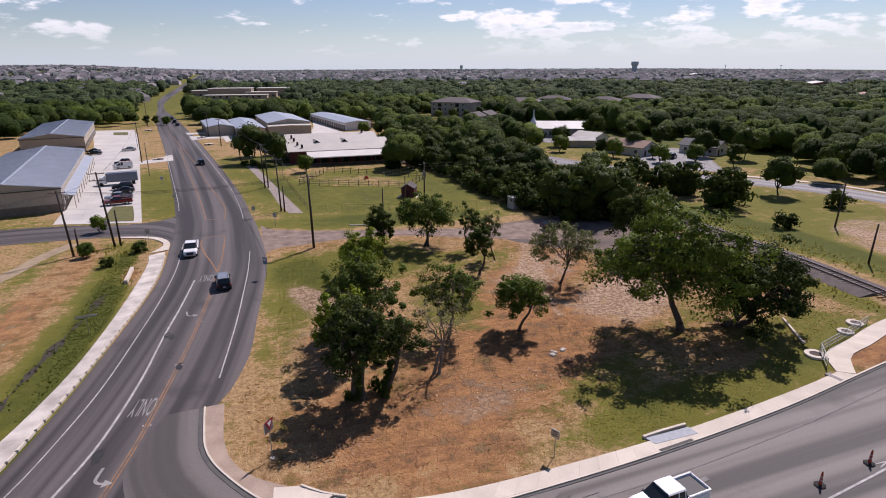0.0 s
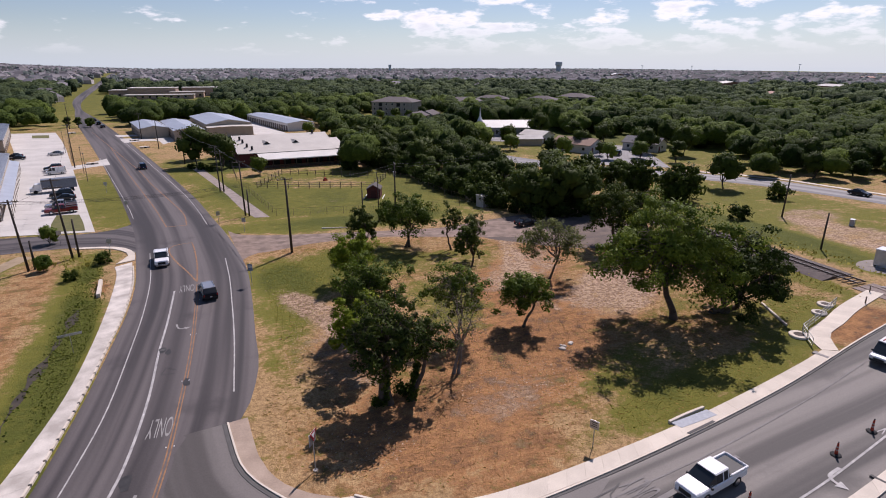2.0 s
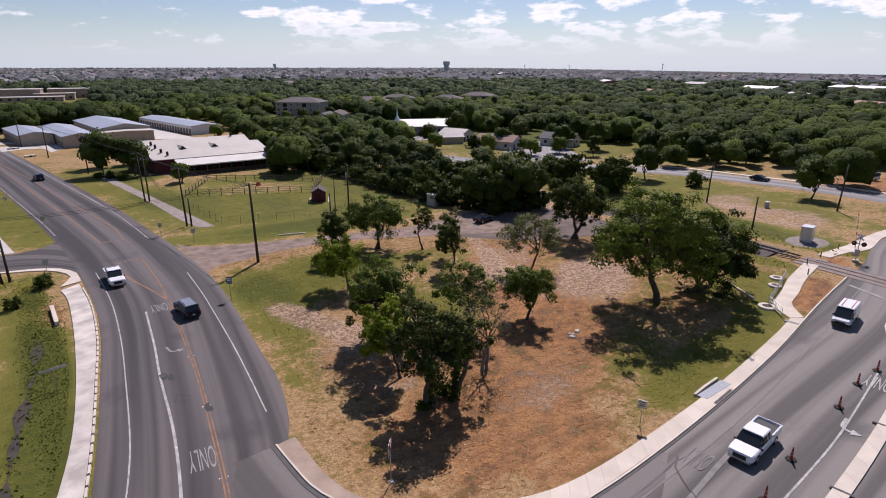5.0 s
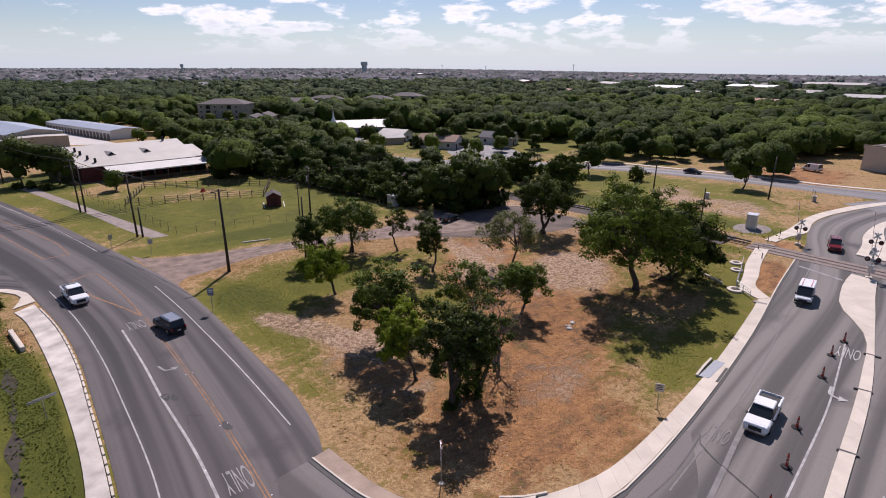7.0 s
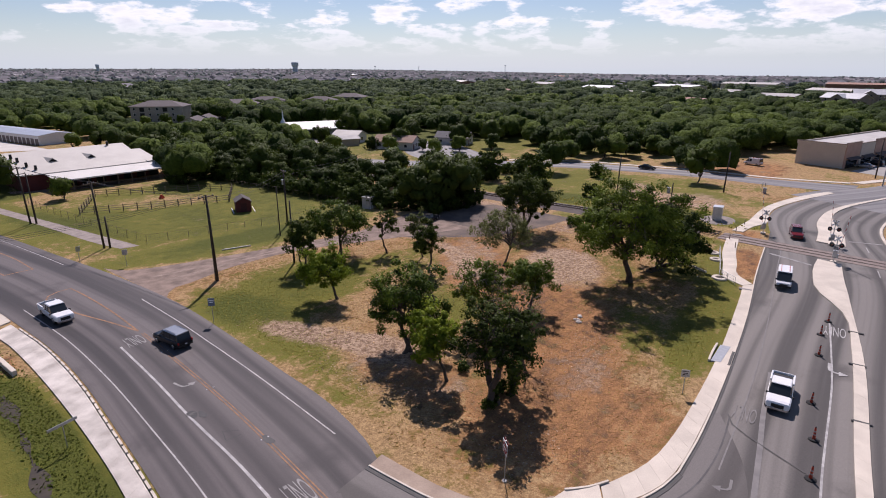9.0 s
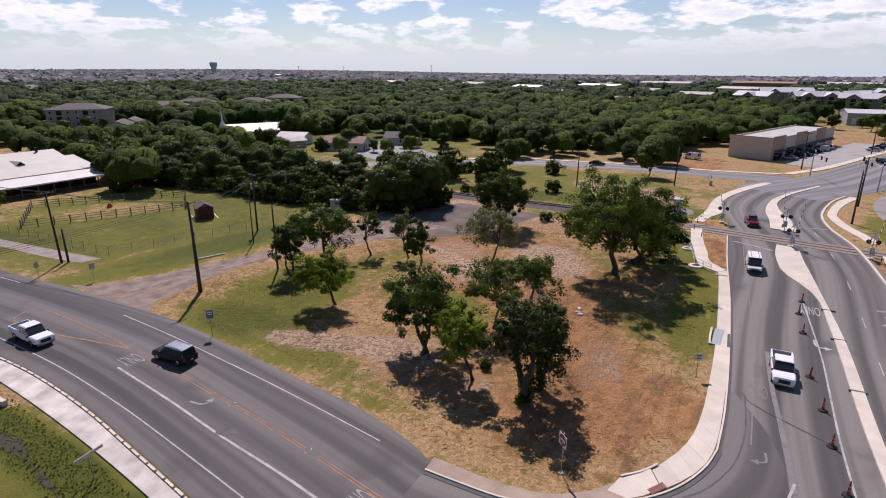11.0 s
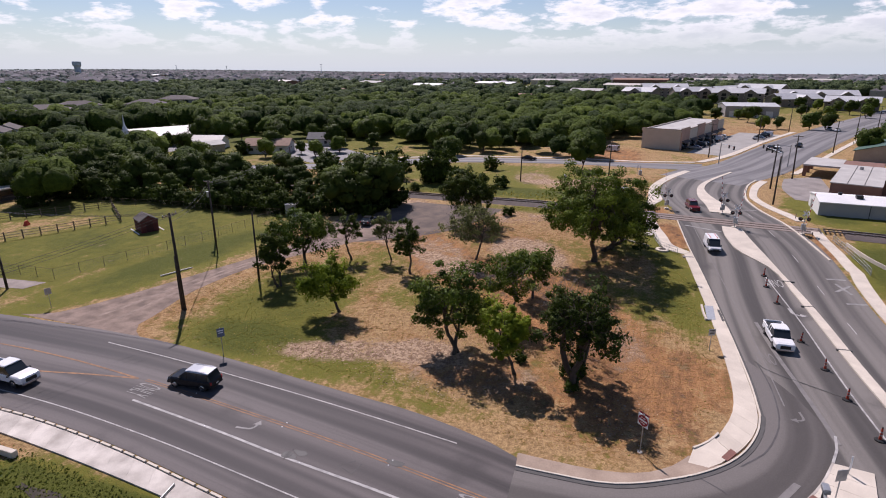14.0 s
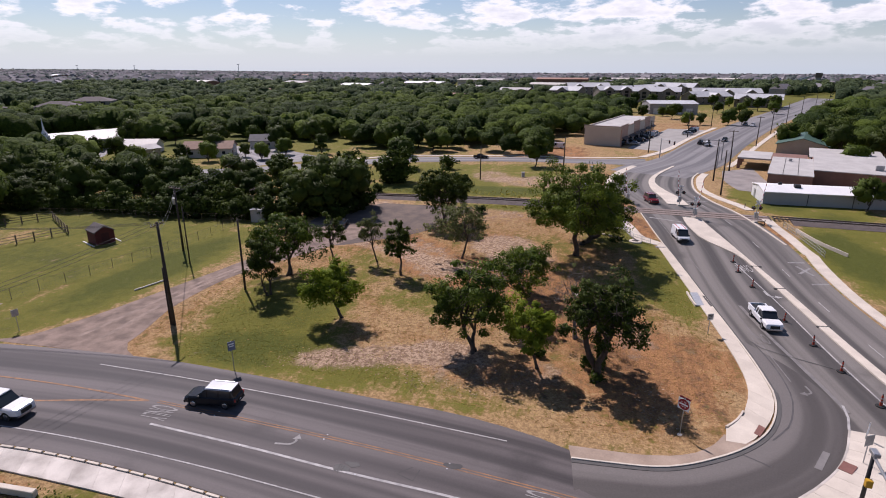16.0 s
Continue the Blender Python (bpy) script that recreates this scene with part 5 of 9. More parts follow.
def tree_form(seed, height, radius, clear, trunk_r, clumps, per, size, limbs=6, lean=(0, 0), clump_r=None, bare=0.0, flat=0.8, low=0.25, stems=1):
    """Trunk and limbs, and the leaves, of one broad tree that stands at the origin."""
    r = np.random.default_rng(seed)
    wood, centre = Solid(), np.array([lean[0], lean[1], (clear + height) / 2])
    half = (height - clear) / 2
    forks = []
    for k in range(stems):
        foot = np.array([0, 0, -0.2]) + (np.array([math.cos(2.4 * k), math.sin(2.4 * k), 0]) * trunk_r * 1.6 if stems > 1 else 0)
        fork = np.array([lean[0] * 0.55, lean[1] * 0.55, clear + half * 0.25]) + r.normal(size=3) * np.array([0.25, 0.25, 0.1]) * (1 + stems)
        pts = wobble(foot, fork, 4, trunk_r * 0.35, r)
        wood.tube(foot, pts[1], trunk_r * 1.35, trunk_r * 0.95, 9, False)
        limb(wood, pts[1:], trunk_r * 0.95, trunk_r * 0.72, 8)
        forks.append(fork)
    nodes = []
    for k in range(limbs):
        fork = forks[k % stems]
        a = 2 * math.pi * (k + r.random() * 0.6) / limbs
        el = 0.25 + 0.9 * r.random()
        tip = centre + np.array([math.cos(a) * radius * math.cos(el), math.sin(a) * radius * math.cos(el), half * math.sin(el) * 0.9]) * 0.72
        pts = wobble(fork, tip, 5, radius * 0.05, r)
        limb(wood, pts, trunk_r * 0.5, trunk_r * 0.12, 6)
        nodes += pts[2:]
    pts = wobble(forks[0], centre + np.array([0, 0, half * 0.75]), 5, radius * 0.05, r)
    limb(wood, pts, trunk_r * 0.6, trunk_r * 0.12, 6)
    nodes += pts[2:]
    nodes = np.array(nodes)
    v = r.normal(size=(clumps * 3, 3))
    v /= np.linalg.norm(v, axis=1, keepdims=True)
    v = v[v[:, 2] > -low - 0.35 * r.random(len(v))][:clumps]
    lobe = 1 + 0.16 * np.sin(3 * np.arctan2(v[:, 1], v[:, 0]) + r.uniform(0, 6)) + 0.10 * np.sin(7 * np.arctan2(v[:, 1], v[:, 0]) + 5 * v[:, 2])
    v *= (0.38 + 0.62 * r.random((len(v), 1)) ** 0.6) * (0.78 + 0.42 * r.random((len(v), 1))) * lobe[:, None]
    cl = centre + v * np.array([radius, radius, half])
    for c in cl:
        j = np.argmin(np.linalg.norm(nodes - c, axis=1))
        limb(wood, wobble(nodes[j], c, 3, 0.12 * radius * 0.3, r), trunk_r * 0.13, trunk_r * 0.04, 3)
        if bare:
            for _ in range(4):
                e = c + r.normal(size=3) * radius * 0.2
                limb(wood, wobble(c, e, 2, 0.1, r), trunk_r * 0.06, trunk_r * 0.02, 3)
    keep = cl[r.random(len(cl)) >= bare]
    cr = (clump_r or 0.16 * radius + 0.32) * (0.55 + 0.9 * r.random(len(keep)))
    return wood, leaf_quads(keep, cr, per, size, r, flat) if len(keep) else None


def lump_quads(centres, radii, around, rings, r, flat=0.9, rough=0.16):
    """Rounded, dented billows of foliage: for each centre a closed dome, with soft normals at its corners."""
    n = len(centres)
    el = np.radians(np.linspace(-48, 52, rings))
    az = np.linspace(0, 2 * math.pi, around + 1)[:-1]
    u = np.stack([np.cos(el)[:, None] * np.cos(az), np.cos(el)[:, None] * np.sin(az), np.repeat(np.sin(el)[:, None], around, 1)], -1)
    spin = r.uniform(0, 2 * math.pi, n)
    c, s = np.cos(spin)[:, None, None], np.sin(spin)[:, None, None]
    d = np.stack([u[None, ..., 0] * c - u[None, ..., 1] * s, u[None, ..., 0] * s + u[None, ..., 1] * c, np.repeat(u[None, ..., 2], n, 0)], -1)
    k = np.array([1, 1, flat])
    p = centres[:, None, None] + d * k * radii[:, None, None, None] * (1 + rough * r.uniform(-1, 1, (n, rings, around, 1)))
    top = centres + np.array([0, 0, flat]) * radii[:, None] * (1 + rough * r.uniform(-1, 0.6, (n, 1)))
    nx = np.roll(np.arange(around), -1)
    q = [np.stack([p[:, i], p[:, i][:, nx], p[:, i + 1][:, nx], p[:, i + 1]], 2) for i in range(rings - 1)]
    m = [np.stack([d[:, i], d[:, i][:, nx], d[:, i + 1][:, nx], d[:, i + 1]], 2) for i in range(rings - 1)]
    tp = np.repeat(top[:, None], around, 1)
    td = np.zeros_like(tp) + np.array([0, 0, 1.0])
    half = (p[:, -1] + tp) / 2
    q.append(np.stack([p[:, -1], p[:, -1][:, nx], tp, half], 2))
    m.append(np.stack([d[:, -1], d[:, -1][:, nx], td, (d[:, -1] + td) / 2], 2))
    per = around * rings
    return np.concatenate(q, 1).reshape(-1, 4, 3), np.concatenate(m, 1).reshape(-1, 4, 3), per


def billow(seed, height, radius, clear, lumps, cards, size):
    """A dense crown of rounded billows, shingled with leaf sprays and feathered at the rim."""
    r = np.random.default_rng(seed)
    half = (height - clear) / 2
    d = r.normal(size=(lumps, 3))
    d[:, 2] = np.abs(d[:, 2]) * 1.1 - 0.55
    d /= np.linalg.norm(d, axis=1, keepdims=True)
    d *= r.uniform(0.42, 0.74, (lumps, 1))
    d[0] = (0, 0, 0.5)
    c = np.array([0, 0, clear + half]) + d * np.array([radius, radius, half])
    lr = radius * r.uniform(0.24, 0.46, lumps)
    n = lumps * cards
    o = r.normal(size=(n, 3))
    o[:, 2] = np.where(o[:, 2] < -0.5, -o[:, 2], o[:, 2])
    o /= np.linalg.norm(o, axis=1, keepdims=True)
    dist = np.where(r.random((n, 1)) < 0.72, r.uniform(0.74, 1.04, (n, 1)), r.uniform(1.0, 1.34, (n, 1)))
    p = np.repeat(c, cards, 0) + o * np.repeat(lr, cards)[:, None] * dist * np.array([1, 1, 0.9])
    nor = o + 0.45 * r.normal(size=o.shape)
    nor /= np.linalg.norm(nor, axis=1, keepdims=True)
    t = np.cross(nor, r.normal(size=o.shape))
    t /= np.linalg.norm(t, axis=1, keepdims=True)
    b = np.cross(nor, t)
    w = size * r.uniform(0.5, 1.2, (n, 1))
    q = np.stack([p - t * w, p - b * w * 0.6, p + t * w, p + b * w * 0.6], 1)
    way = d / np.linalg.norm(d, axis=1, keepdims=True)
    tone = r.uniform(-0.15, 0.15, lumps)
    shade = o * 0.7 + np.repeat(way, cards, 0) * 0.4 + nor * 0.25
    cq, cn, per = lump_quads(c, lr * 0.74, 7, 3, r, 0.9, 0.25)
    cn = cn * 0.8 + np.repeat(way, per, 0)[:, None] * 0.4
    return np.concatenate([cq, q]), np.concatenate([cn, np.repeat(shade[:, None], 4, 1)]), np.concatenate([np.repeat(tone, per), np.repeat(tone, cards)])


def plant(name, label, category, form, bark, leaf, at, group=""):
    wood, leaves = form
    t = thing(name, label, category, group, at)
    part("trunk", wood, bark, t, soft=True)
    if leaves is not None:
        part("crown", quads_mesh("crown", leaves[0], leaf, leaves[1], leaves[2]), leaf, t)
    return t


def ivy(tree, lean, high, seed):
    """Creeper leaves wound round a trunk, thick at the foot and thinning upwards."""
    r = np.random.default_rng(seed)
    u = np.linspace(0, 1, 22)
    c = np.stack([lean[0] * 0.55 * u, lean[1] * 0.55 * u, 0.1 + high * u], -1) + r.normal(size=(22, 3)) * 0.12
    q = leaf_quads(c, 0.46 - 0.18 * u, 40, 0.15, r, 1.0)
    part("ivy", quads_mesh("ivy", q[0], LEAF_DARK, q[1], q[2]), LEAF_DARK, tree, "dark green ivy round the trunk")


LOT = (
    # x, y, height, radius, clear, trunk, clumps, per, size, limbs, lean, bare, bark, leaf, label, stems
    (45.2, 50.1, 14.2, 7.2, 2.8, 0.42, 140, 100, 0.25, 9, (-2.3, -0.1), 0.0, BARK, LEAF, "broad green oak with a dark forked trunk on dry grass", 1),
    (51.2, 49.0, 9.8, 5.4, 0.2, 0.40, 84, 95, 0.25, 7, (1.8, -1.3), 0.0, BARK, LEAF_DARK, "leaning dark green oak with a low crown", 2),
    (7.4, 46.2, 9.8, 3.3, 3.4, 0.34, 62, 85, 0.21, 6, (0.4, -0.2), 0.06, BARK, LEAF_DARK, "dark green tree with an ivy-clad trunk", 2),
    (10.0, 46.0, 7.6, 2.5, 3.4, 0.24, 34, 70, 0.19, 5, (1.2, 0.6), 0.25, BARK, LEAF_DARK, "half-bare dark tree beside a leafy one", 1),
    (7.9, 52.0, 7.5, 2.6, 2.0, 0.16, 46, 95, 0.20, 6, (-1.1, 0.9), 0.0, BARK, LEAF_BRIGHT, "bright yellow-green young tree, leaning", 1),
    (9.4, 58.8, 9.2, 4.0, 1.2, 0.25, 62, 90, 0.22, 7, (0.6, 0.6), 0.04, BARK, LEAF, "green oak with a rounded crown among dry grass", 2),
    (15.6, 48.6, 8.2, 3.2, 2.0, 0.17, 50, 30, 0.16, 7, (0.4, 0.6), 0.86, BARK_GREY, LEAF_PALE, "dead grey tree with bare twisted branches", 2),
    (19.0, 56.0, 8.2, 3.3, 2.0, 0.17, 50, 70, 0.19, 7, (0.3, 0.3), 0.28, BARK_GREY, LEAF, "thin half-dead tree with a few green leaves", 1),
    (27.2, 55.2, 6.7, 2.9, 1.6, 0.17, 50, 85, 0.20, 6, (0.1, 0.2), 0.0, BARK, LEAF, "small round green tree with a straight trunk", 1),
    (13.7, 75.8, 7.0, 3.2, 1.8, 0.18, 54, 90, 0.21, 6, (-1.0, 0.9), 0.0, BARK, LEAF_BRIGHT, "small leafy green tree over mown grass", 1),
    (25.0, 89.3, 8.7, 4.7, 2.2, 0.22, 70, 80, 0.22, 8, (0.1, 0.1), 0.0, BARK, LEAF, "spreading green tree with forked limbs", 2),
    (17.6, 88.0, 7.9, 2.2, 1.0, 0.17, 40, 85, 0.21, 5, (-0.2, 0.2), 0.05, BARK, LEAF_DARK, "narrow dark tree beside a pole", 2),
    (31.2, 85.0, 7.3, 2.0, 2.2, 0.16, 30, 60, 0.19, 6, (0.1, 0.1), 0.2, BARK, LEAF_DARK, "thin dark upright tree", 1),
    (29.1, 73.8, 8.2, 2.1, 1.6, 0.18, 38, 75, 0.20, 6, (0.2, 0.3), 0.08, BARK, LEAF_DARK, "dark upright tree with dense foliage", 1),
    (33.6, 79.2, 7.4, 1.9, 2.2, 0.13, 28, 50, 0.19, 5, (-0.6, 0.6), 0.15, BARK, LEAF_PALE, "slender pale green tree", 1),
    (38.6, 67.2, 8.7, 4.9, 2.3, 0.17, 52, 48, 0.21, 8, (0.4, 0.4), 0.1, BARK, LEAF_PALE, "sparse yellow-green tree with a forked trunk", 1),
    (56.2, 74.8, 10.2, 5.2, 2.2, 0.30, 80, 85, 0.26, 8, (0.5, 0.5), 0.0, BARK, LEAF_DARK, "large dark green tree at the yard's edge", 2),
)
for i, (x, y, hh, rr, cl, tr, nc, per, sz, nl, ln, ba, bk, lf, lab, st) in enumerate(LOT):
    grown = plant("tree", lab, "tree", tree_form(100 + i, hh, rr, cl, tr, int(nc * 1.8), int(per * 1.25), sz * 0.68, nl, ln, 0.12 * rr + 0.28, ba, low=0.4, stems=st), bk, lf, on(x, y), "trees on the corner lot")
    if y < 47 and x < 11:
        ivy(grown, ln, cl * 0.95, 300 + i)

# wood trees: a few forms, each planted many times
FORMS = []
for i, (hh, rr, cl, nc, per, sz, lf) in enumerate(((10.0, 4.4, 0.2, 22, 78, 0.35, LEAF_WOOD), (8.5, 4.0, 0.0, 20, 78, 0.35, LEAF_DARK), (9.2, 3.5, 0.0, 19, 78, 0.34, LEAF_WOOD), (7.0, 3.8, -0.2, 20, 76, 0.33, LEAF), (11.5, 5.0, 0.6, 25, 80, 0.37, LEAF_DARK))):
    wood, leaves = tree_form(300 + i, hh, rr, cl, 0.22, 12, 4, sz, 5, (0, 0), rr * 0.33, low=0.9)
    leaves = billow(300 + i, hh, rr, cl, nc, per, sz)
    FORMS.append((wood.mesh("trunk", BARK, True), quads_mesh("crown", leaves[0], lf, leaves[1], leaves[2]), hh))
wood, leaves = tree_form(320, 7.4, 4.1, -0.9, 0.2, 74, 64, 0.36, 6, (0, 0), 1.25, low=0.9)
FORMS.append((wood.mesh("trunk", BARK, True), quads_mesh("crown", leaves[0], LEAF_WOOD, leaves[1], leaves[2]), 7.4))
bw, bl = tree_form(350, 3.6, 2.4, -0.4, 0.1, 28, 60, 0.26, 5, (0, 0), 0.9, low=0.7)
SHRUB = (bw.mesh("trunk", BARK, True), quads_mesh("crown", bl[0], LEAF_WOOD, bl[1], bl[2]), 3.6)


def wood_tree(x, y, form, size, turn, label, group, name="tree"):
    t = thing(name, label, name, group, pose(x, y, gz(x, y), 0, 0, turn) @ Matrix.Diagonal((size, size, size * (0.9 + 0.2 * random.random()), 1)))
    part("trunk", form[0], None, t)
    part("crown", form[1], None, t)
    return t


def inside(poly, x, y):
    hit, n = False, len(poly)
    for i in range(n):
        (x0, y0), (x1, y1) = poly[i], poly[(i + 1) % n]
        if (y0 > y) != (y1 > y) and x < (x1 - x0) * (y - y0) / (y1 - y0) + x0:
            hit = not hit
    return hit


def inside_all(poly, x, y):
    hit, n = np.zeros(x.shape, bool), len(poly)
    for i in range(n):
        (x0, y0), (x1, y1) = poly[i], poly[(i + 1) % n]
        if y0 != y1:
            hit ^= ((y0 > y) != (y1 > y)) & (x < (x1 - x0) * (y - y0) / (y1 - y0) + x0)
    return hit


random.seed(5)
BELT = [(41, 178), (46.5, 160), (48.5, 138), (49, 125), (50.5, 114), (54, 102), (60, 95), (68, 95), (71, 108), (70, 140), (66, 180), (60, 230), (45, 232), (43, 200)]
yy = 93
while yy < 232:
    xx = 30
    while xx < 74:
        x, y = xx + random.uniform(-1.7, 1.7), yy + random.uniform(-1.7, 1.7)
        if inside(BELT, x, y):
            k = random.choice((0, 1, 2, 4, 5)) if y > 140 else random.choice((0, 1, 2, 5, 5))
            big = 0.98 if y < 108 else 0.76 if y < 140 else 0.82
            wood_tree(x, y, FORMS[k], big * random.uniform(0.72, 1.1), random.uniform(0, 360), "dense green wood tree along the railway", "trees of the dark belt")
        xx += 5.6
    yy += 5.6
for x, y, k, s in ((93.2, 98, 5, 1.15), (93.0, 111, 5, 1.0), (113.5, 103.5, 0, 1.0), (61, 97, 4, 1.04), (67, 98, 4, 0.98), (64, 104, 4, 1.02), (57, 103, 4, 0.9), (120.5, 65.3, 0, 0.95), (91, 119, 5, 0.8), (97, 118, 5, 0.7), (87, 127, 5, 0.75), (93, 131, 5, 0.85), (100, 126, 3, 0.7), (85, 140, 1, 0.9),
                   (92, 146, 3, 0.9), (80, 120, 3, 0.8), (82, 133, 1, 0.8), (9.2, 168, 3, 0.72), (34.6, 166.8, 5, 0.62), (-6.5, 190, 4, 1.05), (0.5, 186, 1, 1.25), (3.0, 195, 0, 0.9), (-6, 205, 4, 0.95), (2, 207, 2, 0.9), (84, 268, 3, 0.5), (94, 278, 3, 0.55), (104, 296, 3, 0.5), (88, 300, 3, 0.6), (112, 330, 3, 0.7), (80, 326, 3, 0.6), (128, 330, 3, 0.6), (100, 316, 3, 0.5), (78, 290, 3, 0.5), (103, 327, 0, 0.8), (121, 331, 1, 0.8), (96, 336, 3, 0.8),
                   (128, 150, 3, 0.9), (133, 139, 2, 0.8), (117, 152, 3, 0.8), (121, 172, 1, 0.9), (109, 166, 3, 0.9), (138, 158, 4, 0.85), (145, 148, 4, 0.9), (128, 212, 4, 0.95), (141, 205, 0, 0.9), (104, 196, 1, 0.9), (98, 183, 3, 0.9),
                   (150, 118, 0, 1.0), (156, 112, 4, 0.9), (147, 104, 1, 0.85), (161, 102, 0, 0.9), (-30.5, 114.0, 3, 0.45), (-28.2, 98.0, 3, 0.38), (-54, 112, 2, 0.7), (-47, 78, 1, 0.7), (-34, 70, 3, 0.55),
                   (86, -13, 2, 0.75), (84.8, -4.2, 0, 0.72), (161, -24, 4, 0.9), (176, -14, 0, 1.0), (-59, 335, 2, 0.6), (-64, 338, 2, 0.6), (-54, 336, 3, 0.7), (40, 262, 3, 0.9), (46, 255, 1, 0.8)):
    wood_tree(x, y, FORMS[k], s, random.uniform(0, 360), "green tree with a full rounded crown", "scattered trees")
for x, y, s in ((114.4, 89.8, 1.0), (90, 79.5, 0.8), (65, 70, 0.5), (-20.5, 98.6, 0.5), (-24, 92, 0.4), (55, 96, 0.7), (-5.5, 184, 0.55), (-3, 180, 0.5), (-8, 186, 0.5), (81, 98, 0.6), (84, 108, 0.7), (104, 112, 0.9), (10.6, 52.2, 0.3), (9.6, 47.3, 0.34), (6.9, 46.4, 0.3)):
    wood_tree(x, y, SHRUB, s, random.uniform(0, 360), "low green shrub in the grass", "shrubs", "shrub")

# undergrowth that closes the foot of the belt
front = curve_points([(41.5, 176), (46.2, 160), (48.4, 140), (49.4, 126), (50.9, 115), (54.4, 103), (60, 96.5), (67.5, 96)], 2.6)
for x, y in front:
    wood_tree(x + random.uniform(-0.4, 0.9), y + random.uniform(-0.6, 0.6), SHRUB, random.uniform(0.75, 1.25), random.uniform(0, 360), "dark green shrub at the foot of the tree belt", "belt shrubs", "shrub")

# woods past the belt, too many to count
CLEAR = [
    [(-40, -80), (76, -80), (76, 94), (52, 101), (46, 137), (43, 157), (33, 171), (42, 208), (43, 250), (56, 262), (44, 335), (10, 345), (-40, 330), (-50, 345), (-104, 330), (-112, 232), (-92, 232), (-95, 122), (-160, 115), (-160, 90), (-60, 90)],
    [(70, -80), (83, -80), (83, 112), (70, 112)],
    [(80, -80), (128, -30), (143, 20), (143, 96), (126, 112), (95, 112), (80, 112)],
    [(108, 122), (146, 118), (158, 150), (154, 200), (152, 270), (108, 270), (100, 205), (106, 186), (98, 158)],
    [(84, 135), (100, 165), (122, 262), (112, 262), (80, 150)],
    [(140, 30), (146, 80), (170, 86), (186, 64), (218, 50), (262, 34), (330, 36), (400, 20), (400, -72), (300, -52), (140, -10)],
    [(78, -60), (78, 24), (128, 24), (172, 0), (165, -34), (120, -60)],
    [(72, 110), (110, 110), (114, 190), (86, 196), (74, 150)],
    [(-58, 440), (10, 440), (22, 720), (-96, 720)],
    [(74, 352), (70, 300), (68, 252), (96, 250), (116, 280), (136, 312), (142, 345), (122, 372), (92, 372)],
    [(350, 25), (430, 95), (540, 90), (640, -60), (560, -150), (380, -62)],
]
ROADS_CLEAR = (([(-12, 113), (-22.5, 170), (-36, 250), (-60, 370), (-80, 480), (-103, 667), (-145, 1157), (-208, 1935)], 17), ([(130, 30), (206, 3), (300, -38), (600, -160)], 22), ([(134, 60), (134, 95), (118, 122), (90, 158), (78, 190)], 9))


# sites of far stores among the woods: bearing, distance, width, depth, height, turn
STORES = ((70, 760, 60, 24, 9, -20), (74, 640, 34, 20, 8, -30), (78, 560, 30, 18, 8, -10), (82, 700, 46, 24, 9, -24), (86, 620, 30, 20, 8, 0), (66, 560, 26, 16, 8, -34), (63, 690, 40, 20, 9, -16), (76, 880, 70, 30, 10, -8), (84, 940, 80, 30, 10, -4), (71, 470, 22, 14, 7, -28), (80, 455, 20, 13, 7, -15), (58, 820, 50, 24, 9, -30), (50, 900, 50, 24, 9, -36), (90, 1000, 80, 30, 9, -6), (60, 1500, 70, 30, 9, -20), (40, 1600, 60, 30, 9, -30), (28, 1450, 60, 30, 9, -30), (98, 1100, 70, 30, 8, -20), (54, 610, 24, 15, 7, -40), (46, 700, 26, 16, 7, -40))
SITES = [(-15 + d * math.sin(radians(a)), 15 + d * math.cos(radians(a)), 0.75 * w) for a, d, w, l_, h, t_ in STORES if d < 950]


def near_line(pts, x, y):
    d = np.full(x.shape, 1e9)
    for (x0, y0), (x1, y1) in zip(pts, pts[1:]):
        dx, dy = x1 - x0, y1 - y0
        t = np.clip(((x - x0) * dx + (y - y0) * dy) / (dx * dx + dy * dy), 0, 1)
        d = np.minimum(d, np.hypot(x - x0 - t * dx, y - y0 - t * dy))
    return d


def scatter(step, r0, r1, seed):
    """Jittered points of a ring sector before the camera, off the open ground and the roads."""
    r = np.random.default_rng(seed)
    g = np.arange(-r1, r1, step)
    x, y = np.meshgrid(g, g)
    x, y = x.ravel() + r.uniform(-0.42, 0.42, x.size) * step, y.ravel() + r.uniform(-0.42, 0.42, y.size) * step
    a, d = np.degrees(np.arctan2(x + 10, y - 20)), np.hypot(x + 10, y - 20)
    ok = (a > -30) & (a < 125) & (d > r0) & (d < r1)
    x, y = x[ok], y[ok]
    ok = np.ones(len(x), bool)
    for p in CLEAR:
        ok &= ~inside_all(p, x, y)
    for pts, w in ROADS_CLEAR:
        ok &= near_line(pts, x, y) > w
    ok &= ~inside_all(BELT, x, y)
    for sx, sy, sr in SITES:
        k = math.hypot(sx + 15, sy - 15)
        for back in (0.0, 0.9, 1.8):
            ok &= np.hypot(x - sx + (sx + 15) / k * sr * back, y - sy + (sy - 15) / k * sr * back) > sr
    return x[ok], y[ok], r


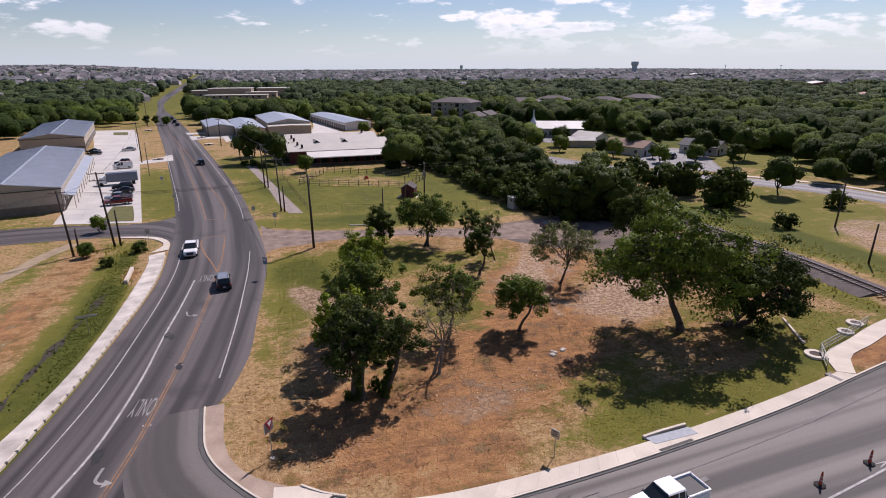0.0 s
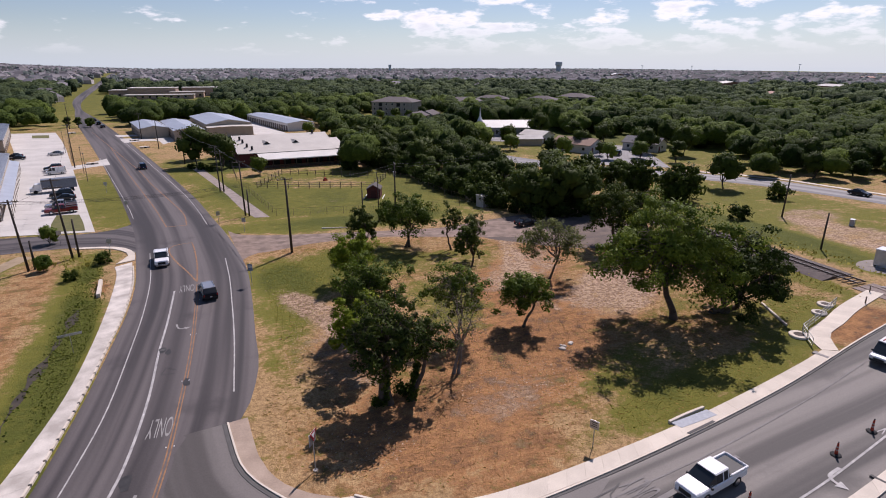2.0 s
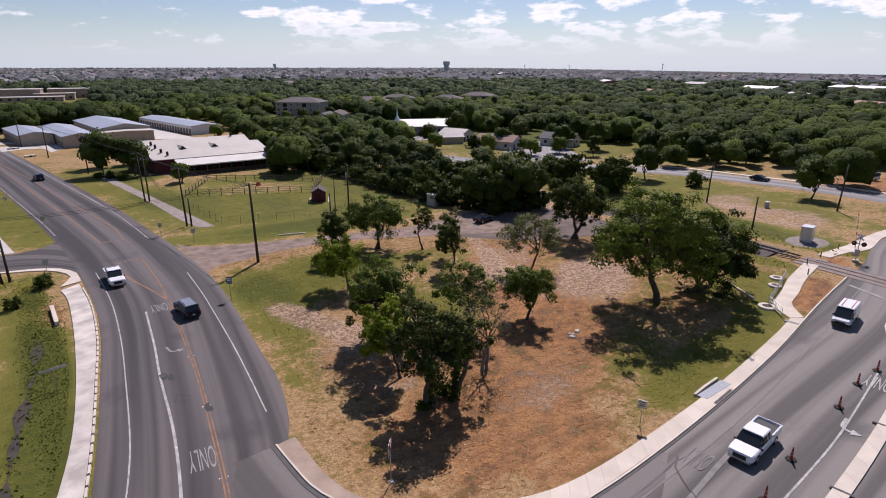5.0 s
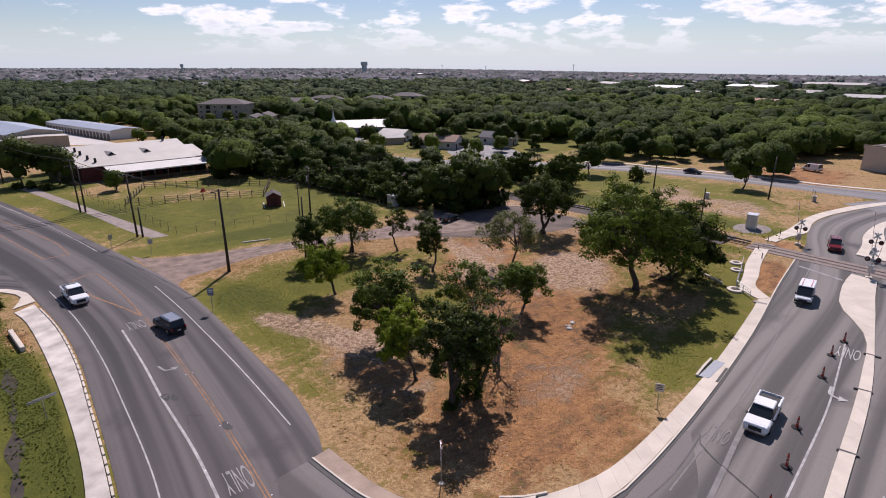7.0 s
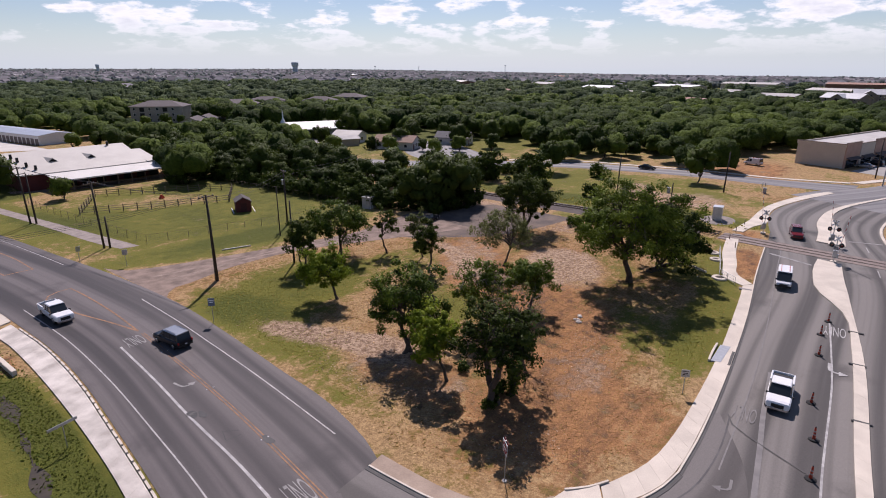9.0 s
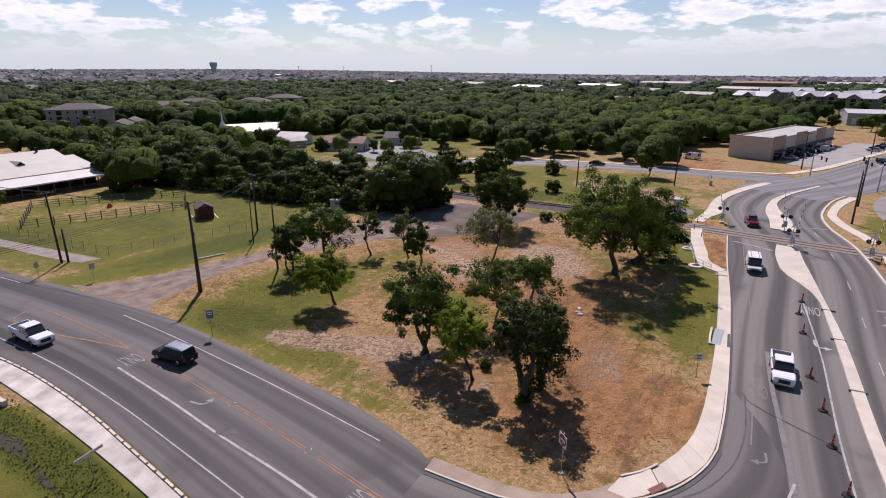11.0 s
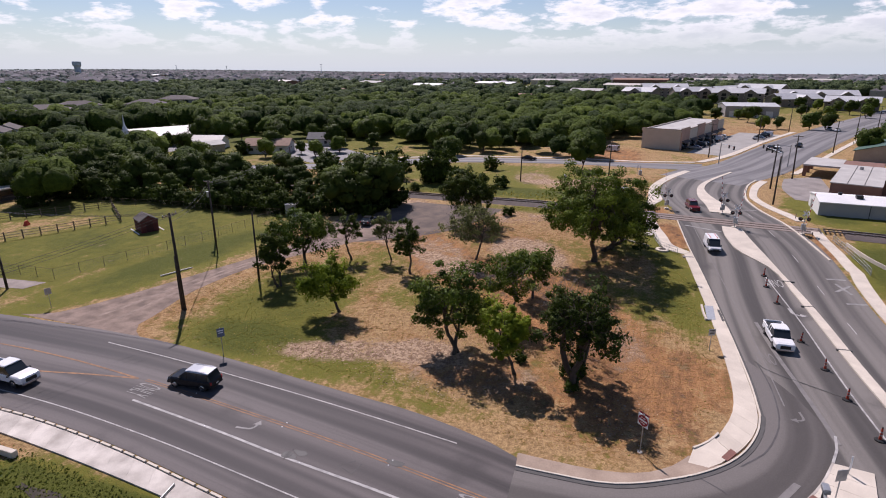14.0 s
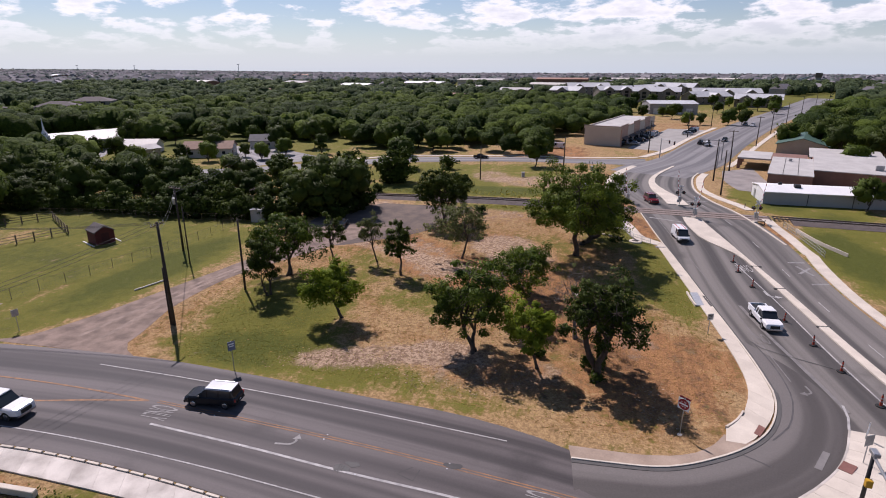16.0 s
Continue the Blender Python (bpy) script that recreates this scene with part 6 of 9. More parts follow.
def wood_mass(name, x, y, r, lumps, cards, size, rad, high, material, label, around=7, rings=3):
    """A wood of many crowns, each of a few rounded lumps set with leaf sprays."""
    n = len(x)
    grow = np.clip(0.62 * r.random(n) + 0.22 + 0.26 * np.sin(x * 0.043 + 2 * np.sin(y * 0.021)) * np.sin(y * 0.037 + 1.3), 0, 1.15)
    R, Hh = rad * (0.55 + 0.85 * grow), high * (0.5 + 0.55 * grow + 0.3 * r.random(n))
    z = level(x, y)
    ld = r.normal(size=(n, lumps, 3))
    ld[..., 2] = np.abs(ld[..., 2]) * 1.1 - 0.45
    ld /= np.linalg.norm(ld, axis=2, keepdims=True)
    ld *= r.uniform(0.30, 0.66, (n, lumps, 1))
    ld[:, 0] = (0, 0, 0.42)
    lc = np.stack([x, y, z + Hh * 0.52], 1)[:, None] + ld * np.stack([R, R, Hh * 0.52], 1)[:, None]
    lr = R[:, None] * r.uniform(0.36, 0.58, (n, lumps))
    own = lc - np.stack([x, y, z + Hh * 0.4], 1)[:, None]
    own /= np.linalg.norm(own, axis=2, keepdims=True)
    tone0 = r.normal(0.12, 0.24, n) + 0.14 * np.sin(x * 0.031 + 1) * np.sin(y * 0.027)
    tone1 = (tone0[:, None] + r.uniform(-0.08, 0.08, (n, lumps))).ravel()
    cq, cn, per = lump_quads(lc.reshape(-1, 3), lr.ravel(), around, rings, r)
    cn = cn * 0.8 + np.repeat(own.reshape(-1, 3), per, 0)[:, None] * 0.45 + np.array([0, 0, 0.1])
    d = r.normal(size=(n, lumps, cards, 3))
    d[..., 2] = np.abs(d[..., 2]) - 0.45
    d /= np.linalg.norm(d, axis=3, keepdims=True)
    p = lc[:, :, None] + d * lr[..., None, None] * r.uniform(0.96, 1.16, (n, lumps, cards, 1)) * np.array([1, 1, 0.9])
    nor = d + 0.5 * r.normal(size=d.shape)
    nor /= np.linalg.norm(nor, axis=3, keepdims=True)
    t = np.cross(nor, r.normal(size=d.shape))
    t /= np.linalg.norm(t, axis=3, keepdims=True)
    b = np.cross(nor, t)
    w = size * (0.5 + 0.8 * r.random((n, lumps, cards, 1)))
    q = np.stack([p - t * w, p - b * w * 0.7, p + t * w, p + b * w * 0.7], 3).reshape(-1, 4, 3)
    sh = (d * 0.75 + own[:, :, None] * 0.45 + nor * 0.15 + np.array([0, 0, 0.1])).reshape(-1, 3)
    q, sh = np.concatenate([cq, q]), np.concatenate([cn, np.repeat(sh[:, None], 4, 1)])
    tone = np.concatenate([np.repeat(tone1, per), np.repeat(tone1, cards)])
    return tagged(new(name, quads_mesh(name, q, material, sh, tone)), label, "woods", kind="stuff")


x, y, r = scatter(9.4, 150, 430, 11)
keep = r.random(len(x)) < 0.95
x, y = x[keep], y[keep]
edge = np.hypot(x + 10, y - 20) < 235
wood_mass("woods_near", x[edge], y[edge], r, 11, 46, 0.42, 5.4, 8.4, LEAF_FAR, "dense green live oak woods beside the side street")
wood_mass("woods_near", x[~edge], y[~edge], r, 9, 17, 0.56, 6.4, 9.0, LEAF_FAR, "dense green live oak woods")
x, y, r = scatter(13.0, 430, 900, 12)
keep = r.random(len(x)) < 0.90 - 0.22 * smooth(600, 800, np.hypot(x, y)) - 0.22 * smooth(60, 74, np.degrees(np.arctan2(x + 10, y - 20)))
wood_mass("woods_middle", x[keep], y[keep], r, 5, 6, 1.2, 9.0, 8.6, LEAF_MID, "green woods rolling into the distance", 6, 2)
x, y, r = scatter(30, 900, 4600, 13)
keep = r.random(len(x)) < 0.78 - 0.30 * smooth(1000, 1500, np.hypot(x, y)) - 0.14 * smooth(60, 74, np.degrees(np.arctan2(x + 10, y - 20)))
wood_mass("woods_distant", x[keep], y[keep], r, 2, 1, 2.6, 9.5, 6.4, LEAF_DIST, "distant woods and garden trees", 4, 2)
# trees standing in the fields along the long road
for x, y, k, s in ((300, 26, 1, 1.0), (297, 11, 0, 0.9), (260, 7.5, 3, 1.0), (263, 1, 1, 0.8), (266, -12, 3, 1.1), (268, -19, 1, 1.0), (378, -50, 0, 1.1), (355, -53, 3, 1.1), (318, 14, 3, 0.9), (330, 5, 1, 0.9), (345, -20, 0, 0.9), (350, -34, 3, 1.0), (310, -22, 1, 0.8), (292, 40, 3, 0.9), (280, 48, 0, 0.9),
                   (176, -24, 4, 1.1), (188, -34, 0, 1.1), (200, -40, 4, 1.0), (142, -22, 3, 1.1), (216, -46, 1, 1.1), (234, -51, 4, 1.1), (206, -30, 3, 0.8), (247, -46, 3, 1.0), (262, -52, 0, 1.1), (280, -58, 4, 1.1), (300, -68, 0, 1.0), (160, -36, 4, 1.1),
                   (436, 90, 0, 1.0), (440, 78, 3, 1.1), (444, 66, 1, 1.0), (448, 50, 0, 0.9), (440, 38, 3, 1.1), (436, 24, 1, 1.1), (430, 12, 0, 1.0), (434, -2, 3, 1.1), (428, -16, 1, 1.0), (426, -30, 0, 1.0), (418, -40, 3, 1.0), (400, -48, 1, 1.0), (404, -66, 0, 1.0), (410, 30, 3, 0.9), (390, 40, 0, 1.0), (380, 20, 1, 0.9), (372, 48, 3, 1.0),
                   (104, 214, 5, 0.7), (98, 206, 5, 0.62), (118, 219, 5, 0.72), (93, 196, 5, 0.7), (128, 226, 4, 0.7), (112, 178, 5, 0.6), (120, 160, 1, 0.6), (138, 182, 4, 0.7), (145, 190, 4, 0.75), (150, 176, 0, 0.8)):
    wood_tree(x, y, FORMS[k], s, random.uniform(0, 360), "green tree with a full rounded crown", "scattered trees")

# ---- buildings ----
def window(owner, x, y, z, w, hgt, face, frame_mat=None):
    """A framed window on a wall; face: 'x' or 'y' and the side it looks to."""
    ax, sg = face[0], (1 if face[1] == "+" else -1)

    def slab(a0, a1, z0, z1, d0, d1):
        lo, hi = min(sg * d0, sg * d1), max(sg * d0, sg * d1)
        return (x + lo, y + a0, z0, x + hi, y + a1, z1) if ax == "x" else (x + a0, y + lo, z0, x + a1, y + hi, z1)

    fr = part("window", Solid().box(*slab(-w / 2, w / 2, z, z + hgt, -0.05, 0.035)), frame_mat or TRIM_WHITE, owner)
    part("pane", Solid().box(*slab(-w / 2 + 0.08, w / 2 - 0.08, z + 0.08, z + hgt - 0.08, 0.0, 0.05)), GLASS, fr)
    return fr


def gable_body(w, l, eave, ridge, along="y", base=-0.4):
    s = Solid()
    if along == "y":
        prof = [(-w, base), (0, base), (0, eave), (-w / 2, ridge), (-w, eave)]
        s.loft([[(px, yy, pz) for px, pz in prof] for yy in (0, l)])
    else:
        prof = [(0, base), (l, base), (l, eave), (l / 2, ridge), (0, eave)]
        s.loft([[(xx, py, pz) for py, pz in prof] for xx in (-w, 0)])
    return s


def gable_roof(w, l, eave, ridge, over, along="y", thick=0.16, lift=0.03):
    """A pitched roof of two slabs that meet at the ridge and stand out over the walls."""
    s = Solid()
    half = (w if along == "y" else l) / 2
    run = (ridge - eave) / half
    lo = eave - run * over + lift
    for sg in (-1, 1):
        a = [(0, ridge + lift), (sg * (half + over), lo), (sg * (half + over), lo + thick), (0, ridge + lift + thick)]
        if along == "y":
            s.loft([[(-half + p, yy, z) for p, z in a] for yy in (-over, l + over)])
        else:
            s.loft([[(xx, half + p, z) for p, z in a] for xx in (-w - over, over)])
    return s


def roof_ribs(w, l, eave, ridge, over, step, along="y", lift=0.2):
    """Standing seams of a metal roof, joined."""
    s = Solid()
    half = (w if along == "y" else l) / 2
    run = (ridge - eave) / half
    n = int((l if along == "y" else w) / step)
    for i in range(n + 1):
        for sg in (-1, 1):
            a, b = (0, ridge + lift), (sg * (half + over), eave - run * over + lift)
            t = i * step
            for d in (0,):
                if along == "y":
                    p = [(-half + a[0], t, a[1]), (-half + a[0], t + 0.07, a[1]), (-half + b[0], t + 0.07, b[1]), (-half + b[0], t, b[1])]
                else:
                    p = [(-t, half + a[0], a[1]), (-t - 0.07, half + a[0], a[1]), (-t - 0.07, half + b[0], b[1]), (-t, half + b[0], b[1])]
                s.add(p + [(q[0], q[1], q[2] + 0.05) for q in p], [(4, 5, 6, 7), (0, 1, 5, 4), (1, 2, 6, 5), (2, 3, 7, 6), (3, 0, 4, 7)])
    return s


def metal_hall(x, y, turn, w, l, awning):
    b = thing("metal_building", "long tan metal hall with a grey ribbed metal roof", "building", "metal halls beside the parking lot", on(x, y, turn))
    part("wall", gable_body(w, l, 5.1, 6.55), TAN_WALL, b)
    part("roof", gable_roof(w, l, 5.1, 6.55, 0.35), METAL_ROOF, b, "grey metal roof")
    part("roof_seam", roof_ribs(w, l, 5.1, 6.55, 0.35, 0.9), METAL_ROOF, b, kind="stuff")
    part("ridge_cap", Solid().box(-w / 2 - 0.25, -0.3, 6.7, -w / 2 + 0.25, l + 0.3, 6.8), METAL_ROOF, b)
    part("stone_base", Solid().box(-w - 0.05, -0.12, -0.4, 0.12, 0.0, 1.7), STONE_BASE, b, "brown stone wall base")
    part("stone_base", Solid().box(0.0, 0.01, -0.4, 0.12, l, 1.0), STONE_BASE, b, "brown stone wall base")
    part("gutter", Solid().box(-w - 0.2, -0.42, 4.85, 0.45, -0.3, 5.05), mat("dark_trim", (0.06, 0.055, 0.05), 0.6), b, "dark roof trim")
    part("downpipe", Solid().box(0.02, 0.1, 0, 0.14, 0.25, 5.0), mat("dark_trim", (0.06, 0.055, 0.05), 0.6), b)
    n = int(l / 6)
    for i in range(n):
        yy = 3 + i * 6
        window(b, 0.12, yy, 1.0, 1.8, 1.5, "x+")
        d = part("door", Solid().box(0.0, yy + 1.8, -0.3, 0.16, yy + 2.8, 2.1), mat("brown_door", (0.10, 0.06, 0.045), 0.6), b, "brown door")
        window(b, 0.0, yy + 0.4, 3.6, 0.7, 0.8, "x+")
    if awning:
        part("awning", Solid().loft([[(0.0, yy, 3.35), (2.2, yy, 2.75), (2.2, yy, 2.85), (0.0, yy, 3.45)] for yy in (2, l - 1)]), METAL_ROOF, b, "grey metal awning")
        for i in range(n + 1):
            part("awning_post", Solid().tube((2.1, 2.1 + i * (l - 3.3) / n, -0.3), (2.1, 2.1 + i * (l - 3.3) / n, 2.78), 0.06, 0.06, 6), STONE_BASE, b)
    return b


metal_hall(-42.6, 135.4, 11.3, 19.2, 67, True)
metal_hall(-66.4, 239.5, 11.6, 19.6, 67, False)
LOTQ = thing("parking_lot", "pale concrete parking lot with scored panels", "parking lot", kind="structure")
slabs(LOTQ, [(-41.0, 123.5), (-45.2, 150), (-55, 196), (-64, 240), (-84, 316)], [(-24.6, 119.8), (-32.6, 160), (-40.6, 200), (-53, 262), (-65, 314)], 44, 0.05, CONCRETE_LOT, 0.05)
tagged(new("grass_strip", ribbon([(-32.2, 123), (-33.2, 130), (-33.6, 137)], [(-26.4, 121.6), (-27.6, 128), (-29.5, 136)], 0.10, 2, 2).mesh("grass_strip", mat("strip_grass", (0.13, 0.12, 0.04), 0.95, (0.07, 0.08, 0.025), 0.8, 8, 0.4))), "grass strip at the edge of the parking lot", "grass", kind="structure")
tagged(new("grass_strip", ribbon([(-69.5, 292), (-72, 304)], [(-63, 290), (-65.5, 303)], 0.10, 2, 2).mesh("grass_strip", MATS["strip_grass"])), "grass strip inside the parking lot", "grass", kind="structure")
for q in (([(-41.5, 197), (-37, 200), (-31.2, 203.5)], [(-42.6, 204), (-38, 209), (-33.8, 218)]), ([(-20, 262), (-26, 264), (-33, 260)], [(-22, 270), (-28, 275), (-35.5, 277)]), ([(-24, 279), (-31, 284), (-37, 283)], [(-26, 287), (-32, 291), (-39, 292)])):
    tagged(new("driveway", ribbon(*q, 0.045, 3, 2).mesh("driveway", CONCRETE_LOT)), "pale concrete driveway meeting the road", "driveway", kind="structure")
tagged(new("driveway", ribbon([(-18, 250), (-12, 262), (2, 268), (16, 272)], [(-24, 285), (-10, 300), (6, 330), (20, 338)], 0.03, 4, 4).mesh("driveway", CONCRETE_LOT)), "pale concrete yard between storage rows", "yard", kind="structure")
tagged(new("driveway", ribbon([(16, 272), (20, 300), (22, 340)], [(33, 262), (30, 286), (23, 334)], 0.036, 4, 4).mesh("driveway", CONCRETE_LOT)), "pale concrete lane beside the storage row", "yard", kind="structure")
tagged(new("driveway", ribbon([(3, 184), (16, 178), (34, 178), (44, 176)], [(3, 187), (16, 182), (34, 183), (46, 186)], 0.03, 2, 3).mesh("driveway", GRAVEL)), "gravel drive before the long white-roofed building", "drive", kind="structure")
tagged(new("footpath", ribbon([(3.4, 119.5), (1.5, 128), (-1.5, 150), (-8, 186)], [(6.2, 119.0), (4.2, 130), (0.4, 152), (-5.5, 187)], 0.03, 2, 3).mesh("footpath", mat("rubble_path", (0.30, 0.25, 0.22), 0.95, (0.17, 0.14, 0.125), 0.9, 7, 0.6))), "rubble-lined drainage path beside the fence", "path", kind="structure")
tagged(new("driveway", ribbon([(88, 244), (99, 216), (108, 206)], [(96, 256), (112, 243), (140, 228)], 0.03, 3, 4).mesh("driveway", ASPHALT_FAR)), "grey asphalt lot beside the church", "parking lot", kind="structure")
tagged(new("driveway", ribbon([(106, 146), (112, 160), (128, 178), (142, 180)], [(124, 132), (132, 145), (140, 158), (150, 168)], 0.03, 3, 4).mesh("driveway", ASPHALT_FAR)), "grey asphalt yard among houses", "yard", kind="structure")
tagged(new("footpath", ribbon([(86, 156), (86.5, 178), (91, 216), (86, 246)], [(89, 158), (90, 178), (95, 216), (92, 248)], 0.03, 2, 4).mesh("footpath", mat("dry_path", (0.30, 0.24, 0.13), 0.95, (0.22, 0.18, 0.10), 0.4, 7, 0.4))), "dry grass path between the trees", "path", kind="structure")

PORCH_ROOF = mat("porch_sheet_roof", (0.62, 0.59, 0.54), 0.55, (0.52, 0.49, 0.44), 0.25, 8, 0.05)
# long white-roofed barn
barn = thing("barn", "long barn with pale sheet roofs and a dark red gable", "barn", at=on(34.5, 184.5, 1.5))
part("wall", gable_body(29, 29, 3.9, 7.6, "x"), RED_BARN, barn)
part("roof", gable_roof(29, 29, 3.9, 7.6, 0.5, "x"), WHITE_ROOF, barn, "pale sheet roof")
part("porch_roof", Solid().loft([[(xx, -7.2, 2.7), (xx, 0.5, 3.75), (xx, 0.5, 3.9), (xx, -7.2, 2.85)] for xx in (-24, 3.5)]), PORCH_ROOF, barn, "white porch roof")
part("wing_roof", Solid().loft([[(xx, -0.5, 3.9), (xx, 11, 6.0), (xx, 22, 3.9), (xx, 22, 4.1), (xx, 11, 6.2), (xx, -0.5, 4.1)] for xx in (0.3, 3.6)]), WHITE_ROOF, barn)
part("wing_wall", Solid().box(0.02, 0.5, -0.4, 3.0, 21, 3.9), RED_BARN, barn)
part("fascia", Solid().box(-24, -7.35, 2.62, 3.5, -7.22, 2.92), TRIM_WHITE, barn, "white fascia board")
for i in range(9):
    part("post", Solid().box(-23.8 + i * 3.38, -7.1, -0.3, -23.6 + i * 3.38, -6.9, 2.75), WOOD_GREY, barn)
for i in range(8):
    part("pen_rail", Solid().box(-23.7 + i * 3.38, -7.05, 0.85, -20.4 + i * 3.38, -6.98, 1.0), WOOD_GREY, barn)
    part("opening", Solid().box(-23 + i * 3.38, -0.06, 0.0, -20.8 + i * 3.38, -0.02, 2.6), DARK_OPEN, barn, "dark panel for a shaded stall opening")
for xx in (-20, -11):
    d = part("dormer", Solid().loft([[(xx - 1.2, yy, 5.6 + (yy - 6) * 0.2), (xx + 1.2, yy, 5.6 + (yy - 6) * 0.2), (xx, yy, 6.6)] for yy in (6.0, 11.0)]), WHITE_ROOF, barn)
    part("louvre", Solid().loft([[(xx - 0.9, yy, 5.75), (xx + 0.9, yy, 5.75), (xx, yy, 6.45)] for yy in (5.93, 5.99)]), DARK_OPEN, d)
for xx, yy in ((-27, 8), (-26.2, 4.5), (-25, 2.2), (-4, 13.5), (-27.6, 10.5)):
    part("roof_vent", Solid().tube((xx, yy, 4.2 + yy * 0.25), (xx, yy, 5.2 + yy * 0.255), 0.35, 0.3, 8), BLACK_PLASTIC, barn, "dark roof vent")
part("gable_trim", Solid().loft([[(xx, 0, 3.9), (xx, 14.5, 7.6), (xx, 29, 3.9), (xx, 29, 4.15), (xx, 14.5, 7.85), (xx, 0, 4.15)] for xx in (-29.65, -29.53)]), TRIM_WHITE, barn)


def storage_block(x, y, turn, w, l, eave, ridge, wall, roof, doors, label):
    b = thing("storage_building", label, "building", "storage units", on(x, y, turn))
    part("wall", gable_body(w, l, eave, ridge), wall, b)
    part("roof", gable_roof(w, l, eave, ridge, 0.3), roof, b)
    for i in range(doors):
        yy = 0.8 + i * (l - 1.6) / doors
        part("roller_door", Solid().box(-w - 0.06, yy, -0.2, -w - 0.01, yy + (l - 1.6) / doors * 0.72, 2.5), mat("roller_door_brown", (0.16, 0.13, 0.12), 0.6), b, "brown roller door")
    return b


storage_block(46.5, 281, 11.5, 13, 64, 3.6, 4.4, TRIM_WHITE, METAL_ROOF, 20, "long storage row with brown roller doors and a metal roof")
storage_block(17.0, 273.0, 8, 18.5, 48, 5.2, 6.8, TAN_WALL, METAL_ROOF, 8, "tan storage building with a grey metal roof")
storage_block(17.0, 264.5, 3, 18.2, 7.0, 4.2, 4.5, TAN_WALL, WHITE_ROOF, 1, "low tan storage building with a pale roof")
storage_block(-2.6, 261, 8, 11.5, 50, 4.0, 5.0, TAN_WALL, METAL_ROOF, 9, "storage building with a grey metal roof")
storage_block(-16.5, 275, 10, 11, 36, 4.0, 5.0, TAN_WALL, METAL_ROOF, 7, "storage building with a grey metal roof")


def house(x, y, turn, w, l, eave, ridge, wall, roof, label, group="houses", windows=3, over=0.5):
    b = thing("house", label, "house", group, on(x, y, turn))
    part("wall", gable_body(w, l, eave, ridge, "y"), wall, b)
    part("roof", gable_roof(w, l, eave, ridge, over, "y"), roof, b)
    for i in range(windows):
        yy = l * (i + 0.5) / windows
        window(b, -w, yy, 0.9, 1.2, 1.2, "x-")
        window(b, 0, yy, 0.9, 1.2, 1.2, "x+")
    window(b, -w / 2, 0, 0.9, 1.6, 1.3, "y-")
    part("door", Solid().box(-w * 0.85, -0.06, -0.3, -w * 0.85 + 1.0, 0.0, 2.0), RED_BARN, b)
    return b


church = thing("church", "long church with a bright white metal roof and a thin steeple", "church", at=on(109.0, 225.5, -22))
part("wall", gable_body(23, 11, 3.9, 6.4, "x").mesh("wall", GREY_WALL), GREY_WALL, church)
for o in church.children:
    o.matrix_basis = pose(23, 0, 0)
part("roof", gable_roof(23, 11, 3.9, 6.4, 0.5, "x"), PORCH_ROOF, church, "white metal roof").matrix_basis = pose(23, 0, 0)
for i in range(6):
    window(church, 2 + i * 3.6, 0, 0.9, 1.2, 1.9, "y-")
tower = part("steeple", Solid().box(-2.6, 3.6, -0.4, -0.2, 6.0, 6.2), TRIM_WHITE, church, "white steeple")
part("spire", Solid().loft([[(-1.4 + r * math.cos(a), 4.8 + r * math.sin(a), z) for a in np.linspace(0, 2 * math.pi, 9)[:-1]] for r, z in ((1.25, 6.2), (0.9, 7.0), (0.35, 8.2), (0.04, 12.0))]), TRIM_WHITE, tower, "thin white spire")
house(127, 168, 24, 9, 15, 2.9, 4.7, SIDING, mat("tan_shingle", (0.30, 0.20, 0.15), 0.92, None, 0.8, 14, 0.2), "low pale house with a tan shingle roof")
house(150, 161, 24, 8, 13, 2.8, 4.6, SIDING, SHINGLE_GREY, "small white house with a grey roof")
house(126, 197, 20, 8, 11, 2.9, 4.5, SIDING, WHITE_ROOF, "small outbuilding with a pale metal roof")
house(118, 196, 70, 7, 9, 2.6, 3.6, TAN_WALL, GREY_ROOF, "open carport shed with a pale roof", windows=0)
house(108, 300, -40, 10, 16, 3.0, 5.0, SIDING, SHINGLE, "low house with a brown shingle roof")
house(120, 312, -40, 9, 14, 3.0, 5.0, SIDING, SHINGLE, "low house with a brown shingle roof")
house(142, 290, -30, 9, 16, 3.0, 5.2, SIDING, SHINGLE_GREY, "low house with a grey shingle roof")


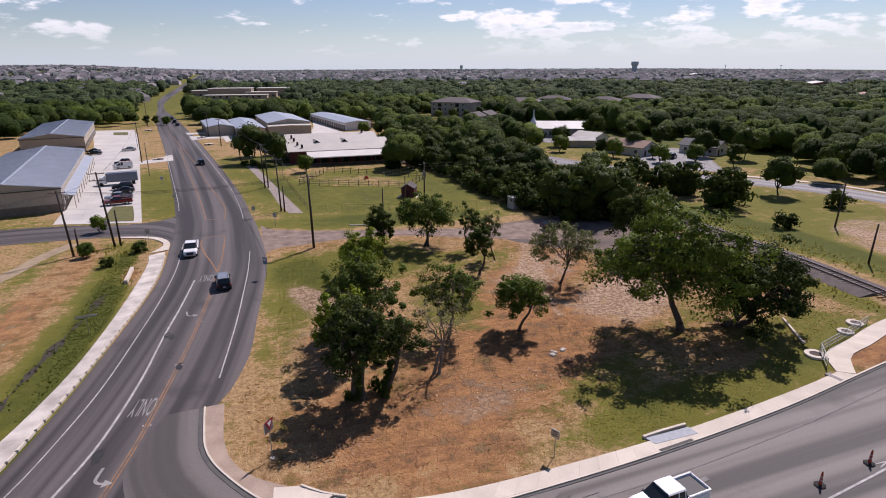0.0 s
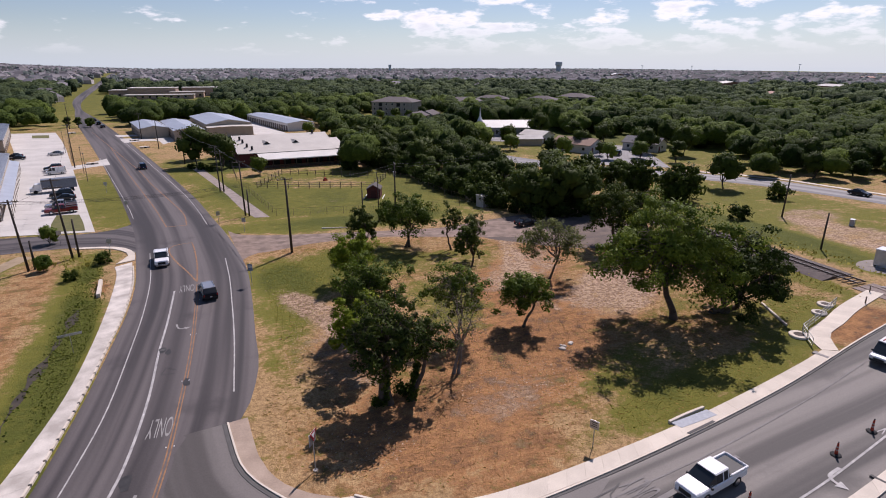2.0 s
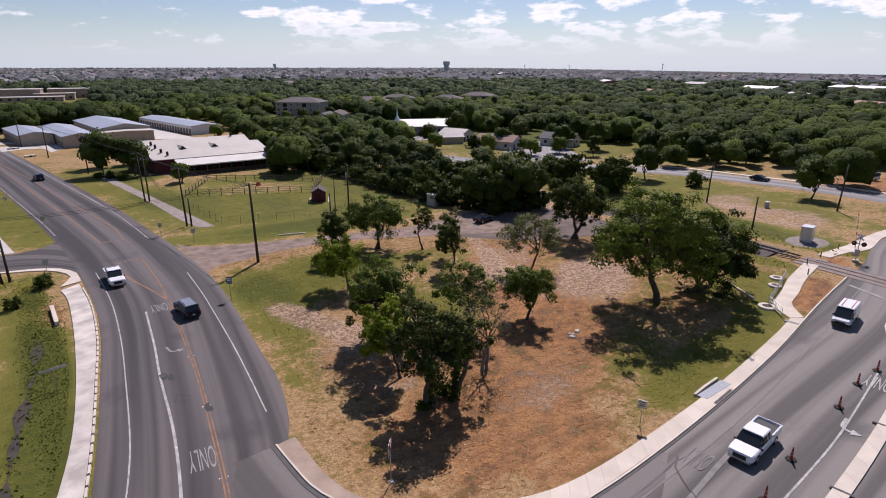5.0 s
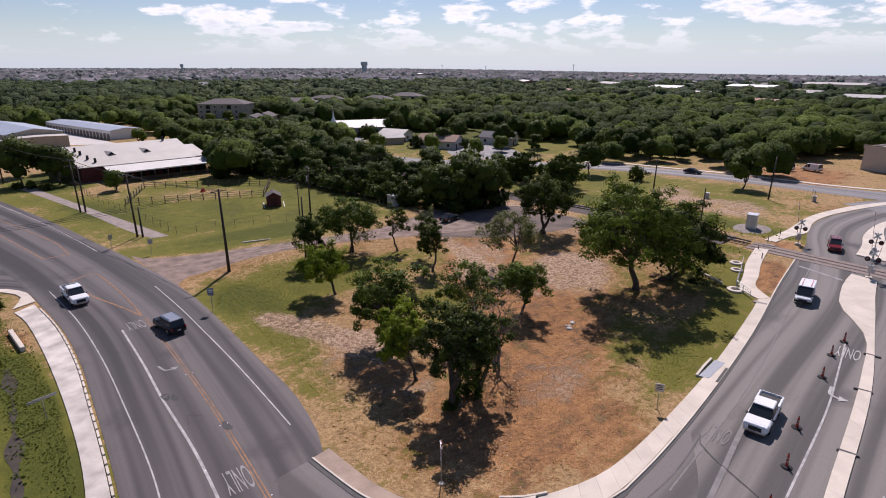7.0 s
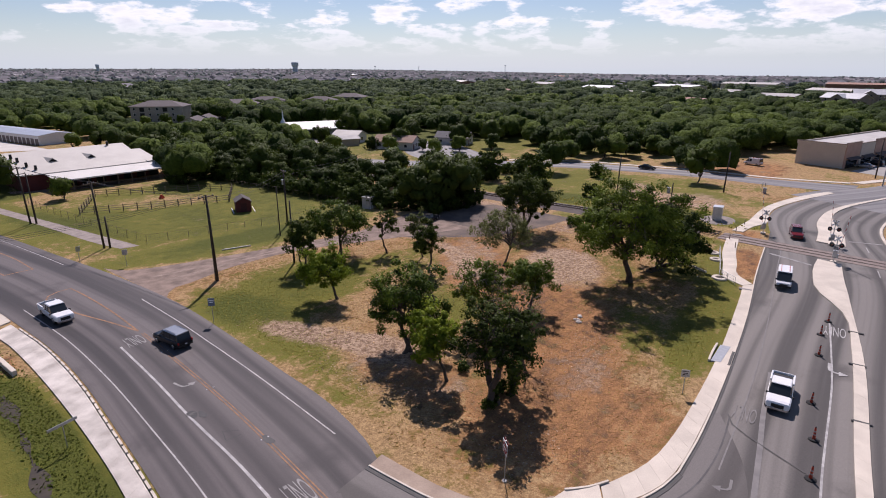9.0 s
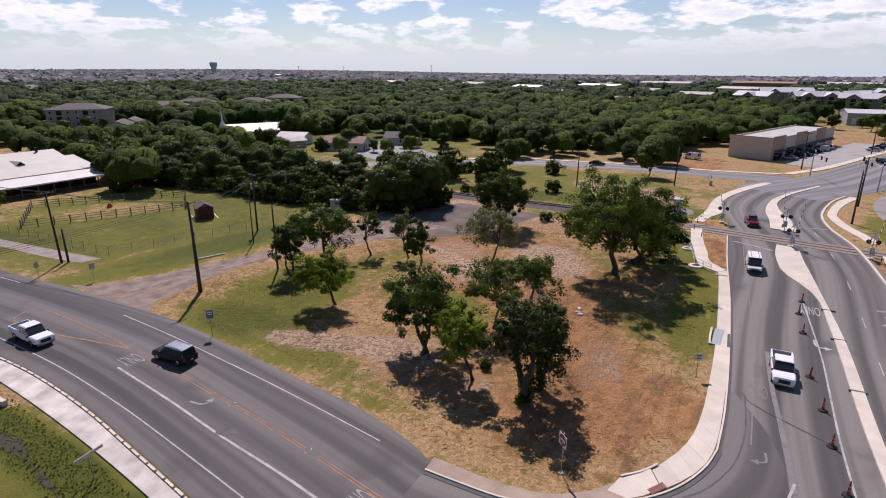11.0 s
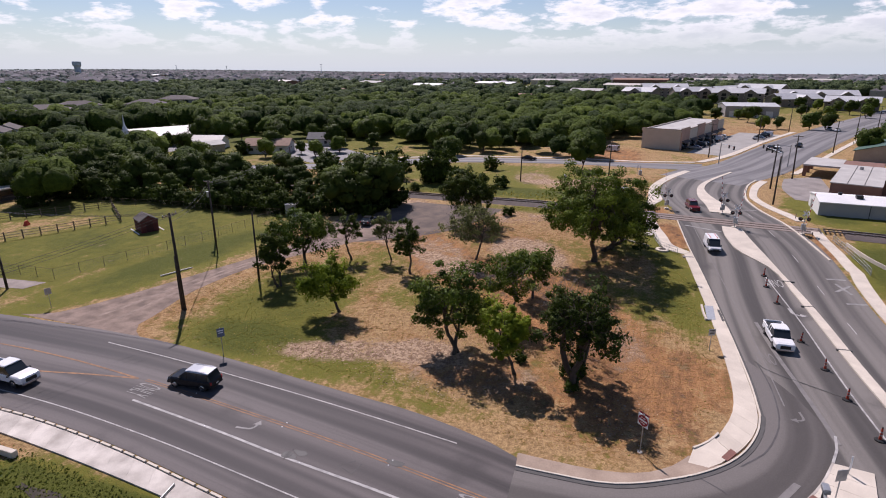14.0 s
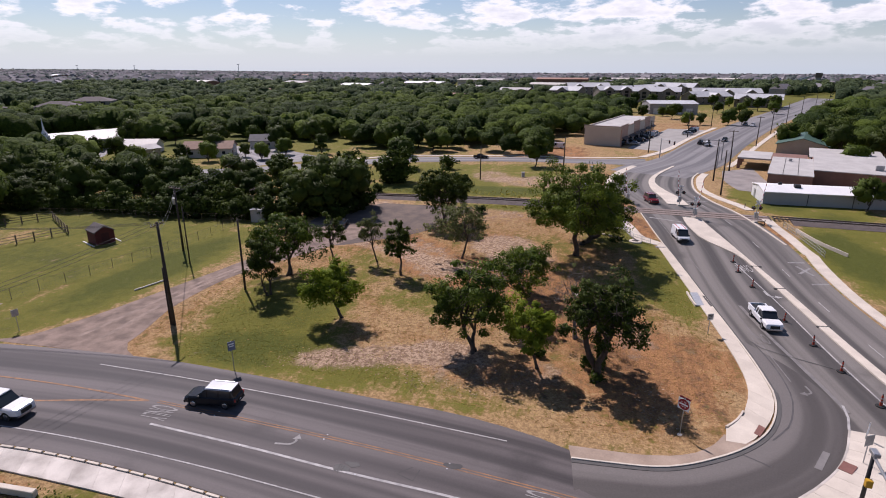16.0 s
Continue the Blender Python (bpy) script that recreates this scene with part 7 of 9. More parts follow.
def apartment(x, y, turn, w, l, storeys, wall, roof, label, group, hip=0.25):
    """A block of flats with a hipped roof, windows and dark panels for shaded balconies storey by storey."""
    b = thing("apartment_building", label, "apartments", group, on(x, y, turn))
    hh = storeys * 2.9
    part("wall", Solid().box(-w / 2, -l / 2, -0.4, w / 2, l / 2, hh), wall, b)
    o, k = 0.7, min(w, l) / 2
    r = Solid()
    r.loft([[(-w / 2 - o, -l / 2 - o, hh), (w / 2 + o, -l / 2 - o, hh), (w / 2 + o, l / 2 + o, hh), (-w / 2 - o, l / 2 + o, hh)],
            [(-w / 2 + k * 0.96, -l / 2 + k * 0.96, hh + k * hip * 2), (w / 2 - k * 0.96, -l / 2 + k * 0.96, hh + k * hip * 2), (w / 2 - k * 0.96, l / 2 - k * 0.96, hh + k * hip * 2), (-w / 2 + k * 0.96, l / 2 - k * 0.96, hh + k * hip * 2)]])
    part("roof", r, roof, b)
    for s in range(storeys):
        z = s * 2.9 + 0.8
        for i in range(int(l / 4)):
            yy = -l / 2 + 2 + i * 4
            if i % 3 == 1:
                part("balcony", Solid().box(-w / 2 - 0.05, yy - 1.2, z - 0.7, -w / 2 - 0.01, yy + 1.2, z + 1.5), DARK_OPEN, b, "flat dark panel for a shaded balcony recess")
            else:
                window(b, -w / 2, yy, z, 1.2, 1.4, "x-")
        for i in range(int(w / 4)):
            xx = -w / 2 + 2 + i * 4
            if i % 3 == 1:
                part("balcony", Solid().box(xx - 1.2, -l / 2 - 0.05, z - 0.7, xx + 1.2, -l / 2 - 0.01, z + 1.5), DARK_OPEN, b, "flat dark panel for a shaded balcony recess")
            else:
                window(b, xx, -l / 2, z, 1.2, 1.4, "y-")
    return b


# wall colour darkened to hold the shade on these fronts
FLATS_WALL = mat("shaded_flats_render", (0.34, 0.30, 0.265), 0.85, (0.27, 0.235, 0.205), 0.3, 6, 0.05)
for x, y, tn, w, l in ((112, 352, -42, 27, 16), (155, 345, -40, 22, 14), (184, 360, -30, 22, 14), (208, 335, -50, 20, 14), (246, 350, -60, 22, 14)):
    apartment(x, y, tn, w, l, 3, FLATS_WALL, SHINGLE, "three-storey flats with a brown hipped roof", "flats past the woods", 0.17)
PALE_SHEET = mat("grey_sheet_roof", (0.50, 0.50, 0.50), 0.55, (0.38, 0.38, 0.385), 0.06, 0.6, 0)


def flat_row(x, y, turn, w, l, storeys, wall, gables, label):
    """A long block under a pitched sheet roof, with gabled bays, balconies and windows along the front."""
    b = thing("apartment_building", label, "apartments", "flats beside the long road", on(x, y, turn))
    hh = storeys * 2.9
    part("wall", gable_body(w, l, hh, hh + w * 0.2, "y"), wall, b).matrix_basis = pose(w / 2, -l / 2, 0)
    part("roof", gable_roof(w, l, hh, hh + w * 0.2, 0.8, "y"), PALE_SHEET, b, "pale sheet roof").matrix_basis = pose(w / 2, -l / 2, 0)
    for i in range(gables):
        yy = -l / 2 + l * (i + 0.5) / gables
        bay = part("bay", gable_body(w / 2 + 2.5, 8, hh + 0.3, hh + 2.6, "x"), wall, b)
        bay.matrix_basis = pose(0, yy - 4, 0)
        part("bay_roof", gable_roof(w / 2 + 2.5, 8, hh + 0.3, hh + 2.6, 0.6, "x"), PALE_SHEET, bay)
        for s in range(storeys):
            part("balcony", Solid().box(-w / 2 - 2.56, 2.4, s * 2.9 + 0.3, -w / 2 - 2.5, 5.6, s * 2.9 + 2.5), DARK_OPEN, bay, "flat dark panel for a shaded balcony recess")
    for s in range(storeys):
        for i in range(int(l / 5)):
            yy = -l / 2 + 2.5 + i * 5
            window(b, -w / 2, yy, s * 2.9 + 0.8, 1.6, 1.5, "x-")
    return b


# the shade of the walls is put into this brown
FLAT_WALL = mat("shaded_brown_render", (0.25, 0.21, 0.18), 0.85, (0.19, 0.155, 0.135), 0.3, 6, 0.05)
for x, y, tn, w, l, st, gb in ((470, 78, -24, 15, 26, 3, 1), (486, 40, 20, 16, 30, 3, 2), (468, 6, -8, 16, 36, 3, 2), (455, -30, 34, 17, 34, 2, 1), (424, -60, -14, 16, 30, 2, 2), (520, 14, 62, 16, 40, 3, 1), (526, -56, 4, 18, 56, 2, 3), (575, -20, -30, 18, 40, 3, 2), (560, 64, 12, 18, 40, 3, 2)):
    flat_row(x, y, tn, w, l, st, FLAT_WALL, gb, "long block of flats with pale pitched sheet roofs and balconies")
grey_hall = thing("metal_building", "grey metal hall with a pale low roof among field trees", "building", at=on(346, 8, 8))
part("wall", gable_body(24, 28, 6.2, 7.6, "y"), GREY_WALL, grey_hall).matrix_basis = pose(12, -14, 0)
part("roof", gable_roof(24, 28, 6.2, 7.6, 0.4, "y"), PALE_SHEET, grey_hall).matrix_basis = pose(12, -14, 0)
for i in range(4):
    part("door", Solid().box(-12.08, -11 + i * 6.4, -0.3, -12.0, -7.4 + i * 6.4, 3.6), DARK_OPEN if i == 2 else TRIM_WHITE, grey_hall)

# shops by the long road
shops = thing("shop_building", "row of shops, cream side wall and stepped reddish front", "shops", at=pose(170.0, 41.0, 0.3, 0, 0, -15))
part("wall", Solid().box(0, 0, -0.6, 59, 13, 6.4), CREAM_WALL, shops, "cream stucco wall")
part("roof", Solid().box(-0.15, 0.4, 6.4, 59.1, 13.1, 6.55), GREY_ROOF, shops, "pale flat roof")
part("parapet", Solid().box(-0.25, -0.2, 6.4, 0.1, 13.2, 7.3), CREAM_WALL, shops)
part("parapet_cap", Solid().box(-0.35, -0.3, 7.3, 0.2, 13.3, 7.45), STONE_BASE, shops, "dark parapet cap")
part("parapet", Solid().box(0.1, 12.9, 6.4, 59.2, 13.2, 7.0), CREAM_WALL, shops)
for i in range(6):
    x0 = i * 9.8
    tall = 7.6 if i % 2 == 0 else 7.0
    bay = part("shop_front", Solid().box(x0 + 0.02, -0.35, -0.5, x0 + 9.5, -0.02, tall), mat("rose_stucco", (0.42, 0.27, 0.21), 0.85, None, 0.6, 10, 0.1, amount=0.4) if i % 2 == 0 else CREAM_WALL, shops, "stepped stucco shop front")
    part("front_cap", Solid().box(x0, -0.5, tall, x0 + 9.6, 0.1, tall + 0.15), STONE_BASE, bay)
    part("awning", Solid().loft([[(xx, -0.35, 3.3), (xx, -1.6, 2.8), (xx, -1.6, 2.9), (xx, -0.35, 3.5)] for xx in (x0 + 1, x0 + 8.6)]), SHINGLE, bay, "dark awning")
    part("shop_window", Solid().box(x0 + 1.2, -0.4, 0.2, x0 + 8.2, -0.36, 2.7), GLASS, bay, "dark shop window")
tagged(new("driveway", ribbon([(166, 38.5), (200, 29.5), (240, 18)], [(162, 27.5), (200, 14.5), (236, 2.5)], 0.055, 3, 4).mesh("driveway", mat("shop_lot", (0.33, 0.31, 0.285), 0.85, (0.24, 0.225, 0.21), 0.2, 12, 0.1))), "pale concrete shop parking lot", "parking lot", kind="structure")

# white shed and masonry building beside the railway
shed = thing("metal_building", "low white metal shed with a bright white roof", "building", at=pose(96.6, -27, 0.5, 0, 0, 0.5))
part("wall", gable_body(9.6, 41, 2.7, 3.3), GREY_WALL, shed)
part("roof", gable_roof(9.6, 41, 2.7, 3.3, 0.25), WHITE_BRIGHT, shed, "white sheet roof")
part("gable_sheet", Solid().loft([[(-9.6, yy, -0.4), (0, yy, -0.4), (0, yy, 2.7), (-4.8, yy, 3.3), (-9.6, yy, 2.7)] for yy in (41.02, 41.08)]), TRIM_WHITE, shed, "white gable wall")
for i in range(1, 5):
    part("wall_joint", Solid().box(-9.66, i * 8.2 - 0.05, -0.4, -9.6, i * 8.2 + 0.05, 2.7), BLACK_PLASTIC, shed)
part("door", Solid().box(-3.4, 41.1, -0.3, -2.2, 41.14, 2.0), GALV, shed)
part("roof_unit", Solid().box(-6.6, 33.5, 3.05, -5.4, 34.6, 3.9), BLACK_PLASTIC, shed, "dark roof unit")
part("roof_unit", Solid().box(-4.2, 36.5, 3.2, -3.6, 37.1, 3.9), BLACK_PLASTIC, shed, "dark roof unit")
old = thing("shop_building", "old reddish masonry building with weathered flat roofs", "building", at=pose(104, 9.3, 0.5, 0, 0, -16))
part("wall", Solid().box(0, -9, -0.6, 26, 0, 3.7), BRICK_WALL, old)
part("roof", Solid().loft([[(-0.2, yy, 3.7), (26.2, yy, 4.1), (26.2, yy, 4.3), (-0.2, yy, 3.9)] for yy in (-9.1, 0.2)]), GREY_ROOF, old, "pale weathered roof")
part("main_wall", Solid().box(9, -26, -0.6, 34, -9.02, 3.9), BRICK_WALL, old)
part("main_roof", Solid().loft([[(8.8, yy, 3.9), (34.2, yy, 4.5), (34.2, yy, 4.7), (8.8, yy, 4.1)] for yy in (-26, -9.12)]), GREY_ROOF, old, "pale weathered roof")
part("side_wall", Solid().box(11, -46, -0.6, 30, -26.02, 3.6), BRICK_WALL, old)
part("side_roof", gable_roof(19, 20, 3.6, 5.4, 0.3).mesh("side_roof", RUST_ROOF), RUST_ROOF, old, "rusty sheet roof").matrix_basis = pose(30, -46, 0)
part("roof_unit", Solid().box(14, -23, 4.2, 15.6, -21.4, 5.4), GREY_WALL, old, "grey roof unit", bevel=0.05)
part("roof_unit", Solid().tube((20, -4, 4.0), (20, -4, 4.9), 0.4, 0.4, 10), GREY_WALL, old, "round roof vent")
for yy in (-3, -6):
    part("roof_joint", Solid().loft([[(-0.1, yy + d, 3.905 + h), (26.1, yy + d, 4.305 + h)] for d, h in ((0, 0), (0.12, 0), (0.12, 0.03), (0, 0.03))], caps=False), SHINGLE_GREY, old)
part("canopy_roof", Solid().box(27, 0.6, 3.0, 42, 8.8, 3.4), GREY_ROOF, old, "flat canopy roof")
part("canopy_wall", Solid().box(26.3, -8, -0.6, 40, 0.5, 3.5), BRICK_WALL, old)
for xx, yy in ((28, 8.3), (34.5, 8.3), (41.4, 8.3)):
    part("canopy_post", Solid().box(xx - 0.4, yy - 0.4, -0.6, xx + 0.4, yy + 0.4, 3.0), BRICK_WALL, old)
part("back_roof", Solid().box(34.4, -26, 3.5, 56, -8.4, 3.8), GREY_ROOF, old, "pale flat roof")
part("back_wall", Solid().box(34.7, -25.6, -0.6, 55.6, -8.8, 3.5), BRICK_WALL, old)
green_hall = thing("metal_building", "building with a dark green metal roof among trees", "building", at=pose(182, -28, 0.4, 0, 0, -18))
part("wall", gable_body(22, 14, 3.6, 5.6, "x"), TAN_WALL, green_hall)
part("roof", gable_roof(22, 14, 3.6, 5.6, 0.5, "x"), GREEN_ROOF, green_hall)
tagged(new("driveway", ribbon([(100, 16), (112, 17), (126, 15)], [(97, 8), (112, 7), (133, 6)], 0.03, 3, 3).mesh("driveway", mat("broken_paving", (0.28, 0.25, 0.23), 0.92, (0.17, 0.15, 0.14), 0.35, 7, 0.4))), "broken pale paving before the old building", "yard", kind="structure")
# dark red hut, grey tank box
hut = thing("shed", "small dark red wooden shed on skids in the paddock", "shed", at=on(31.0, 128.6, -24))
part("wall", gable_body(3.0, 3.6, 2.0, 2.9).mesh("wall", RED_BARN), RED_BARN, hut).matrix_basis = pose(1.5, -1.8, 0.1)
part("roof", gable_roof(3.0, 3.6, 2.0, 2.9, 0.15).mesh("roof", SHINGLE), SHINGLE, hut, "dark shingle roof").matrix_basis = pose(1.5, -1.8, 0.1)
part("door", Solid().box(-0.6, -1.86, 0.05, 0.6, -1.81, 1.9), mat("dark_door_red", (0.07, 0.016, 0.016), 0.8), hut)
for xx in (-2.1, 2.1):
    part("skid", Solid().box(xx - 0.08, -2.4, 0.0, xx + 0.08, 2.4, 0.14), TRIM_WHITE, hut)
gb = thing("shed", "pale grey metal box shed beside the fence", "shed", at=on(50.8, 110.6, 12))
part("body", Solid().box(-1.9, -1.0, -0.2, 1.9, 1.0, 2.4), GREY_WALL, gb)
part("lid", Solid().box(-2.0, -1.1, 2.4, 2.0, 1.1, 2.52), GREY_WALL, gb)
for i in range(5):
    part("rib", Solid().box(-1.7 + i * 0.8, -1.06, 0, -1.6 + i * 0.8, -1.0, 2.4), TRIM_WHITE, gb)

# far housing, beyond count, and the water towers on the skyline
def far_houses(name, pts, r, size, label):
    s = Solid()
    walls, roofs = [], []
    for x, y in pts:
        a = r.uniform(0, math.pi)
        w, l, e, h = size * r.uniform(0.7, 1.1), size * r.uniform(1.0, 1.7), 3.4 * r.uniform(0.9, 1.9), 0.0
        h = e + w * 0.30
        u, v = np.array([math.cos(a), math.sin(a)]), np.array([-math.sin(a), math.cos(a)])
        z = gz(x, y)
        c = np.array([x, y])
        k = [c + u * sx * w / 2 + v * sy * l / 2 for sx, sy in ((-1, -1), (1, -1), (1, 1), (-1, 1))]
        ridge = [c - v * l / 2 * 0.6, c + v * l / 2 * 0.6]
        P = lambda q, zz: (q[0], q[1], z + zz)
        for i in range(4):
            p, q = k[i], k[(i + 1) % 4]
            walls.append([P(p, 0), P(q, 0), P(q, e), P(p, e)])
        roofs.append([P(k[1], e), P(k[2], e), P(ridge[1], h), P(ridge[0], h)])
        roofs.append([P(k[3], e), P(k[0], e), P(ridge[0], h), P(ridge[1], h)])
        roofs.append([P(k[0], e), P(k[1], e), P(ridge[0], h), P(ridge[0], h)])
        roofs.append([P(k[2], e), P(k[3], e), P(ridge[1], h), P(ridge[1], h)])
    # roof and wall colours are greyed to carry the haze of distance
    o = tagged(new(name, quads_mesh(name, np.array(roofs), mat("far_roof", (0.185, 0.170, 0.178), 0.9, (0.125, 0.118, 0.126), 0.004, 0.02, 0, spread=0.9))), label, "houses", kind="stuff")
    wl_ = new("far_walls", quads_mesh("far_walls", np.array(walls), mat("far_wall", (0.36, 0.325, 0.31), 0.9, (0.22, 0.20, 0.205), 0.004, 0.02, 0, spread=0.8)))
    wl_.parent = o
    tagged(wl_, "pale house walls", kind="stuff")


hx, hy, hr = scatter(25, 560, 3600, 21)
ang, dist = np.degrees(np.arctan2(hx + 10, hy - 20)), np.hypot(hx, hy)
dens = 0.03 + 0.40 * smooth(800, 1300, dist) * (0.35 + 0.65 * (np.sin(hx * 0.0042 + 1) * np.sin(hy * 0.0051) > -0.25)) + 0.10 * ((ang < -6) & (dist > 560))
dens = np.where((ang > 64) & (dist < 900), 0.16, dens) * np.where(ang > 70, 1.15, 1.0)
kp = hr.random(len(hx)) < dens
far_houses("far_housing", list(zip(hx[kp], hy[kp])), hr, 15.0, "distant housing estates with grey and brown roofs")


def water_tower(az, dist, top, wide, label):
    x, y = -15 + dist * math.sin(radians(az)), 15 + dist * math.cos(radians(az))
    w = thing("water_tower", label, "water tower", "water towers", on(x, y))
    # pale blue base colour holds the skyline haze over the steel
    part("tank", Solid().loft([[(r * math.cos(a), r * math.sin(a), z) for a in np.linspace(0, 2 * math.pi, 25)[:-1]] for r, z in ((wide * 0.72, top * 0.5), (wide * 0.74, top * 0.60), (wide, top * 0.72), (wide, top * 0.97), (wide * 0.9, top))]), mat("tower_steel", (0.40, 0.47, 0.55), 0.7, None, 0.02, 0.2, 0), w, soft=False)
    part("pedestal", Solid().tube((0, 0, 0), (0, 0, top * 0.5), wide * 0.74, wide * 0.72, 20), MATS["tower_steel"], w)


water_tower(34.5, 2300, 41, 13, "wide dark water tower on the skyline")
water_tower(18.3, 2500, 31, 6, "slim pale water tower on the skyline")
for az, d, hgt in ((42.0, 2500, 27), (46.2, 2600, 27), (54.5, 2200, 34)):
    x, y = -15 + d * math.sin(radians(az)), 15 + d * math.cos(radians(az))
    m = thing("mast", "thin lattice mast on the skyline", "mast", "skyline masts", on(x, y))
    part("shaft", Solid().tube((0, 0, 0), (0, 0, hgt), 1.2, 0.8, 6), MATS["tower_steel"], m)
    part("head", Solid().box(-2.5, -2.5, hgt, 2.5, 2.5, hgt + 2), MATS["tower_steel"], m)

# school and stores far along the main road
for x, y, tn, w, l, hgt in ((-33, 604, -6, 58, 14, 3.4), (-40, 642, -6, 42, 22, 8.5), (2, 654, -6, 32, 20, 8), (-10, 626, -6, 30, 14, 5.0), (-66, 660, -6, 26, 20, 6)):
    b = thing("school_building", "low tan and brick school block with pale flat roofs", "school", "school blocks", on(x, y, tn))
    part("wall", Solid().box(-w / 2, -l / 2, -0.5, w / 2, l / 2, hgt), mat("rose_masonry", (0.40, 0.29, 0.23), 0.9, None, 0.05, 1.0, 0, amount=0.4), b)
    part("roof", Solid().box(-w / 2 - 0.5, -l / 2 - 0.5, hgt, w / 2 + 0.5, l / 2 + 0.5, hgt + 0.6), WHITE_ROOF, b)
    for i in range(int(w / 6)):
        window(b, -w / 2 + 3 + i * 6, -l / 2, 1.2, 2.4, 2.0, "y-")
rf = np.random.default_rng(44)
for az, d, w, l, hgt, tn in STORES:
    x, y = -15 + d * math.sin(radians(az)), 15 + d * math.cos(radians(az))
    b = thing("warehouse", "far store with a pale pitched roof among trees", "building", "far stores", on(x, y, tn))
    wall = (CREAM_WALL, BRICK_WALL, TAN_WALL)[int(rf.integers(3))]
    part("wall", gable_body(l, w, hgt - 2.0, hgt, "y"), wall, b).matrix_basis = pose(l / 2, -w / 2, 0)
    part("roof", gable_roof(l, w, hgt - 2.0, hgt, 0.5, "y"), (WHITE_BRIGHT, GREY_ROOF, RUST_ROOF, WHITE_ROOF)[int(rf.integers(4))], b).matrix_basis = pose(l / 2, -w / 2, 0)
    for i in range(max(2, int(w / 9))):
        window(b, -l / 2, -w / 2 + 3 + i * 8, 1.0, 2.4, 2.2, "x-")
# long brown-walled warehouses past the flats, and white halls on the skyline
for az, d, w, l, hgt, tn in ((88.5, 735, 60, 24, 7, 5), (91.5, 820, 90, 26, 7, 3), (95.5, 800, 90, 26, 7, 3), (99, 760, 46, 24, 6, 6), (9.5, 2650, 190, 40, 10, 80), (12.5, 2800, 150, 40, 10, 76), (27.5, 2700, 210, 40, 11, 60), (31, 2850, 160, 40, 10, 58), (38, 2900, 170, 40, 10, 52), (2.0, 2600, 170, 40, 10, 88)):
    x, y = -15 + d * math.sin(radians(az)), 15 + d * math.cos(radians(az))
    b = thing("warehouse", "long low warehouse with a pale flat roof", "building", "far stores", on(x, y, tn))
    part("wall", Solid().box(-l / 2, -w / 2, -0.5, l / 2, w / 2, hgt), BRICK_WALL if d < 1500 else WHITE_ROOF, b)
    part("roof", Solid().box(-l / 2 - 0.4, -w / 2 - 0.4, hgt, l / 2 + 0.4, w / 2 + 0.4, hgt + 0.6), WHITE_ROOF if d < 1500 else WHITE_BRIGHT, b)
    for i in range(int(w / 12) if d < 1500 else 0):
        part("dock_door", Solid().box(-l / 2 - 0.1, -w / 2 + 3 + i * 12, 0, -l / 2 - 0.02, -w / 2 + 8 + i * 12, 4), GREY_WALL, b)
# quarry tower with a sloping conveyor
qx, qy = -15 + 900 * math.sin(radians(105.6)), 15 + 900 * math.cos(radians(105.6))
quarry = thing("conveyor_tower", "grey steel quarry tower with a long sloping conveyor", "tower", at=on(qx, qy, -15))
part("tower", Solid().box(-3, -3, 0, 3, 3, 17), GREY_WALL, quarry)
part("head", Solid().box(-5, -4, 13, 4, 4, 19), STONE_BASE, quarry, "brown machine house")
part("conveyor", Solid().loft([[(-2, yy, z), (2, yy, z), (2, yy, z + 2), (-2, yy, z + 2)] for yy, z in ((3, 15), (48, 1))]), GALV, quarry, "sloping conveyor gallery")

# ---- poles, wires and fences ----
def pole(x, y, height, arms=1, lean=0.0, transformer=False, r=0.16, turn=0.0, label="dark creosoted timber utility pole with a crossarm"):
    p = thing("utility_pole", label, "utility pole", "utility poles", on(x, y, turn))
    part("shaft", Solid().tube((0, 0, -0.3), (lean * height, 0, height), r * 1.15, r * 0.75, 10), WOOD_POLE, p, soft=True)
    for i in range(arms):
        z = height - 0.35 - i * 1.1
        a = part("crossarm", Solid().box(-1.2 + lean * z, -0.06, z, 1.2 + lean * z, 0.06, z + 0.12), WOOD_GREY, p, bevel=0.01)
        for s in (-1.1, -0.5, 0.5, 1.1):
            part("insulator", Solid().tube((s + lean * z, 0, z + 0.12), (s + lean * z, 0, z + 0.32), 0.05, 0.035, 8), GREY_WALL, a)
    if transformer:
        part("transformer", Solid().tube((0.42, 0, height - 2.9), (0.42, 0, height - 1.9), 0.26, 0.26, 14), GALV, p, "grey transformer can")
        part("bracket", Solid().box(0.1, -0.04, height - 2.3, 0.3, 0.04, height - 2.2), GALV, p)
    return p


pole(6.7, 93.8, 12.4, 1, -0.012, r=0.19, turn=8)
pole(6.75, 94.2, 7.0, 0, r=0.15, label="short dark timber stub pole without arms")
pole(1.8, 122, 11.2, 1, -0.02, turn=8)
pole(2.5, 121.4, 5.4, 0, label="short dark timber stub pole without arms")
pole(-1.8, 149, 11.0, 2, -0.02, turn=10)
pole(-1.0, 148.4, 9.6, 1, turn=10)
pole(-10, 196, 10.5, 1, turn=12)
pole(-19, 236, 10.5, 1, turn=14)
pole(-27, 272, 10.5, 1, turn=14)
pole(30.5, 111.8, 10.6, 1, transformer=True, turn=80, label="timber pole with a grey transformer can")
pole(25.3, 106.4, 9.0, 0, r=0.10, label="thin grey timber pole in the grass")
pole(18.4, 92.2, 9.8, 0, r=0.14, label="bare dark timber pole beside a tree")
pole(-25.4, 103, 12.7, 2, -0.06, turn=5, label="leaning dark timber pole with crossarms")
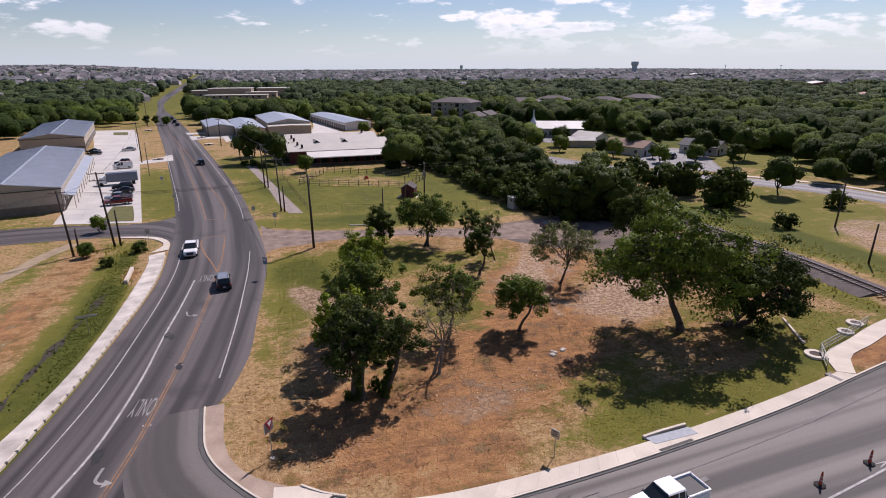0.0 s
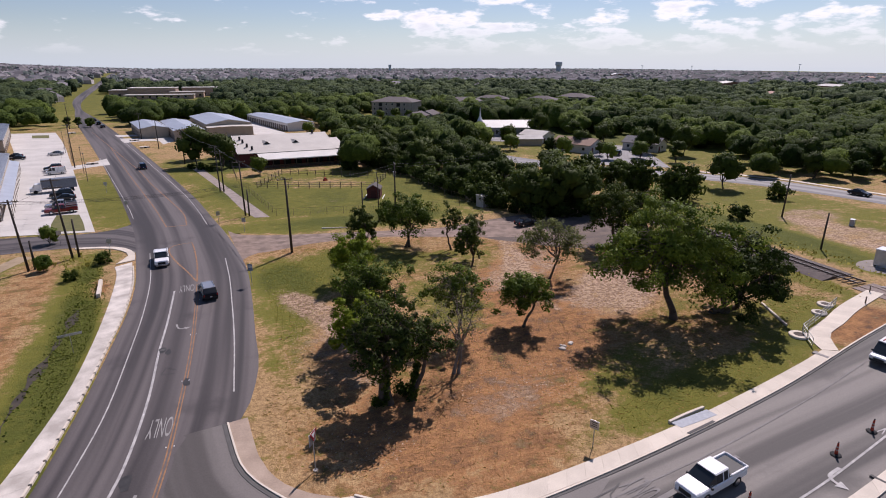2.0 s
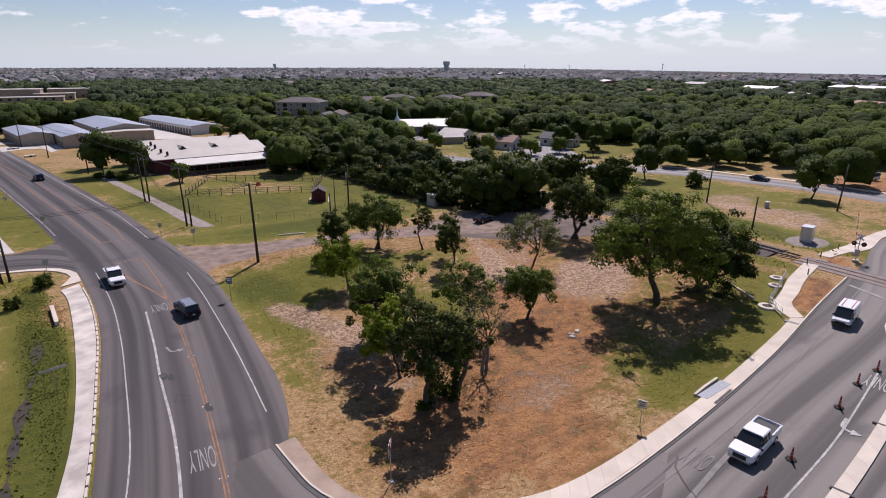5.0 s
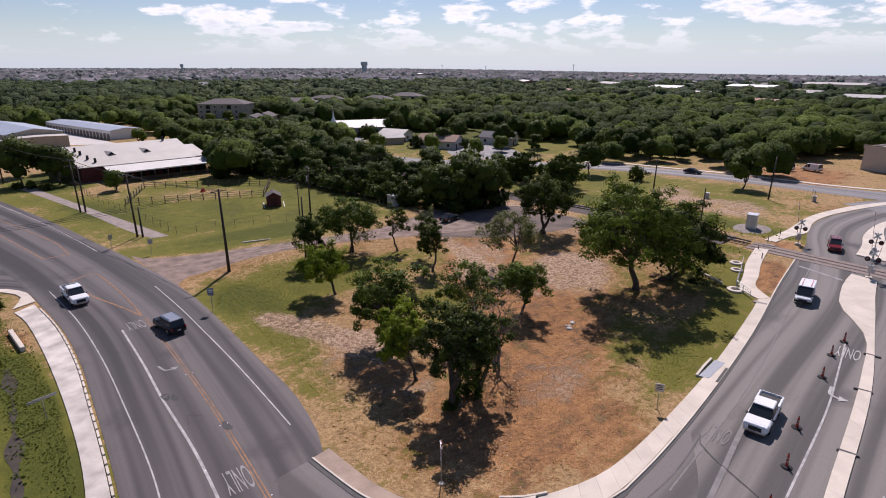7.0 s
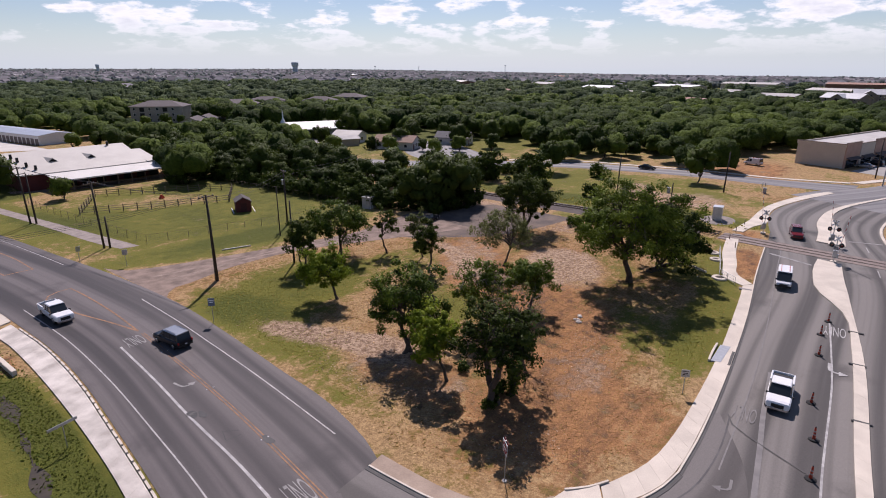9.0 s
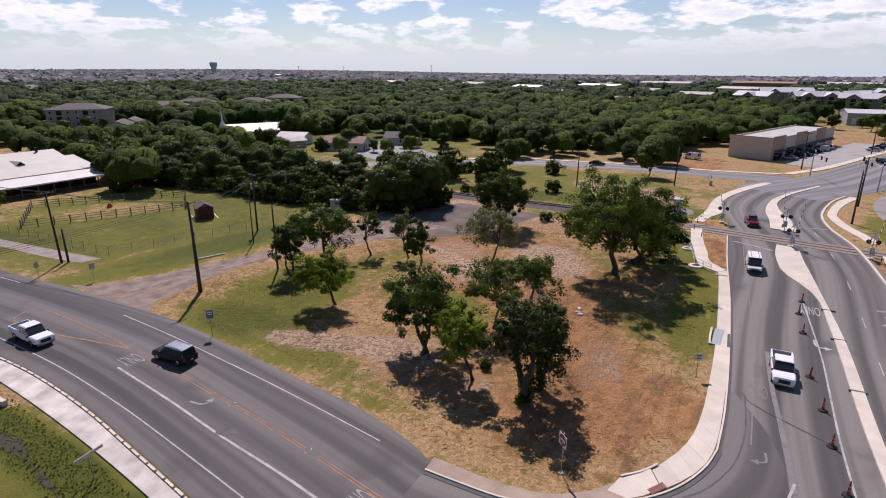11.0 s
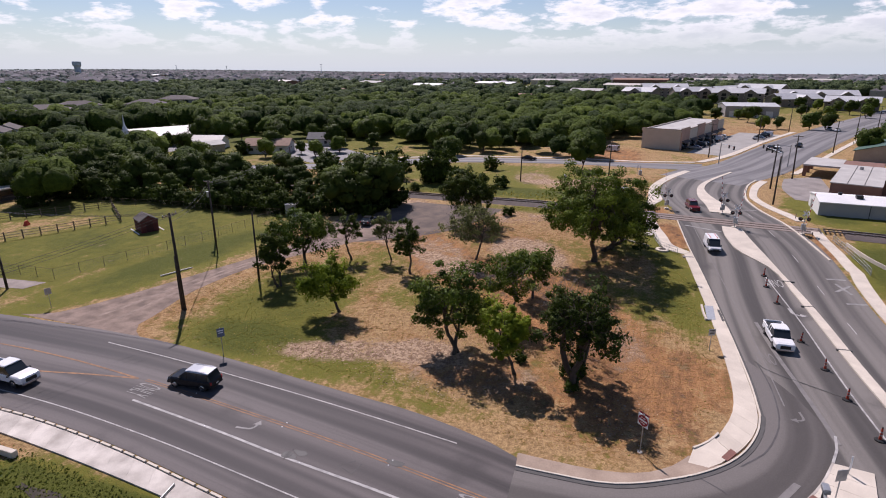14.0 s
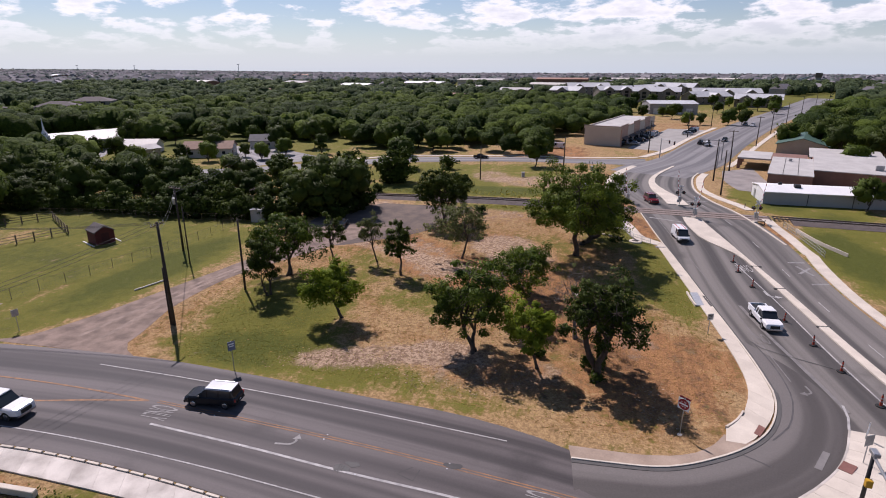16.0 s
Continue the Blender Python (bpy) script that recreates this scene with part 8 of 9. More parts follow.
pole(-24.6, 103.4, 6.2, 0, label="short dark timber stub pole without arms")
pole(-30.3, 98.8, 10.7, 1, -0.05, turn=5)
pole(-29.6, 99.4, 4.4, 0, label="short dark timber stub pole without arms")
pole(-40.3, 202, 12.7, 1, turn=12)
pole(-62, 330, 12, 1, turn=12)
pole(99.2, 76.9, 8.4, 0, 0.05, r=0.15, label="leaning dark timber pole in dry grass")
pole(84.8, 59.2, 6.0, 0, 0.03, r=0.14, label="short grey timber post pole by the track")
pole(112.5, 56.8, 9.4, 0, 0.09, r=0.16, label="leaning dark timber pole in dry grass")
pole(111.0, 19.6, 10.4, 0, r=0.17, label="tall dark timber pole by the road bend")
pole(93.2, 20.9, 10.0, 0, 0.05, r=0.16, label="tall dark timber pole by the road bend")
pole(127, 13, 11.0, 1, 0.03, r=0.17, turn=70)
for i, (x, y) in enumerate(((158, 32), (183, -6), (206, 14), (230, -22), (252, -2), (280, -41), (300, -15), (345, -66), (350, -35), (420, -96), (500, -130))):
    pole(x, y, 10.5, 1, turn=70, label="timber utility pole along the long road")


def cable(a, b, sag, label=""):
    cu = bpy.data.curves.new("cable", "CURVE")
    cu.dimensions, cu.bevel_depth, cu.bevel_resolution = "3D", 0.018, 1
    sp = cu.splines.new("POLY")
    sp.points.add(12)
    for i in range(13):
        t = i / 12
        sp.points[i].co = (a[0] + (b[0] - a[0]) * t, a[1] + (b[1] - a[1]) * t, a[2] + (b[2] - a[2]) * t - sag * 4 * t * (1 - t), 1)
    tmp = bpy.data.objects.new("cable", cu)
    scene.collection.objects.link(tmp)
    me = bpy.data.meshes.new_from_object(tmp.evaluated_get(bpy.context.evaluated_depsgraph_get()))
    bpy.data.objects.remove(tmp)
    me.materials.clear()
    me.materials.append(WIRE)
    return tagged(new("overhead_cable", me), "thin black overhead cable slung between poles", "cable", "overhead cables")


for dx in (-0.9, 0.0, 0.9):
    cable((6.6, 93.8 + dx, 12.0), (1.6, 122 + dx, 10.9), 0.5)
    cable((1.6, 122 + dx, 10.9), (-2.0, 149 + dx, 10.7), 0.4)
    cable((-2.0, 149 + dx, 10.7), (-10, 196 + dx, 10.2), 0.7)
    cable((-10, 196 + dx, 10.2), (-19, 236 + dx, 10.2), 0.7)
    cable((6.6, 93.8 + dx, 12.0), (-30.8, 98.8 + dx, 10.4), 0.9)
    cable((-30.8, 98.8 + dx, 10.4), (-62, 70 + dx, 10.5), 0.8)
for dz in (0.0, -0.6):
    cable((6.6, 93.8, 11.6 + dz), (30.5, 111.8, 10.0 + dz), 0.8)
    cable((30.5, 111.8, 10.0 + dz), (66, 122, 11.0 + dz), 1.0)
cable((-25.9, 103, 12.2), (-40.3, 202, 12.3), 1.4)
cable((-30.6, 98.8, 10.2), (-25.9, 103, 12.0), 0.2)
for y0, z0 in ((20.9, 9.4), (19.6, 9.8)):
    cable((93.5 if y0 > 20 else 111, y0, z0), (127.3, 13, 10.6), 0.5)


def rail_fence(pts, step, height, rails, name, label, material, post=0.07):
    """A fence of posts and level rails along a line."""
    f = thing(name, label, "fence")
    post_me = Solid().box(-post, -post, -0.2, post, post, height + 0.12).mesh("post", material)
    for (x0, y0), (x1, y1) in zip(pts, pts[1:]):
        n = max(1, round(math.hypot(x1 - x0, y1 - y0) / step))
        for i in range(n):
            xa, ya = x0 + (x1 - x0) * i / n, y0 + (y1 - y0) * i / n
            xb, yb = x0 + (x1 - x0) * (i + 1) / n, y0 + (y1 - y0) * (i + 1) / n
            o = new("post", post_me)
            o.parent, o.matrix_basis = f, on(xa, ya)
            for z in rails:
                part("rail", Solid().tube((xa, ya, gz(xa, ya) + z), (xb, yb, gz(xb, yb) + z), post * 0.62, post * 0.62, 5), material, f)
    return f


rail_fence([(6.8, 149.4), (15.2, 166.2), (40.4, 149.8), (33.2, 138.2), (6.8, 149.4)], 2.6, 1.5, (0.5, 0.95, 1.4), "paddock_fence", "brown timber rail fence round a riding arena", WOOD_GREY, 0.075)


def chain_fence(pts, step=3.0, height=1.5):
    """A wire fence: thin posts, a top rail and wires close together."""
    f = thing("wire_fence", "thin grey chain-link fence along the grass", "fence")
    post_me = Solid().tube((0, 0, -0.2), (0, 0, height + 0.05), 0.035, 0.035, 6).mesh("post", WOOD_GREY)
    mesh = Solid()
    for (x0, y0), (x1, y1) in zip(pts, pts[1:]):
        n = max(1, round(math.hypot(x1 - x0, y1 - y0) / step))
        for i in range(n):
            a = (x0 + (x1 - x0) * i / n, y0 + (y1 - y0) * i / n)
            b = (x0 + (x1 - x0) * (i + 1) / n, y0 + (y1 - y0) * (i + 1) / n)
            o = new("post", post_me)
            o.parent, o.matrix_basis = f, on(*a)
            part("top_rail", Solid().tube((*a, gz(*a) + height), (*b, gz(*b) + height), 0.02, 0.02, 4), WOOD_GREY, f)
            for k in range(4):
                z = 0.12 + k * (height - 0.1) / 4
                mesh.tube((*a, gz(*a) + z), (*b, gz(*b) + z), 0.006, 0.006, 3, False)
            m = int(step / 0.6)
            for k in range(m):
                p = [a[j] + (b[j] - a[j]) * k / m for j in (0, 1)]
                mesh.tube((*p, gz(*p)), (*p, gz(*p) + height), 0.004, 0.004, 3, False)
    part("mesh_wire", mesh, WIRE, f, "grey woven wire", kind="stuff")
    return f


chain_fence([(3.0, 184), (2.8, 160), (5.6, 135), (7.6, 119.4), (20.6, 116.1), (32.9, 113.4), (48.6, 112.4)])
chain_fence([(48.6, 112.4), (46.8, 124), (45.5, 138), (42, 156)])
tagged(new("timber_log", Solid().tube((14.1, 106.2, gz(14, 106) + 0.11), (18.6, 104.9, gz(18, 105) + 0.11), 0.12, 0.10, 10).mesh("timber_log", mat("pale_log", (0.72, 0.67, 0.60), 0.8))), "pale bare log lying beside the gravel track", "log")
tagged(new("concrete_post", Solid().box(-3.2, -0.12, 0.0, 3.2, 0.12, 0.26, on(56.6, 45.6, 62)).mesh("concrete_post", CONCRETE, bevel=0.02)), "long pale concrete post lying in the grass", "post")
for x, y, r in ((54.4, 40.7, 1.05), (61.6, 43.4, 0.85), (64.4, 44.6, 0.9)):
    mh = thing("manhole", "round concrete manhole ring with an iron lid", "manhole", "manholes", on(x, y))
    ring = [[(rr * math.cos(a), rr * math.sin(a), z) for a in np.linspace(0, 2 * math.pi, 29)[:-1]] for rr, z in ((r, -0.1), (r, 0.16), (r * 0.96, 0.2), (r * 0.55, 0.2), (r * 0.55, 0.12))]
    part("ring", Solid().loft(ring, False), CONCRETE, mh)
    part("lid", Solid().tube((0, 0, 0.05), (0, 0, 0.15), r * 0.55, r * 0.55, 24), TIE, mh, "dark iron lid")


def railing(pts, label="galvanised steel pavement railing"):
    f = thing("railing", label, "railing", "pavement railings")
    for (x0, y0), (x1, y1) in zip(pts, pts[1:]):
        n = max(1, round(math.hypot(x1 - x0, y1 - y0) / 1.6))
        for i in range(n + 1):
            x, y = x0 + (x1 - x0) * i / n, y0 + (y1 - y0) * i / n
            part("post", Solid().tube((x, y, gz(x, y)), (x, y, gz(x, y) + 1.1), 0.035, 0.035, 8), GALV, f)
        for z in (0.2, 0.65, 1.08):
            part("rail", Solid().tube((x0, y0, gz(x0, y0) + z), (x1, y1, gz(x1, y1) + z), 0.03, 0.03, 8), GALV, f)
        m = int(math.hypot(x1 - x0, y1 - y0) / 0.35)
        for i in range(m):
            x, y = x0 + (x1 - x0) * i / m, y0 + (y1 - y0) * i / m
            part("bar", Solid().tube((x, y, gz(x, y) + 0.2), (x, y, gz(x, y) + 1.08), 0.012, 0.012, 5), GALV, f)
    return f


railing([(53.3, 38.4), (55.3, 41.0), (60.3, 42.4), (65.4, 44.0)])
railing([(68.5, 14.7), (62, 13.7), (56.5, 13.0), (53.2, 12.8)])
sw = bar_along([(66.5, 13.2), (60, 11.6), (54.5, 9.2)], 0.16, -0.2, 0.55, 2.0)
tagged(new("wall_low", sw.mesh("wall_low", CONCRETE)), "low pale concrete wall beside the pavement", "wall", kind="structure")
# bollard posts at the crossing walks
for x, y in ((78.2, 45.0), (73.0, 44.6), (68.9, 42.6), (69.2, 17.6), (81.5, 18.4), (84.6, 45.2)):
    b = thing("bollard", "short brown timber marker post beside the pavement", "post", "marker posts", on(x, y))
    part("post", Solid().box(-0.06, -0.06, -0.1, 0.06, 0.06, 1.0), WOOD_GREY, b, bevel=0.01)
    part("reflector", Solid().box(-0.045, -0.075, 0.75, 0.045, -0.061, 0.92), SIGN_WHITE, b)


# ---- lane cones ----
BAND_DULL = mat("dirty_white_band", (0.40, 0.33, 0.30), 0.6, (0.26, 0.20, 0.18), 6, 30, 0)

def delineator(x, y, lean=0.0):
    c = thing("lane_delineator", "orange plastic channelizer post with white bands on a black base", "traffic cone", "channelizer posts", on(x, y, 20, 0.05) @ pose(0, 0, 0, 0, lean, 0))
    part("base", Solid().loft([[(r * math.cos(a), r * math.sin(a), z) for a in np.linspace(0, 2 * math.pi, 9)[:-1]] for r, z in ((0.42, 0.0), (0.42, 0.05), (0.30, 0.1))]), RUBBER, c, "black rubber base")
    zs = (0.1, 0.42, 0.54, 0.70, 0.82, 1.08)
    for i in range(5):
        ra, rb = 0.13 - 0.06 * (zs[i] / 1.1), 0.13 - 0.06 * (zs[i + 1] / 1.1)
        part("band" if i % 2 else "sleeve", Solid().tube((0, 0, zs[i]), (0, 0, zs[i + 1]), ra, rb, 12), BAND_DULL if i % 2 else ORANGE, c)
    part("handle", Solid().tube((0, 0, 1.08), (0, 0, 1.2), 0.05, 0.045, 8), BLACK_PLASTIC, c)


for x, y, ln in ((48.4, 26.6, 0), (44.2, 26.7, 3), (38.6, 26.0, 0), (27.6, 24.9, -4), (21.3, 23.7, 6), (15.5, 23.0, 0), (9.4, 22.0, 2), (3.4, 21.0, 0)):
    delineator(x, y, ln)


# ---- signs ----
def sign_post(x, y, height, name, label, turn=0.0, lean=0.0):
    s = thing(name, label, "road sign", "road signs", on(x, y, turn) @ pose(0, 0, 0, 0, lean, 0))
    part("post", Solid().box(-0.03, -0.03, -0.1, 0.03, 0.03, height), GALV, s)
    return s


def flat_word(word, width, hgt, m, material, name, parent, label):
    cu = bpy.data.curves.new("word", "FONT")
    cu.body, cu.align_x, cu.align_y = word, "CENTER", "CENTER"
    tmp = bpy.data.objects.new("word", cu)
    scene.collection.objects.link(tmp)
    me = bpy.data.meshes.new_from_object(tmp.evaluated_get(bpy.context.evaluated_depsgraph_get()))
    bpy.data.objects.remove(tmp)
    me.materials.clear()
    me.materials.append(material)
    co = np.array([v.co[:] for v in me.vertices])
    lo, hi = co.min(0), co.max(0)
    for v in me.vertices:
        v.co = m @ Vector(((v.co.x - (lo[0] + hi[0]) / 2) * width / (hi[0] - lo[0]), (v.co.y - (lo[1] + hi[1]) / 2) * hgt / (hi[1] - lo[1]), 0))
    return part(name, me, material, parent, label)


st = sign_post(0.0, 39.7, 3.45, "road_sign", "square white no-entry sign back to back with a red give-way triangle", turn=52)
part("footing", Solid().tube((0, 0, -0.1), (0, 0, 0.05), 0.22, 0.19, 14), CONCRETE, st, "pale concrete footing")
plate = part("square_plate", Solid().box(-0.50, 0.045, 2.36, 0.50, 0.062, 3.36), SIGN_WHITE, st, "white square plate with a red disc", bevel=0.004)
part("back_sheet", Solid().box(-0.49, 0.036, 2.37, 0.49, 0.043, 3.35), GALV, plate, "grey metal back")
part("red_disc", Solid().tube((0, 0.064, 2.86), (0, 0.069, 2.86), 0.46, 0.46, 36), SIGN_RED, plate)
part("white_bar", Solid().box(-0.37, 0.071, 2.79, 0.37, 0.076, 2.93), SIGN_WHITE, plate)
flat_word("DO NOT", 0.46, 0.12, pose(0, 0.0745, 3.07, 90, 0, 180), SIGN_WHITE, "lettering", plate, "white words DO NOT")
flat_word("ENTER", 0.44, 0.12, pose(0, 0.0745, 2.65, 90, 0, 180), SIGN_WHITE, "lettering", plate, "white word ENTER")
tri = lambda r, y0, y1: Solid().loft([[(r * math.cos(a), yy, 3.17 + r * math.sin(a)) for a in (radians(-90), radians(30), radians(150))] for yy in (y0, y1)])
tp = part("triangle_plate", tri(0.60, -0.04, -0.055), SIGN_RED, st, "red triangle")
part("white_triangle", tri(0.30, -0.056, -0.062), SIGN_WHITE, tp)
sg = sign_post(21.3, 34.3, 2.5, "road_sign", "small pale rectangular sign seen edge-on beside the pavement", turn=-62)
part("plate", Solid().box(-0.38, -0.06, 1.75, 0.38, -0.035, 2.5), GALV, sg, "grey metal plate")
for z, w in ((2.3, 0.5), (2.12, 0.4), (1.95, 0.5)):
    part("text_bar", Solid().box(-w / 2, -0.066, z, w / 2, -0.061, z + 0.07), BLACK_PLASTIC, sg)
bl = sign_post(-0.75, 80.6, 3.2, "road_sign", "blue and white rectangular sign on a thin post", turn=-35)
part("plate", Solid().box(-0.36, -0.06, 2.2, 0.36, -0.035, 3.15), mat("sign_dull_blue", (0.16, 0.19, 0.27), 0.5), bl, "dull blue plate")
part("text_bar", Solid().box(-0.28, -0.066, 2.82, 0.28, -0.061, 2.95), SIGN_WHITE, bl)
part("text_bar", Solid().box(-0.22, -0.066, 2.6, 0.22, -0.061, 2.7), SIGN_WHITE, bl)
for x, y, tn in ((-3.5, 116.5, 20), (0.6, 109.5, 160), (-28.6, 112.4, -5), (118.6, 50.2, 20), (117.4, 49.4, 20), (-20.2, 103.2, 0), (-20.5, 134, -10), (-27, 158, -10)):
    s2 = sign_post(x, y, 2.6, "road_sign", "small grey sign on a thin steel post", turn=tn)
    part("plate", Solid().box(-0.35, -0.06, 1.8, 0.35, -0.035, 2.6), GALV, s2)
# corner island with its signal pole
ISLE = [(4.4, 26.2), (1.2, 27.5), (-1.8, 29.2), (-4.6, 31.5), (-6.0, 32.9)]
slabs(isl, ISLE, [(4.2, 23.6), (0.8, 24.2), (-3.0, 25.0), (-6.5, 26.4), (-9.5, 29.0)], 8, 0.17, CONCRETE, 0.02, thick=0.3)
part("kerb_edge", bar_along(ISLE, 0.16, 0.0, 0.185, 1.0, 0.04), CONCRETE_OLD, isl)
part("tactile_plate", Solid().box(-0.65, -0.45, 0, 0.65, 0.45, 0.23, on(-1.3, 28.3, -35)), TACTILE, isl, "brick-red tactile plate")
gs = sign_post(-0.2, 26.9, 2.6, "road_sign", "grey sign plates on a thin steel post", turn=-60)
part("plate", Solid().box(-0.4, -0.06, 1.7, 0.4, -0.035, 2.6), GALV, gs)
mk = sign_post(3.4, 25.4, 1.7, "road_sign", "thin white marker post on the corner island", turn=-60)
part("plate", Solid().box(-0.08, -0.06, 0.6, 0.08, -0.035, 1.7), SIGN_WHITE, mk)
tl_ = thing("traffic_light", "dark steel traffic light pole with a yellow pedestrian signal box", "traffic light", at=on(-6.0, 29.3, 0))
part("pole", Solid().tube((0, 0, 0.1), (0, 0, 4.6), 0.14, 0.11, 14), BLACK_PLASTIC, tl_, "dark pole", soft=True)
part("arm", Solid().tube((0, 0, 4.4), (-7.4, 0.9, 4.8), 0.10, 0.07, 10), GALV, tl_, "grey mast arm", soft=True)
part("signal_box", Solid().box(-0.45, -0.2, 2.2, -0.12, 0.2, 2.75), mat("signal_yellow", (0.55, 0.30, 0.02), 0.5), tl_, "yellow signal box", bevel=0.03)
part("camera_head", Solid().box(-0.45, -0.2, 4.5, 0.3, 0.2, 4.8), GALV, tl_, bevel=0.04)

# studs along the lines
studs = thing("road_stud", "white raised road studs along the lane lines", "road studs", kind="structure")
stud_me = Solid().loft([[(-0.05, -0.05, 0), (0.05, -0.05, 0), (0.05, 0.05, 0), (-0.05, 0.05, 0)], [(-0.03, -0.04, 0.02), (0.03, -0.04, 0.02), (0.03, 0.04, 0.02), (-0.03, 0.04, 0.02)]]).mesh("stud", SIGN_WHITE)
for ln, side in ((LANE_W, 0.0), (YEL, -0.3), (YEL, 0.3)):
    c = offset(curve_points(ln, 1.0), side) if side else curve_points(ln, 1.0)
    for x, y in c[4::10]:
        o = new("stud", stud_me)
        o.parent, o.matrix_basis = studs, on(x, y, 0, 0.06)

tagged(new("track_path", ribbon([(-41, 86), (-37.5, 94), (-36.2, 101), (-33.6, 107.5)], [(-38, 84), (-35.2, 93), (-34.2, 99), (-31.2, 106.5)], 0.02, 2, 2).mesh("track_path", mat("dry_rut", (0.33, 0.25, 0.16), 0.95, (0.22, 0.16, 0.10), 0.6, 9, 0.4))), "dry earth track through the verge", "track", kind="structure")
mud_c = curve_points([(-24.4, 34), (-23.9, 44), (-23.3, 52), (-22.9, 58), (-22.5, 63), (-22.0, 68.3), (-21.5, 74), (-21.3, 80)], 0.8)
mud_w = np.clip(0.28 + 0.24 * np.sin(np.arange(len(mud_c)) * 0.9) + 0.2 * np.sin(np.arange(len(mud_c)) * 0.37 + 1), 0.05, 0.7)
mud = Solid()
for (x0, y0), (x1, y1) in zip(mud_c - np.stack([mud_w, 0 * mud_w], 1), mud_c + np.stack([mud_w, 0 * mud_w], 1)):
    mud.v += [(x0, y0, gz(x0, y0) + 0.025), (x1, y1, gz(x1, y1) + 0.025)]
mud.f = [(2 * i, 2 * i + 1, 2 * i + 3, 2 * i + 2) for i in range(len(mud_c) - 1)]
tagged(new("ditch", mud.mesh("ditch", mat("wet_mud", (0.034, 0.027, 0.022), 0.9, (0.075, 0.060, 0.042), 0.9, 9, 0.5))), "dark muddy ditch line through green weeds", "ditch", kind="structure")
jb = thing("jump_block", "small orange plastic jump block on the arena sand", "jump block", at=on(24.5, 152.5, 30))
part("body", Solid().loft([[(-0.7, -0.35, 0), (0.7, -0.35, 0), (0.7, 0.35, 0), (-0.7, 0.35, 0)], [(-0.3, -0.15, 0.9), (0.3, -0.15, 0.9), (0.3, 0.15, 0.9), (-0.3, 0.15, 0.9)]]), ORANGE, jb, bevel=0.04)
crack = thing("tar_seam", "dark tar seam wandering over the asphalt", "tar seam", kind="structure")
part("seam", stripe([(20.5, 30.1), (20.2, 29.6), (18.8, 29.3), (18.5, 28.5), (17.8, 27.5), (17.4, 26.4), (16.6, 24.8), (16.0, 23.4)], 0.13, 0.066), KERB_DARK, crack)
part("skid", stripe([(20.3, 29.9), (18.0, 29.5), (14.7, 29.1), (11.5, 29.0), (8.5, 29.2), (5.9, 29.9), (3.7, 30.8), (1.2, 32.6)], 0.13, 0.064), mat("tyre_rubber_mark", (0.062, 0.057, 0.056), 0.7, (0.10, 0.092, 0.09), 0.8, 12, 0.05, amount=0.9), crack, "dark tyre mark curving into the slip road")
part("skid", stripe([(-1.0, 36.4), (-2.0, 34.6), (-2.6, 33.6)], 0.12, 0.064), MATS["tyre_rubber_mark"], crack, "short dark tyre mark")
blot = Solid()
for a in (0, 60, 120):
    blot.prism([(-11.3 + 0.75 * math.cos(radians(a)), 64.3 + 0.3 * math.sin(radians(a))), (-11.3 + 0.22 * math.cos(radians(a + 90)), 64.3 + 0.22 * math.sin(radians(a + 90))), (-11.3 - 0.6 * math.cos(radians(a)), 64.3 - 0.3 * math.sin(radians(a)))], gz(-11, 64) + 0.04, gz(-11, 64) + 0.068 + a * 0.00002)
part("patch", blot, KERB_DARK, crack, "dark oily patch")
for x, y, tn, reach in ((146, 29.5, 200, 9), (131, 15.5, 20, 9), (147.5, 11.5, 110, 8)):
    tl2 = thing("traffic_light", "grey steel traffic light with a long mast arm", "traffic light", "junction lights", on(x, y, tn))
    part("pole", Solid().tube((0, 0, -0.2), (0, 0, 6.2), 0.16, 0.11, 12), GALV, tl2)
    part("mast_arm", Solid().tube((0, 0, 5.8), (reach, 0, 6.3), 0.1, 0.06, 10), GALV, tl2)
    for k in (0.6, 0.95):
        hd = part("signal_head", Solid().box(reach * k - 0.18, -0.16, 5.2, reach * k + 0.18, 0.16, 6.2), BLACK_PLASTIC, tl2, bevel=0.03)
        part("lens", Solid().tube((reach * k, -0.165, 5.95), (reach * k, -0.2, 5.95), 0.11, 0.11, 12), LAMP_RED, hd)
for x, y in ((117.8, 49.4), (104, 66.5)):
    bx = thing("utility_box", "small grey utility box in dry grass", "utility box", "utility boxes", on(x, y, 15))
    part("body", Solid().box(-0.45, -0.35, -0.1, 0.45, 0.35, 1.2), GREY_WALL, bx, bevel=0.04)
    part("lid", Solid().box(-0.5, -0.4, 1.2, 0.5, 0.4, 1.26), GALV, bx)

for x, y, tn in ((-57.6, 307.3, 12), (-29.4, 267.1, 14), (-24.0, 242.0, 14), (-36.4, 207.1, 12)):
    cv = thing("culvert", "white concrete culvert end with a dark round pipe", "culvert", "drain culverts", on(x, y, tn))
    part("headwall", Solid().box(-1.6, -0.9, -0.3, 1.6, 0.9, 0.55), CONCRETE, cv, bevel=0.08)
    part("pipe", Solid().tube((0, -0.96, 0.12), (0, -0.4, 0.12), 0.42, 0.42, 16), DARK_OPEN, cv, "dark capped tube for a shaded pipe mouth")
nb = sign_post(-19.8, 67.2, 2.2, "road_sign", "grey street name blade on a thin post beside the ditch", turn=12)
part("blade", Solid().box(-1.1, -0.02, 2.05, 1.1, 0.02, 2.3), GALV, nb, "grey metal blade")
rocks = Solid()
rr_ = np.random.default_rng(77)
